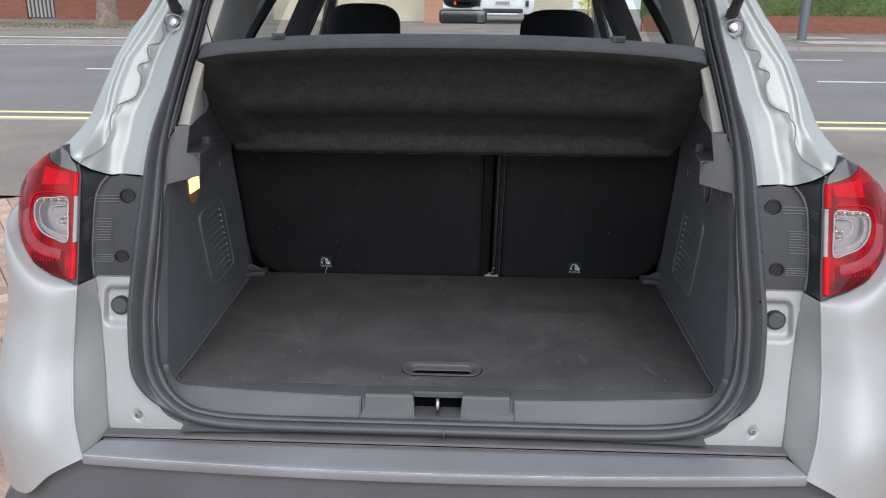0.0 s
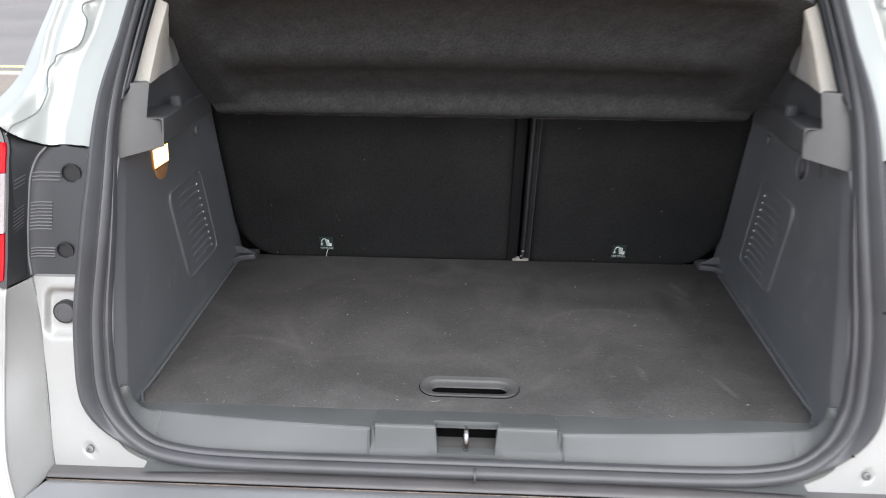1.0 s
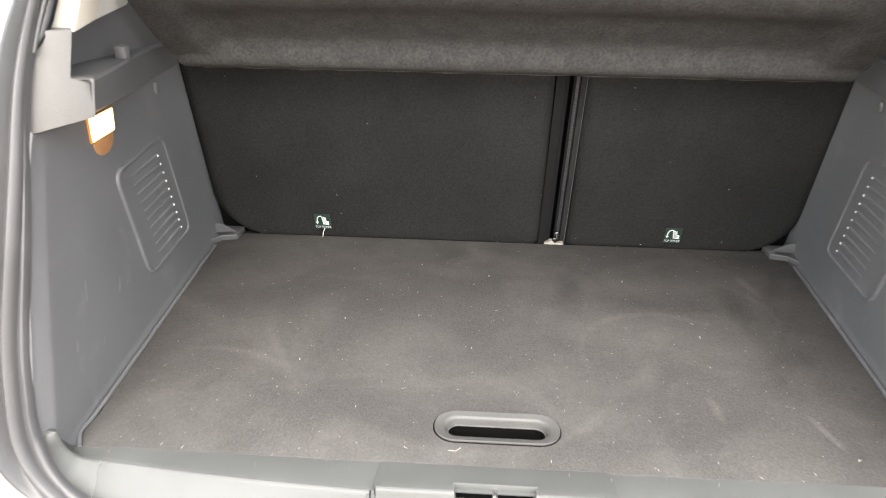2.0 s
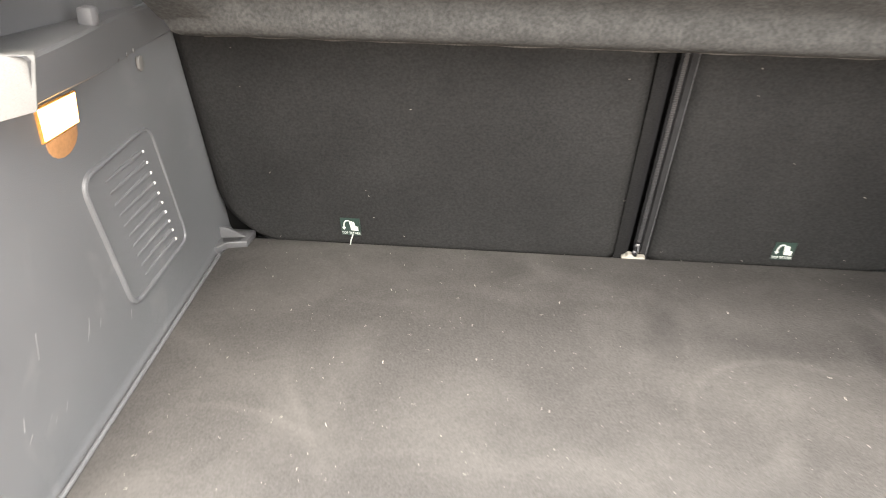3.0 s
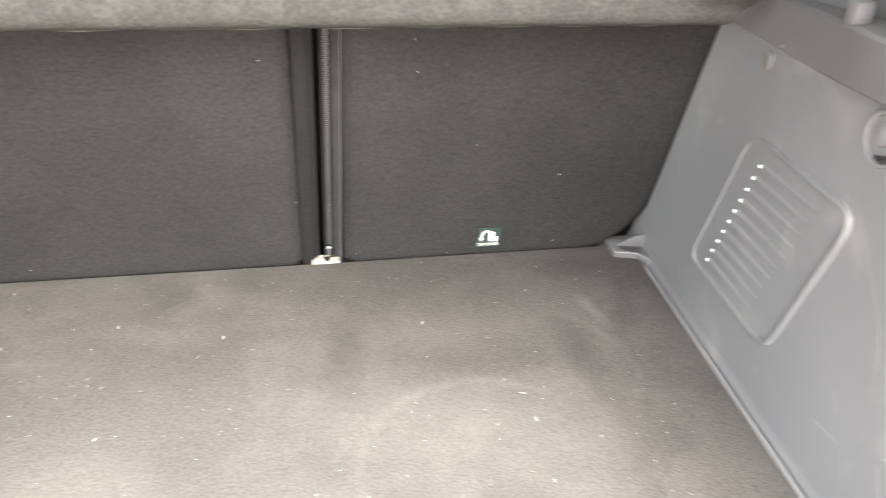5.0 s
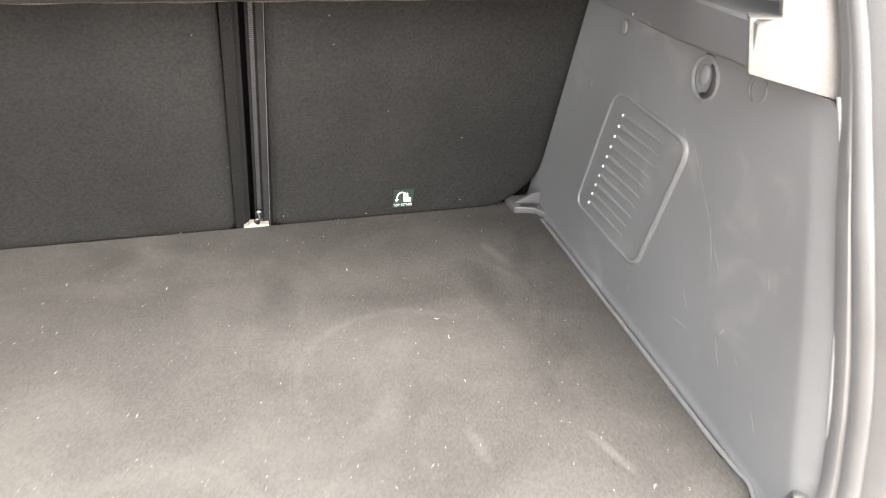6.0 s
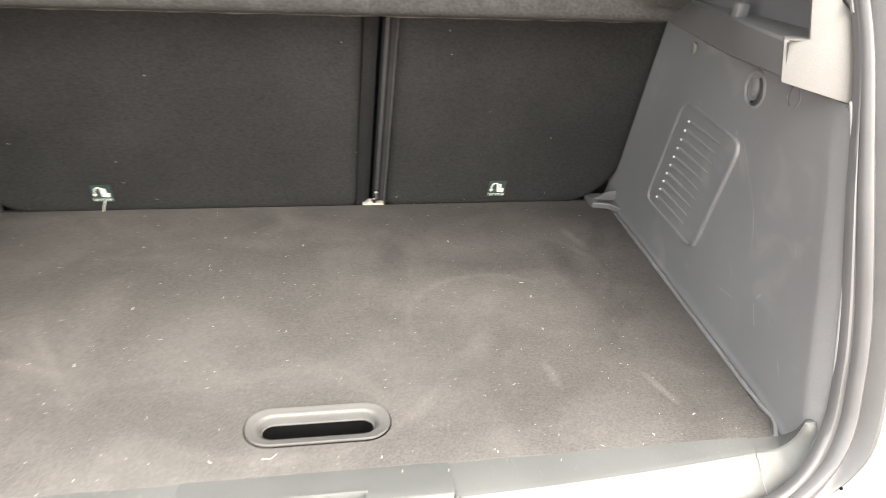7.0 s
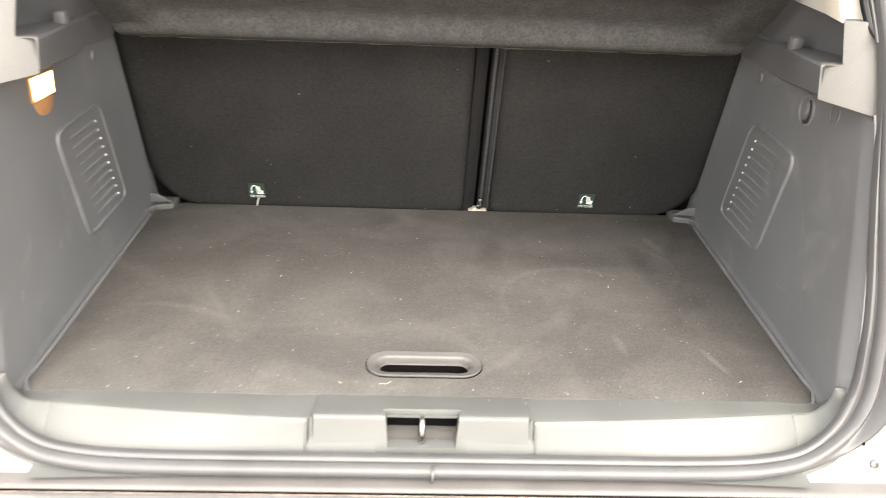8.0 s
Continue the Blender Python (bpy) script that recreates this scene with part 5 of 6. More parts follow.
for a, b in ((-0.489, x0 - 0.006), (x1 + 0.006, 0.489)):
    ends = [a + (b - a) * i / 16 for i in range(17)]
    part("sill_edge", tube([(x, -0.0155 + 0.118 * x * x - 0.0024, 0.6998) for x in ends], 0.0013, 6), SILL, sill)
for e in (x0 - 0.006, x1 + 0.006):
    part("end_edge", tube([(e, -0.0185, 0.698), (e, -0.0245, 0.685), (e, -0.040, 0.655)], 0.0016, 6), SILL, sill)
cover_rows = []
for y, z in ((0.030, 0.7015), (-0.004, 0.706), (-0.0145, 0.7077), (-0.0168, 0.7073), (-0.0185, 0.7060), (-0.0196, 0.7035), (-0.0208, 0.6995), (-0.036, 0.6535), (-0.0375, 0.651), (-0.036, 0.648)):
    cover_rows.append([(x, y, z) for x in (x0, x0 + 0.004, *[x0 + 0.01 + (x1 - x0 - 0.02) * i / 12 for i in range(13)], x1 - 0.004, x1)])
for r in cover_rows:
    for j in (0, -1):
        r[j] = (r[j][0], r[j][1] + 0.006, r[j][2] - 0.003)
cover = part("latch_cover", sheet(bmesh.new(), cover_rows, thick=(0, 0.016, -0.004)), SILL, car, "grey plastic latch cover with a square opening", sharp=35)
cut(cover, prism([(-0.0555, -0.06, 0.716), (0.0415, -0.06, 0.716), (0.0365, -0.06, 0.668), (-0.0505, -0.06, 0.668)], (0, 0.056, 0)))
part("opening_lip", box(-0.0575, 0.0435, -0.0045, -0.0015, 0.699, 0.7085, 0.001), SILL, cover)
for x in (x0, x1):
    part("cover_edge", tube([(x, -0.017, 0.704), (x, -0.034, 0.652)], 0.0020, 6), SILL, cover)
    part("cover_gap", tube([(x - 0.003 if x < 0 else x + 0.003, -0.0165, 0.701), (x - 0.003 if x < 0 else x + 0.003, -0.0365, 0.654)], 0.0012, 6), BLACK, cover)
for a, b in ((x0 + 0.004, -0.0585), (0.0445, x1 - 0.004)):
    part("top_edge", tube([(a, -0.0166, 0.7070), (b, -0.0166, 0.7070)], 0.0013, 6), SILL, cover)
part("foot_edge", tube([(x0 + 0.003, -0.0372, 0.6535), (x1 - 0.003, -0.0372, 0.6535)], 0.0013, 6), SILL, cover)
for x in (-0.032, 0.018):
    part("well_screw", lathe([(0.0065, 0.0), (0.0062, 0.0018), (0.0045, 0.0024), (0.003, 0.0016), (0.0005, 0.0016)], (x, -0.0145, 0.6590), (0, -0.13, 1), 14), STRIKE, cover, "bright screw in the latch well")
# back wall in near-zero black: the well's shade is put into its colour
part("latch_well", box(-0.056, 0.040, 0.020, 0.024, 0.645, 0.6985), VOID, cover, "black back wall for the shade in the latch well")
part("well_floor", prism([(-0.056, -0.028, 0.657), (0.040, -0.028, 0.657), (0.040, 0.022, 0.664), (-0.056, 0.022, 0.664)], (0, 0, -0.004)), LEDGE, cover, "grey floor of the latch well", smooth=False)
part("striker", tube(smooth_path([(-0.007, 0.018, 0.665), (-0.007, -0.006, 0.664), (-0.007, -0.019, 0.667), (-0.007, -0.0235, 0.681), (-0.007, -0.019, 0.694), (-0.007, -0.006, 0.698), (-0.007, 0.018, 0.698)], 4), 0.0043, 10), STRIKE, cover, "bright steel striker loop")

# load floor: a carpeted board with a moulded pull
board = thing("boot_floor", "brown-grey carpeted boot floor board, dusty and flecked with lint", "boot floor", (0, 0.35, 0.69))
outline = [(x, 0.0345 + 0.004 * math.sin(x * 70) * 0.3) for x in [-0.50 + 0.05 * i for i in range(21)]]
right = [(0.515, 0.034), (0.5255, 0.0335), (0.5415, 0.064), (wall_x(0.10, 0.70) - 0.010, 0.10)] + [(wall_x(y, 0.70) - 0.0095, y) for y in (0.15, 0.3, 0.45, 0.60, 0.65)] + [(wall_x(0.67, 0.7) - 0.014, 0.668), (wall_x(0.69, 0.7) - 0.036, 0.700), (0.528, 0.712)]
poly = outline + right + [(0.1, 0.711), (-0.1, 0.711)] + [(-a, b) for a, b in right[::-1]]
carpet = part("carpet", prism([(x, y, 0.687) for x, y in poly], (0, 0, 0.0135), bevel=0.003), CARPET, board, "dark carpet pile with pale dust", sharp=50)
hx_, hy_ = -0.0045, 0.110
cut(carpet, prism([(hx_ + x, hy_ + y, 0.65) for x, y in round_rect(0.150, 0.046, 0.0225)], (0, 0, 0.1)))
bm = bmesh.new()
rings = []
for w, h, r, z in ((0.165, 0.062, 0.0290, 0.6990), (0.165, 0.062, 0.0290, 0.7030), (0.1638, 0.0608, 0.0286, 0.7040), (0.1615, 0.0585, 0.0275, 0.7040), (0.158, 0.055, 0.026, 0.7030), (0.147, 0.046, 0.0220, 0.7026), (0.141, 0.0415, 0.0200, 0.7018), (0.136, 0.0370, 0.0178, 0.6990), (0.1325, 0.0335, 0.0160, 0.6950), (0.1305, 0.0318, 0.0152, 0.6905), (0.1300, 0.0312, 0.0150, 0.6897)):
    rings.append([(hx_ + x, hy_ + y + 0.0022 * step(0.7018, 0.6950, z), z) for x, y in round_rect(w, h, r)])
sheet(bm, rings, closed=True)
pull = part("floor_pull", bm, PULLM, board, "grey plastic recessed pull handle", sharp=50)
part("pull_gap", tube([(hx_ + x, hy_ + y, 0.7008) for x, y in round_rect(0.1665, 0.0635, 0.0297)], 0.0009, 6, True), VOID, pull)
part("pull_flange", tube([(hx_ + x, hy_ + y + 0.0022, 0.6894) for x, y in round_rect(0.1295, 0.0308, 0.0148)], 0.0011, 6, True), PULLM, pull)
# walls below the flange blackened to hold the recess's shade
part("pull_void", sheet(bmesh.new(), [[(hx_ + x, hy_ + y + 0.0022, z) for x, y in round_rect(w, h, r)] for w, h, r, z in ((0.1299, 0.0311, 0.0149, 0.6895), (0.131, 0.034, 0.015, 0.655), (0.060, 0.006, 0.002, 0.654))], closed=True), VOID, pull, "black walls for the shade under the pull")

# ---- rear seat backs, 60 to 40 ----
LEAN = 0.325
bn = Vector((0, -1, -LEAN)).normalized()
bt = Vector((0, -LEAN, 1)).normalized()


def on_back(x, z, out=0.0):
    return Vector((x, 0.70 + LEAN * (0.735 - z), z)) + bn * out


def back_panel(name, x0, x1, label):
    ob = thing(name, label, "rear seat", ((x0 + x1) / 2, 0.74, 0.69), group="rear seat backs")
    rows = []
    zs = [0.675 + 0.01 * k for k in range(16)] + [0.83 + 0.42 * k / 20 for k in range(21)]
    for u in [i / 40 for i in range(41)]:
        r = []
        for z in zs:
            # the outer lower corner is rounded away from the lining
            trim = 0.075 * (1 - math.sqrt(1 - min(1, max(0, (0.800 - z) / 0.100)) ** 2))
            a0, a1 = x0 + (trim if x0 < -0.3 else 0), x1 - (trim if x1 > 0.3 else 0)
            x = a0 + (a1 - a0) * u
            e = min(x - a0, a1 - x)
            r.append(on_back(x, z, -0.010 * (1 - step(0.0, 0.016, e)) - 0.012 * (1 - step(0.682, 0.70, z))))
        rows.append(r)
    part("back_panel", sheet(bmesh.new(), rows, thick=-bn * 0.05), SEATBACK, ob, "dark felt-covered seat back", sharp=60)
    part("cushion", blob(((x0 + x1) / 2, 0.70 + LEAN * (0.735 - 1.0) + 0.22, 1.0), ((x1 - x0) / 2 - 0.01, 0.075, 0.24), 20, 4), SEATCLOTH, ob)
    xo = x0 if x0 < -0.3 else x1
    # black sheet added behind the rounded corner so that the gap stays dark
    part("side_gap", prism([on_back(xo * 1.06, 0.68, -0.030), on_back(xo * 0.80, 0.68, -0.030), on_back(xo * 0.80, 0.82, -0.030), on_back(xo * 1.06, 0.82, -0.030)], bn * 0.003), VOID, ob, "black sheet for the shade beside the seat back", smooth=False)
    return ob


big = back_panel("rear_seat_back", -0.574, 0.0815, "wide felt-covered rear seat back, folded up behind the boot")
small = back_panel("rear_seat_back", 0.1375, 0.582, "narrow felt-covered rear seat back beside the zip")


def strip(x0, x1, out, z0=0.675, z1=1.12, dx=0.004):
    x0, x1 = x0 + 0.002, x1 + 0.002
    return prism([on_back(x0, z0, out), on_back(x1, z0, out), on_back(x1 + dx, z1, out), on_back(x0 + dx, z1, out)], bn * 0.003)


# black sheet added as the depth of shade between the two backs
part("gap_lining", prism([on_back(0.075, 0.66, -0.055), on_back(0.15, 0.66, -0.055), on_back(0.15, 1.14, -0.055), on_back(0.075, 1.14, -0.055)], bn * 0.004), VOID, small, "black sheet for the shade between the seat backs", smooth=False)
part("flap", strip(0.078, 0.0935, -0.0085), FLAPM, big, "dark felt flap along the seat back", smooth=False)
part("flap_edge", strip(0.0925, 0.1005, -0.014), ZIPM, big, smooth=False)
zt = part("zip_tape", strip(0.1085, 0.1225, -0.0165), ZIPM, small, "black zip fastener", smooth=False)
part("edge_tape", strip(0.1215, 0.1315, -0.0125), TAPE, small, smooth=False)
part("side_tape", strip(0.1305, 0.1385, -0.0165), ZIPM, small, smooth=False)
part("piping", tube([on_back(0.1325 + 0.0045 * (z - 0.69) / 0.42, z, -0.0095) for z in (0.69, 0.75, 0.85, 0.95, 1.05, 1.1)], 0.0004, 6), DARKTRIM, small, "thin pale thread")
bm = bmesh.new()
for k in range(148):
    z = 0.712 + k * 0.0028
    c = on_back(0.1172 + 0.0006 * (k % 2) + 0.004 * (z - 0.70) / 0.42, z, -0.0125)
    box(c.x - 0.0027, c.x + 0.0027, c.y - 0.0008, c.y + 0.0008, c.z - 0.0008, c.z + 0.0008, bm=bm)
tagged(part("zip_teeth", bm, TEETH, zt, smooth=False), kind="stuff")
slider = part("zip_slider", blob(on_back(0.1165, 0.716, -0.008), (0.0065, 0.0045, 0.0095), 12, 3), SLIDER, zt, "glossy black zip slider")
part("slider_bridge", tube([on_back(0.1165, 0.7235, -0.005), on_back(0.1165, 0.717, 0.001), on_back(0.1165, 0.709, -0.004)], 0.0017, 8), SLIDER, slider)
part("pull_tab", blob(on_back(0.1125, 0.7085, -0.001), (0.0045, 0.0016, 0.0055), 10, 3), SLIDER, slider)
part("anchor_block", prism([(0.092, 0.708, 0.698), (0.130, 0.708, 0.698), (0.130, 0.708, 0.7035), (0.112, 0.708, 0.704), (0.108, 0.708, 0.708), (0.102, 0.708, 0.708), (0.099, 0.708, 0.704), (0.092, 0.708, 0.7035)], (0, 0.012, 0)), WHITEP, small, "cream plastic block at the foot of the gap", smooth=False)


def letters(text, size, place, material, parent):
    cu = bpy.data.curves.new("lettering", "FONT")
    cu.body, cu.size, cu.align_x, cu.extrude = text, size, "CENTER", 0.0001
    tmp = new("lettering", cu)
    dg = bpy.context.evaluated_depsgraph_get()
    dg.update()
    me = bpy.data.meshes.new_from_object(tmp.evaluated_get(dg))
    bpy.data.objects.remove(tmp)
    me.transform(place)
    me.materials.clear()
    me.materials.append(material)
    ob = new("lettering", me)
    ob.parent = parent
    ob.matrix_parent_inverse = BASES.get(parent, Matrix()).inverted()
    return ob


def tether_label(cx, cz, owner):
    """A woven label with a seat and an arrow on it."""
    w, h = 0.0325, 0.036
    q = lambda a, b, o=0.0022: on_back(cx + a, cz + b, o)
    t = part("tether_label", prism([q(-w / 2, -h / 2, 0.0005), q(w / 2, -h / 2, 0.0005), q(w / 2, h / 2, 0.0005), q(-w / 2, h / 2, 0.0005)], bn * 0.0012), TAGM, owner, "small green woven label with a white child-seat sign", smooth=False)
    for d, r in ((0.0, 0.0013), (0.0030, 0.0011), (0.0060, 0.0013)):
        part("seat_sign", tube([q(-0.0005 + d, 0.0125 - 0.3 * d), q(0.0018 + d * 0.9, -0.0055 + d), q(0.0125, -0.0062 + d)], r, 6), PRINT, t)
    part("arrow", tube(smooth_path([q(-0.002, 0.0135), q(-0.0075, 0.012), q(-0.0105, 0.006), q(-0.011, -0.001)], 4), 0.0010, 6), PRINT, t)
    part("arrow_head", prism([q(-0.0142, -0.0005), q(-0.0078, -0.0005), q(-0.011, -0.0062)], bn * 0.0006), PRINT, t, smooth=False)
    m = Matrix.Translation(q(0, -0.0155)) @ Matrix((Vector((1, 0, 0)), bt, bn)).transposed().to_4x4()
    letters("TOP TETHER", 0.0074, m @ Matrix.Scale(0.74, 4, (1, 0, 0)), PRINT, t)
    return t


tl = tether_label(-0.358, 0.7380, big)
tether_label(0.3435, 0.7340, small)
part("loose_thread", tube([on_back(-0.355, 0.723, 0.004), on_back(-0.359, 0.713, 0.006), on_back(-0.362, 0.700, 0.006)], 0.0009, 6), PRINT, tl, "loose white thread")

# ---- parcel shelf, lifted on its cords ----
shelf = thing("parcel_shelf", "dark felt parcel shelf hanging raised on two cords", "parcel shelf", (0, 0.51, 1.085))
E1 = Vector((0, -0.741, 0.672)).normalized()
NU = Vector((0, 0.672, 0.741)).normalized()
O = Vector((0, 0.511, 1.0825))


def shelf_len(x):
    a = min(1, abs(x) / 0.527)
    return 0.386 - 0.039 * a**2.6 - 0.032 * max(0, a - 0.92) ** 2 / 0.0064


def shelf_half(l):
    return float(np.interp(l, [0, 0.008, 0.02, 0.04, 0.12, 0.18, 0.235, 0.245, 0.32, 0.4], [0.492, 0.506, 0.521, 0.533, 0.542, 0.542, 0.532, 0.541, 0.538, 0.537]))


def shelf_at(u, k, lift):
    """u -1..1 across, k 0..1 from hinge to free edge."""
    x = u * 0.527
    l = shelf_len(x) * k
    return O + E1 * l + NU * lift + Vector((u * shelf_half(l), 0, 0))


us = [math.sin(math.pi / 2 * t) for t in [-1 + 2 * i / 60 for i in range(61)]]
ks = [0, 0.008, 0.018, 0.03, 0.045, 0.06, 0.075, 0.09, 0.105, 0.12, 0.135, 0.15, 0.17, 0.2, 0.28, 0.33, 0.36, 0.39, 0.45, 0.52, 0.56, 0.60, 0.66, 0.75, 0.84, 0.89, 0.93, 0.97, 1.0]
relief = curve([0, 0.010, 0.020, 0.045, 0.080, 0.105, 0.130, 0.155, 0.19, 0.30, 0.34, 0.38, 0.42, 0.55, 0.59, 0.63, 0.67, 0.85, 0.90, 0.94, 1.0], [0.004, 0.002, -0.004, -0.009, -0.008, -0.001, 0.010, 0.016, 0.017, 0.016, 0.014, 0.009, 0.003, 0.003, 0.009, 0.014, 0.015, 0.013, 0.006, 0.0, 0.0])
under = []
for k in ks:
    r = []
    for u in us:
        edge = step(0.845, 0.885, abs(u))
        r.append(shelf_at(u, k, relief(k) * (1 - edge) + (relief(k) if k < 0.1 else -0.002) * edge))
    under.append(r)
upper = [[shelf_at(u, min(1, k), 0.031 if 0.02 < k else 0.022) for u in us] for k in ks]
bm = bmesh.new()
sheet(bm, under)
hem = part("underside", bm, SHELF, shelf, "dark grey felt underside, moulded in bands", sharp=60)
part("hem", tube([shelf_at(u, 0.0, 0.003) + Vector((0, -0.001, -0.0015 + 0.0006 * math.sin(40 * u) + 0.0004 * math.sin(97 * u))) for u in us], 0.0024, 8), HEM, hem, "pale cut edge of the felt")
bm = bmesh.new()
sheet(bm, upper)
rim = [upper[-1], [shelf_at(u, 1.0, 0.033) + E1 * 0.003 for u in us], [shelf_at(u, 1.0, 0.018) + E1 * 0.005 for u in us], [shelf_at(u, 1.0, 0.002) + E1 * 0.004 for u in us], under[-1]]
sheet(bm, rim)
for j in (0, -1):
    sheet(bm, [[r[j] for r in under], [r[j] for r in upper]])
sheet(bm, [under[0], upper[0]])
bmesh.ops.remove_doubles(bm, verts=bm.verts, dist=1e-5)
part("top_cover", bm, SHELF_TOP, shelf, "grey fabric top with a curved edge", sharp=60)
for px in (-0.345, 0.335):
    c = O + E1 * (shelf_len(px) + 0.004) + NU * 0.028 + Vector((px, 0, 0))
    clip = part("edge_clip", box(c.x - 0.013, c.x + 0.013, c.y - 0.006, c.y + 0.012, c.z - 0.002, c.z + 0.010, 0.0015), SHELF_TOP, shelf, "small grey clip")
    part("clip_slot", box(c.x + 0.004 - 0.009, c.x + 0.0115, c.y - 0.0075, c.y - 0.0055, c.z, c.z + 0.006), CARDARK, clip)
for s in (-1, 1):
    c = O + E1 * 0.240 + NU * 0.012
    part("shelf_peg", rod(c + Vector((s * 0.515, 0, 0)), c + Vector((s * 0.546, 0, 0)), 0.008, 0.007), CARDARK, shelf)
    a = O + E1 * (shelf_len(0.485) - 0.012) + NU * 0.03 + Vector((s * 0.487, 0, 0))
    part("lift_cord", tube([a, (s * 0.485, 0.15, 1.52), (s * 0.50, -0.03, 1.89)], 0.0012, 6), CARDARK, shelf, "thin black lifting cord")

# ---- front seats ----
def front_seat(x, lift):
    ob = thing("front_seat", "black cloth front seat with a rounded headrest", "car seat", (x, 1.55, 0.45), group="front seats")
    part("backrest", blob((x, 1.50, 0.96), (0.25, 0.08, 0.36), 24, 4), SEATCLOTH, ob)
    part("headrest", blob((x, 1.46, 1.355 + lift), (0.130, 0.055, 0.088), 28, 3.2), SEATCLOTH, ob, "black rounded headrest")
    for d in (-0.05, 0.05):
        part("headrest_post", rod((x + d, 1.47, 1.22), (x + d, 1.47, 1.30 + lift), 0.007), CHROME, ob)
    part("seat_base", blob((x, 1.78, 0.56), (0.25, 0.27, 0.10), 24, 4), SEATCLOTH, ob)
    return ob


front_seat(-0.344, 0.006)
front_seat(0.340, -0.010)

# ---- the street ----
SLOPE = 0.05


def gz(y):
    return SLOPE * (min(max(y, -1.304), 40) + 1.304)


def flat(x0, x1, y0, y1, lift, n=8, m=1):
    ys = [y0 + (y1 - y0) * i / n for i in range(n + 1)]
    return sheet(bmesh.new(), [[(x0 + (x1 - x0) * j / m, y, gz(y) + lift) for j in range(m + 1)] for y in ys])


ys = [-400, -60, -1.304, 40, 60, 400]
setting("ground", sheet(bmesh.new(), [[(x, y, gz(y) - 0.06) for x in (-400, -40, 40, 400)] for y in ys]), GROUND, "dull brown earth under drive and street", "ground")
setting("drive_bed", flat(-6.6, 6.6, -5.1, 3.5, -0.016), JOINT, "sandy bed of the paved drive", "drive")
drive = thing("drive_paving", "red-brown herringbone block paving with dark joints", "paving", (0, 2, 0.15), kind="structure")
setting("pavement", flat(-60, 60, 3.5, 6.25, 0.0), TARMAC, "worn grey-brown tarmac footway", "pavement")
setting("road", flat(-80, 80, 6.3, 15.6, -0.03), ASPHALT, "grey asphalt road", "road")
kb = bmesh.new()
for y0 in (6.25, 15.6):
    for i in range(60):
        x = -30 + i
        prism([(x + 0.004, y0, gz(y0) - 0.09), (x + 0.996, y0, gz(y0) - 0.09), (x + 0.996, y0 + 0.12, gz(y0) - 0.09), (x + 0.004, y0 + 0.12, gz(y0) - 0.09)], (0, 0, 0.095 if y0 < 10 else 0.152), bm=kb)
setting("kerb", kb, KERB, "pale stone kerbs along the road", "kerb")
setting("far_pavement", flat(-60, 60, 15.72, 26, 0.06), TARMAC, "grey footway across the road", "pavement")
for y0, y1 in ((6.50, 6.61), (6.83, 6.94)):
    setting("yellow_line", flat(-60, 60, y0, y1, -0.026), YELLOW, "faded double yellow line", "road marking")
setting("gutter_line", flat(-60, 60, 6.37, 6.42, -0.026), WHITEL, "pale channel line along the near kerb", "road marking")
setting("edge_line", flat(-40, -6.6, 15.25, 15.35, -0.026), WHITEL, "white edge line", "road marking")
setting("edge_line", flat(-40, -6.6, 16.1, 16.28, 0.066), WHITEL, "pale strip along the far kerb", "road marking")
for x0, x1, y in ((-6.25, -4.2, 10.92), (5.2, 7.4, 10.32), (-2.5, -0.5, 10.6), (1.4, 3.4, 10.5), (6.15, 7.05, 13.6), (-11.2, -9.2, 11.1)):
    setting("lane_dash", flat(x0, x1, y, y + 0.10, -0.026, 1), WHITEL, "white lane dash", "road marking")
for x0, x1, y0, y1 in ((7.6, 9.6, 16.3, 17.2), (9.8, 12, 16.5, 17.6), (7.9, 9.2, 17.9, 18.6)):
    setting("paving_slab", flat(x0, x1, y0, y1, 0.068, 1), KERB, "pale paving slab in the footway", "paving")

# walls across the road
def wall(name, x0, x1, y, h, material, label, cap=None):
    base = gz(y)
    w = tagged(part(name, box(x0, x1, y, y + 0.22, base - 0.1, base + h), material, None, "", False), label, "wall", "", "structure")
    if cap:
        part("coping", box(x0 - 0.02, x1 + 0.02, y - 0.03, y + 0.25, base + h, base + h + 0.07, 0.01), cap, w)
    return w


wall("brick_wall", -40, -14.45, 23.6, 1.9, BRICK, "weathered red brick garden wall", KERB)
wall("brick_wall", -13.5, -6.75, 23.6, 1.9, BRICK, "weathered red brick garden wall", KERB)
wall("rendered_wall", -6.6, -1.55, 24.4, 1.9, RENDER_W, "beige rendered wall beside a brick pier")
wall("brick_pier", -1.52, -0.95, 23.2, 2.2, BRICKB, "orange brick gate pier")
wall("rendered_wall", 1.9, 3.6, 27.5, 2.2, RENDER_W, "cream house wall beyond the parked car")
wall("low_brick_wall", 4.6, 40, 20.1, 0.50, BRICK, "low red brick wall under a hedge")
gt = thing("garden_gate", "dark grey slatted garden gate between brick walls", "gate", (-13.9, 23.7, gz(23.7)))
part("gate_frame", box(-14.43, -13.52, 23.66, 23.70, gz(23.7) + 0.1, gz(23.7) + 1.7), GATEM, gt, smooth=False)
for i in range(7):
    part("slat", box(-14.41 + i * 0.13, -14.34 + i * 0.13, 23.62, 23.66, gz(23.7) + 0.12, gz(23.7) + 1.68), KERB, gt, smooth=False)
# verge
bm = bmesh.new()
rnd = random.Random(5)
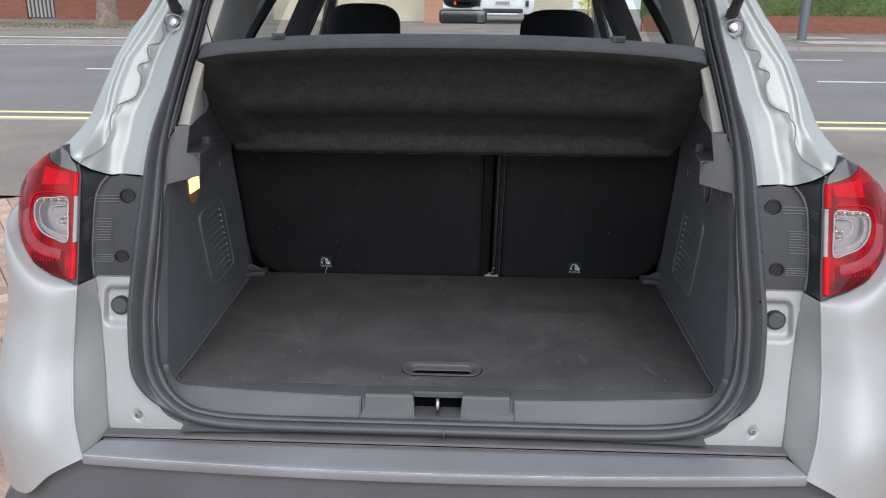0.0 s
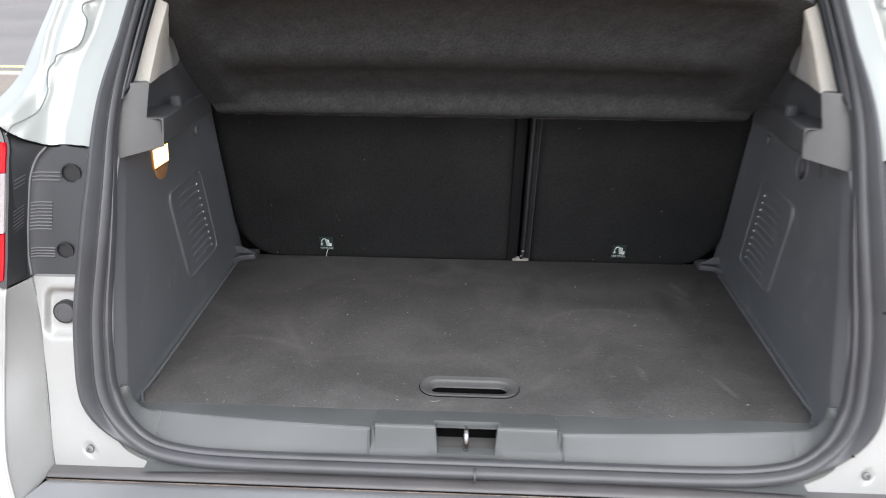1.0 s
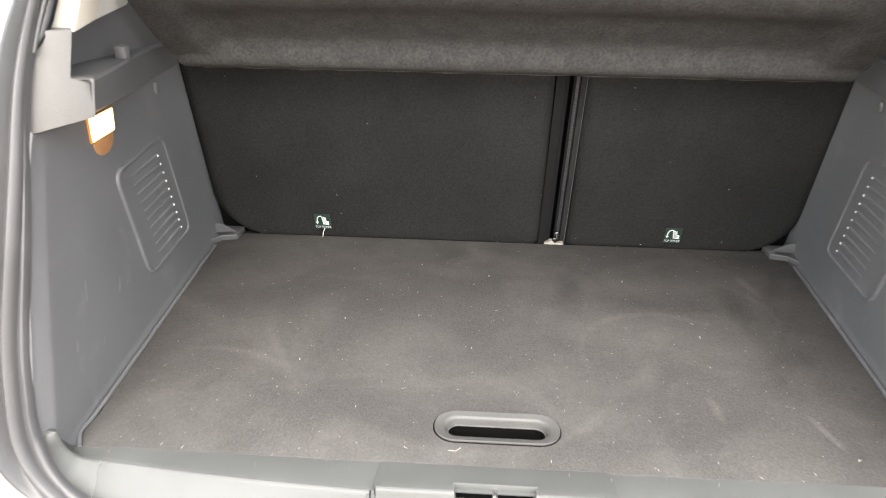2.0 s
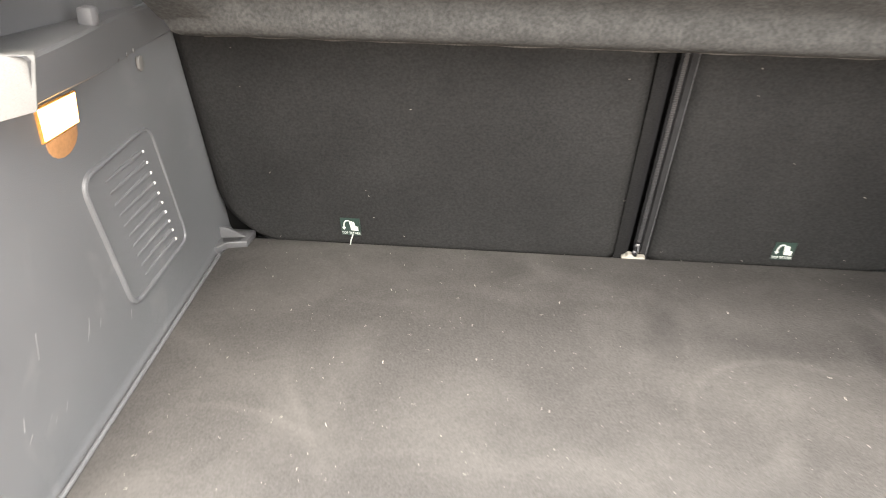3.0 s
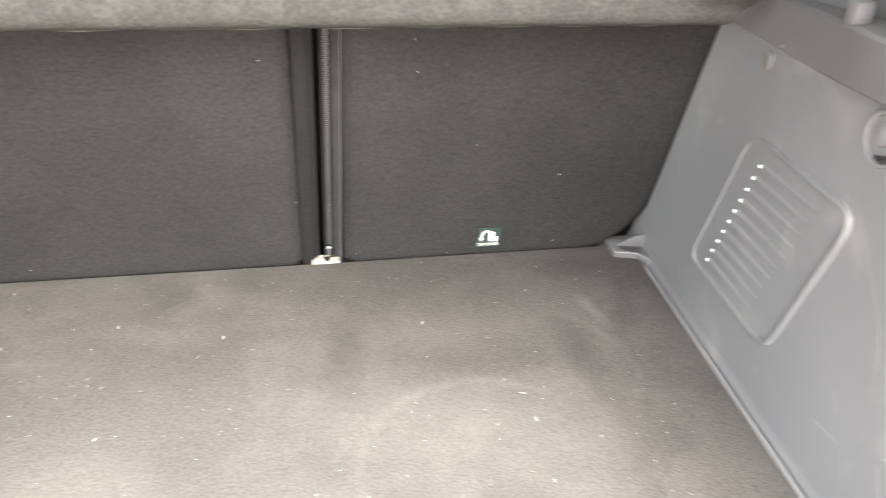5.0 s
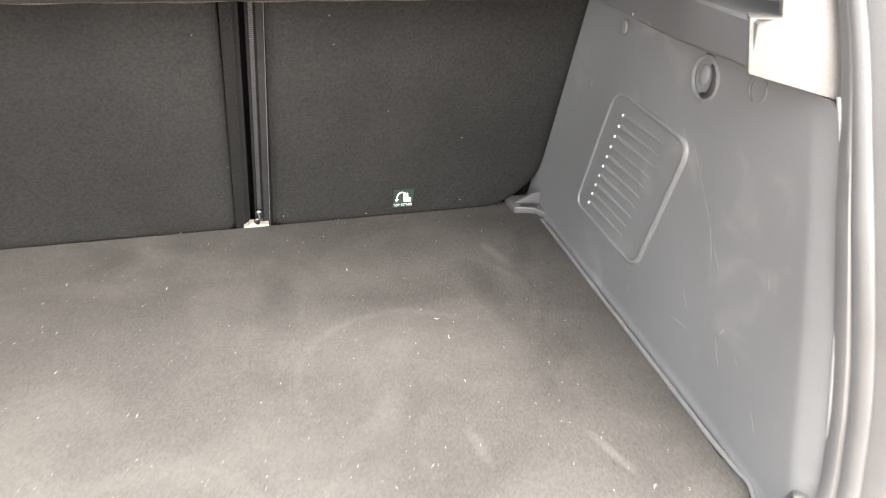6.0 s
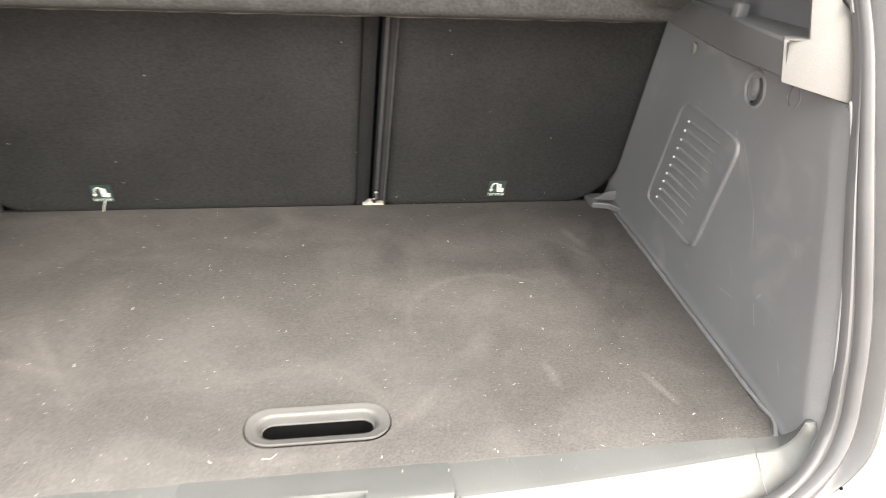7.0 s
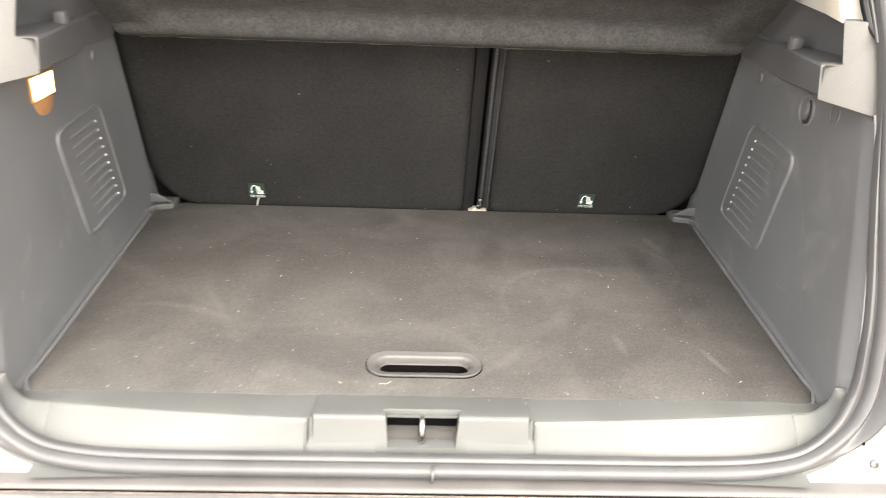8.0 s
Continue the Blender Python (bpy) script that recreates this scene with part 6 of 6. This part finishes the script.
for i in range(5500):
    x, y = rnd.uniform(-22, -6.5), 19.3 + 2.4 * rnd.random() ** 0.8
    z, h, a = gz(y) + 0.06, rnd.uniform(0.01, 0.045), rnd.uniform(0, 6.28)
    d = Vector((math.cos(a), math.sin(a), 0)) * 0.02
    bm.faces.new([bm.verts.new(Vector((x, y, z)) - d), bm.verts.new(Vector((x, y, z)) + d), bm.verts.new(Vector((x + rnd.uniform(-0.03, 0.03), y, z + h)))])
tagged(part("verge_grass", bm, GRASS, None, "", False), "thin strip of green verge grass", "grass", "", "stuff")
# hedge: many small leaves over a low wall, with an uneven face
bm = bmesh.new()
for i in range(40000):
    x, y = rnd.uniform(4.6, 26), 20.15 + abs(rnd.gauss(0, 0.18))
    z = gz(20.2) + 0.5 + rnd.uniform(0, 1.5) ** 1.0
    y += 0.12 * math.sin(x * 2.1) * math.sin(z * 5.3)
    c, r = Vector((x, y, z)), rnd.uniform(0.015, 0.03)
    a, b = Vector((rnd.uniform(-1, 1), rnd.uniform(-0.5, 0.5), rnd.uniform(-1, 1))).normalized() * r, Vector((rnd.uniform(-1, 1), rnd.uniform(-1, 1), rnd.uniform(-0.4, 1))).normalized() * r
    bm.faces.new([bm.verts.new(c - a), bm.verts.new(c + b * 0.7), bm.verts.new(c + a), bm.verts.new(c - b * 0.7)])
tagged(part("hedge", bm, LEAF, None, "", False), "dense clipped green hedge above the low wall", "hedge", "", "stuff")
part("hedge_core", box(4.7, 26, 20.32, 21.0, gz(20.2) + 0.4, gz(20.2) + 1.9), LEAF, None)
tagged(bpy.data.objects["hedge_core"], "shaded inside of the green hedge", "hedge", "", "stuff")

lp = thing("lamp_post", "tall grey metal lamp post on the far footway", "lamp post", (7.8, 17.45, gz(17.45) + 0.06))
b0 = Vector((7.8, 17.45, gz(17.45) + 0.04))
part("post_base", rod(b0, b0 + Vector((0, 0, 1.3)), 0.105, 0.10, 20), POST, lp)
part("post_shaft", rod(b0 + Vector((0, 0, 1.3)), b0 + Vector((0, 0, 6.5)), 0.075, 0.05, 16), POST, lp)


def street_tree(x, y, r, seed):
    rn = random.Random(seed)
    t = thing("street_tree", "broad street tree with flaking pale brown bark", "tree", (x, y, gz(y) + 0.06))
    b = Vector((x, y, gz(y) + 0.02))
    pts = [b + Vector((0.05 * math.sin(k), 0.04 * math.cos(1.7 * k), 0.42 * k)) for k in range(9)]
    rr = [r * f for f in (1.35, 1.05, 1.0, 0.98, 0.96, 0.95, 0.93, 0.92, 0.9)]
    part("trunk", tube(smooth_path(pts, 3), [float(np.interp(i / 3, range(9), rr)) for i in range(25)], 18), BARK, t)
    topp = pts[-1]
    ends = []
    for k in range(6):
        a = k * 1.05 + rn.uniform(-0.3, 0.3)
        e = topp + Vector((1.7 * math.cos(a), 1.7 * math.sin(a), rn.uniform(1.3, 2.4)))
        ends.append(e)
        part("limb", tube(smooth_path([topp - Vector((0, 0, 0.2)), topp * 0.6 + e * 0.4 + Vector((0, 0, 0.3)), e], 4), [r * 0.5 * (1 - 0.09 * i) for i in range(9)], 8), BARK, t)
    bm = bmesh.new()
    for e in ends + [topp + Vector((0, 0, 2.6))]:
        for i in range(420):
            c = e + Vector((rn.gauss(0, 0.75), rn.gauss(0, 0.75), rn.gauss(0.2, 0.55)))
            a, b2 = Vector((rn.uniform(-1, 1), rn.uniform(-1, 1), rn.uniform(-1, 1))) * 0.09, Vector((rn.uniform(-1, 1), rn.uniform(-1, 1), rn.uniform(-1, 1))) * 0.09
            bm.faces.new([bm.verts.new(c - a), bm.verts.new(c + b2), bm.verts.new(c + a)])
    part("crown", bm, LEAF, t, smooth=False)


street_tree(-10.6, 21.0, 0.27, 3)


def white_suv(x, y):
    """A large white car that faces the road, parked across it."""
    z = gz(y) + 0.06
    c = thing("parked_car", "white off-road car parked facing the road", "car", (x, y + 2, z))
    sec = [(0.0, 0.30, 0.88), (-0.04, 0.52, 0.97), (0.0, 0.80, 0.98), (0.10, 1.00, 0.96), (0.75, 1.12, 0.95), (1.25, 1.16, 0.93), (2.0, 1.66, 0.70), (4.2, 1.66, 0.72), (4.7, 1.1, 0.9), (4.7, 0.35, 0.9)]
    rows = [[(x + w * u, y + d + 0.16 * abs(u) ** 3, z + h - (0.03 * u * u if h > 1 else 0)) for u in [-1 + 0.2 * i for i in range(11)]] for d, h, w in sec]
    part("body", sheet(bmesh.new(), rows), CARWHITE, c, "white painted bodywork", sharp=35)
    for s in (-1, 1):
        part("body_side", prism([(x + s * 0.94, y + 0.2, z + 0.32), (x + s * 0.97, y + 4.6, z + 0.32), (x + s * 0.95, y + 4.6, z + 1.1), (x + s * 0.93, y + 1.2, z + 1.14), (x + s * 0.94, y + 0.25, z + 0.95)], (-s * 0.05, 0, 0)), CARWHITE, c, smooth=False)
        hl = part("headlamp", prism([(x + s * 0.55, y - 0.035, z + 0.86), (x + s * 0.90, y + 0.10, z + 0.88), (x + s * 0.90, y + 0.10, z + 0.76), (x + s * 0.60, y - 0.03, z + 0.76)], (0, 0.05, 0)), HEADL, c, "slim headlamp", smooth=False)
        part("lamp_ring", lathe([(0.05, 0), (0.05, 0.02), (0.03, 0.025)], (x + s * 0.72, y - 0.02, z + 0.815), (0, -1, 0), 16), CHROME, hl)
        part("side_vent", box(x + s * 0.70, x + s * 0.80, y - 0.03, y + 0.06, z + 0.52, z + 0.70, 0.01), CARDARK, c)
        w = part("wheel", lathe([(0.05, 0), (0.20, 0.01), (0.25, 0.03)], (x + s * 0.90, y + 0.95, z + 0.36), (s, 0, 0), 24), ALLOY, c)
        part("tyre", lathe([(0.25, -0.15), (0.36, -0.13), (0.37, 0), (0.36, 0.06), (0.25, 0.07)], (x + s * 0.88, y + 0.95, z + 0.36), (s, 0, 0), 28), TYRE, w)
    part("grille", box(x - 0.45, x + 0.45, y - 0.07, y + 0.02, z + 0.76, z + 0.87, 0.01), CARDARK, c, "dark grille")
    part("lower_grille", box(x - 0.62, x + 0.62, y - 0.06, y + 0.02, z + 0.33, z + 0.46, 0.01), CARDARK, c)
    part("skid_plate", box(x - 0.5, x + 0.5, y - 0.07, y - 0.04, z + 0.24, z + 0.32, 0.01), ALLOY, c)
    plate = part("number_plate", box(x - 0.26, x + 0.26, y - 0.075, y - 0.055, z + 0.58, z + 0.69, 0.004), WHITEL, c, "white number plate")
    for k in range(6):
        part("plate_bar", box(x - 0.20 + 0.07 * k, x - 0.165 + 0.07 * k, y - 0.079, y - 0.0755, z + 0.60, z + 0.67), CARDARK, plate, smooth=False)
    part("windscreen", prism([(x - 0.80, y + 1.30, z + 1.19), (x + 0.80, y + 1.30, z + 1.19), (x + 0.63, y + 1.97, z + 1.66), (x - 0.63, y + 1.97, z + 1.66)], (0, -0.012, 0.012)), HEADL, c, smooth=False)


white_suv(0.92, 23.2)
bush = bmesh.new()
for i in range(900):
    c = Vector((3.75 + rnd.gauss(0, 0.22), 24.5 + rnd.gauss(0, 0.2), gz(24.5) + abs(rnd.gauss(0.9, 0.35))))
    a, b2 = Vector((rnd.uniform(-1, 1), rnd.uniform(-1, 1), rnd.uniform(-1, 1))) * 0.05, Vector((rnd.uniform(-1, 1), rnd.uniform(-1, 1), rnd.uniform(-1, 1))) * 0.05
    bush.faces.new([bush.verts.new(c - a), bush.verts.new(c + b2), bush.verts.new(c + a)])
sh = thing("flowering_shrub", "small shrub in yellow blossom by the house", "shrub", (3.75, 24.5, gz(24.5) + 0.06))
part("blossom", bush, FLOWER, sh, smooth=False)
part("stem", rod((3.75, 24.5, gz(24.5)), (3.75, 24.5, gz(24.5) + 0.9), 0.03), BARK, sh)

# ---- lint and dust on carpet and seat backs ----
rnd = random.Random(11)


def fibre(bm, c, a, length, r, normal, bend):
    d = Vector((math.cos(a), math.sin(a), 0))
    if abs(normal.z) < 0.9:
        d = d.x * Vector((1, 0, 0)) + d.y * bt
    e = normal.cross(d)
    pts = [c - d * length / 2, c + e * bend * length + normal * r, c + d * length / 2]
    for p, q in zip(pts, pts[1:]):
        w = e * r
        bm.faces.new([bm.verts.new(p - w), bm.verts.new(q - w), bm.verts.new(q + w), bm.verts.new(p + w)])


bm = bmesh.new()
up = Vector((0, 0, 1))
for x, y in ((-0.018, 0.551), (-0.145, 0.588), (0.316, 0.405), (0.225, 0.55), (0.32, 0.363), (-0.27, 0.561), (0.447, 0.08), (-0.254, 0.377), (-0.30, 0.25), (-0.12, 0.062)):
    fibre(bm, Vector((x, y, 0.7022)), rnd.uniform(0, 3.1), 0.006, 0.0005, up, 0.15)
for i in range(400):
    x, y = rnd.uniform(-0.51, 0.51), 0.04 + 0.66 * rnd.random() ** 1.1
    if abs(x + 0.0065) < 0.085 and abs(y - 0.113) < 0.035:
        continue
    big_one = rnd.random() < 0.15
    fibre(bm, Vector((x, y, 0.7015)), rnd.uniform(0, 3.14), rnd.uniform(0.002, 0.006) if big_one else rnd.uniform(0.0008, 0.002), rnd.uniform(0.00015, 0.0003), up, rnd.uniform(-0.25, 0.25))
for i in range(12):
    x = rnd.uniform(-0.5, 0.5)
    fibre(bm, Vector((x, rnd.uniform(0.02, 0.05), 0.7032)), rnd.uniform(1.2, 1.9), rnd.uniform(0.002, 0.005), 0.0003, up, rnd.uniform(-0.2, 0.2))
fibre(bm, Vector((-0.058, 0.062, 0.7035)), 0.35, 0.017, 0.0005, up, -0.28)
tagged(part("floor_lint", bm, LINT, None, "", False), "pale lint and hairs on the boot carpet", "lint", "", "stuff")
bm = bmesh.new()
for i in range(24):
    x, z = rnd.uniform(-0.52, 0.53), 0.70 + 0.36 * rnd.random() ** 1.6
    if 0.08 < x < 0.14:
        continue
    fibre(bm, on_back(x, z, 0.004), rnd.uniform(0, 3.14), rnd.uniform(0.001, 0.003), rnd.uniform(0.0002, 0.0004), bn, rnd.uniform(-0.2, 0.2))
tagged(part("seat_lint", bm, LINT, None, "", False), "pale lint specks on the seat backs", "lint", "", "stuff")
# scuffs across the sill's top and dry bits in the latch well
bm = bmesh.new()
for i in range(46):
    x = rnd.uniform(-0.48, 0.47)
    if abs(x + 0.008) < 0.15:
        continue
    y, n, r = rnd.uniform(0.004, 0.028), rnd.uniform(0.004, 0.016), rnd.uniform(0.0003, 0.0014)
    lean = rnd.uniform(-0.35, 0.35)
    p, q, w = Vector((x, y - n / 2, 0.7011)), Vector((x + lean * n, y + n / 2, 0.7009)), Vector((r, 0, 0))
    bm.faces.new([bm.verts.new(p - w * 0.4), bm.verts.new(p + w * 0.4), bm.verts.new(q + w), bm.verts.new(q - w)])
for i in range(34):
    x = rnd.uniform(-0.49, 0.49)
    y, n, r = rnd.uniform(0.026, 0.031), rnd.uniform(0.004, 0.008), rnd.uniform(0.0006, 0.0018)
    p, q = Vector((x, y - n / 2, 0.7013)), Vector((x + rnd.uniform(-0.003, 0.003), y + n / 2, 0.7012))
    bm.faces.new([bm.verts.new(p), bm.verts.new(q - Vector((r, 0, 0))), bm.verts.new(q + Vector((r, 0, 0)))])
tagged(part("sill_scuff", bm, SCUFF, None, "", False), "short pale scuffs across the grey sill", "scuffs", "", "stuff")
bm = bmesh.new()
for i in range(7):
    x, y = rnd.uniform(-0.03, 0.012), rnd.uniform(-0.020, -0.011)
    fibre(bm, Vector((x, y, 0.6625 + 0.14 * (y + 0.028))), rnd.uniform(0, 3.14), rnd.uniform(0.002, 0.007), rnd.uniform(0.0005, 0.0010), up, rnd.uniform(-0.3, 0.3))
tagged(part("leaf_litter", bm, DEBRIS, None, "", False), "dry yellow leaf bits in the latch well", "litter", "", "stuff")
# pale scratches on the side linings
bm = bmesh.new()
marks = [(0.290, 0.981, 0.223, 0.906), (0.223, 0.906, 0.208, 0.872), (0.211, 0.891, 0.195, 0.873), (0.116, 0.833, 0.081, 0.819), (0.253, 0.773, 0.22, 0.778), (0.17, 0.80, 0.155, 0.775), (0.12, 0.905, 0.116, 0.896), (0.09, 0.77, 0.075, 0.752)]
left_marks = [(0.131, 0.777, 0.120, 0.771), (0.154, 0.773, 0.149, 0.768), (0.110, 0.788, 0.102, 0.782), (0.147, 0.782, 0.143, 0.778), (0.104, 0.812, 0.100, 0.798), (0.176, 0.774, 0.170, 0.766), (0.259, 0.752, 0.246, 0.744), (0.155, 0.872, 0.150, 0.845), (0.248, 0.830, 0.243, 0.812), (0.244, 0.822, 0.238, 0.808), (0.271, 0.815, 0.267, 0.806), (0.342, 0.783, 0.339, 0.772)]
marks += [(0.1 + 0.5 * rnd.random(), 0.74 + 0.26 * rnd.random(), 0, 0) for _ in range(9)]
for k_, (y0, z0, y1, z1) in enumerate(marks + left_marks):
    if y1 == 0:
        y1, z1 = y0 + rnd.uniform(-0.012, 0.012), z0 - rnd.uniform(0.004, 0.02)
    side_of = -1 if k_ >= len(marks) else 1
    p, q = Vector((side_of * (wall_x(y0, z0) - 0.0012), y0, z0)), Vector((side_of * (wall_x(y1, z1) - 0.0012), y1, z1))
    w = Vector((0, 0.0004, 0.0002)) if side_of > 0 else Vector((0, 0.0008, 0.0005))
    bm.faces.new([bm.verts.new(p - w), bm.verts.new(q - w), bm.verts.new(q + w), bm.verts.new(p + w)])
tagged(part("lining_scratch", bm, SCRATCH, None, "", False), "thin pale scratches on the plastic lining", "scratches", "", "stuff")

# ---- drive blocks, laid in herringbone ----
bk = bmesh.new()
box(-0.0485, 0.0485, -0.0985, 0.0985, -0.03, 0.0, 0.004, 1, bk)
me_block = bpy.data.meshes.new("block")
bk.to_mesh(me_block)
bk.free()
me_block.materials.append(BLOCK)
rest = bmesh.new()
count = 0
rnd = random.Random(21)
R45 = Matrix.Rotation(radians(38), 2)
for i in range(-100, 101):
    for j in range(-100, 101):
        # herringbone cell: one upright and one lying block
        for kind in (0, 1):
            m = (i - j) % 4
            if kind == 0 and m == 0:
                cx, cy, turn = i * 0.1 + 0.05, j * 0.1 + 0.10, 0
            elif kind == 1 and m == 1:
                cx, cy, turn = i * 0.1 + 0.10, j * 0.1 + 0.05, 90
            else:
                continue
            p = R45 @ Vector((cx, cy))
            x, y = p.x, p.y + 1.5
            if not (-6.5 < x < 6.5 and -5.0 < y < 3.44):
                continue
            tilt = rnd.uniform(-0.6, 0.6)
            mtx = Matrix.Translation((x, y, gz(y) + rnd.uniform(-0.0015, 0.0015))) @ Euler((math.atan(SLOPE) + radians(tilt) * 0.4, radians(tilt), 0)).to_matrix().to_4x4() @ Matrix.Rotation(radians(38 + turn), 4, "Z")
            if -3.5 < x < -1.6 and 1.0 < y < 3.46 and count < 290:
                ob = new("block", me_block)
                ob.parent = drive
                ob.matrix_parent_inverse = BASES[drive].inverted()
                ob.matrix_basis = mtx
                count += 1
            else:
                vs = [rest.verts.new(mtx @ Vector(q)) for q in ((-0.0485, -0.0985, 0), (0.0485, -0.0985, 0), (0.0485, 0.0985, 0), (-0.0485, 0.0985, 0))]
                lo = [rest.verts.new(mtx @ Vector(q)) for q in ((-0.0485, -0.0985, -0.03), (0.0485, -0.0985, -0.03), (0.0485, 0.0985, -0.03), (-0.0485, 0.0985, -0.03))]
                rest.faces.new(vs)
                for k in range(4):
                    rest.faces.new((vs[k], lo[k], lo[(k + 1) % 4], vs[(k + 1) % 4]))
BLOCKR = mat("paving_block_rest", (0.39, 0.28, 0.21), 0.9, 0, 0.2, 9, 140, 0.5, bumpdist=0.003)
rn_, rl_, rb_ = nodes_of(BLOCKR)
geo = rn_.new("ShaderNodeNewGeometry")
mr_ = rn_.new("ShaderNodeMapRange")
mr_.inputs["To Min"].default_value, mr_.inputs["To Max"].default_value = 0.75, 1.22
mm_ = rn_.new("ShaderNodeMix")
mm_.data_type, mm_.blend_type = "RGBA", "MULTIPLY"
mm_.inputs["Factor"].default_value = 1
rl_.new(geo.outputs["Random Per Island"], mr_.inputs["Value"])
rl_.new(rb_.inputs["Base Color"].links[0].from_socket, mm_.inputs["A"])
rl_.new(mr_.outputs["Result"], mm_.inputs["B"])
rl_.new(mm_.outputs["Result"], rb_.inputs["Base Color"])
tagged(part("block_rest", rest, BLOCKR, drive, "", False), kind="stuff")
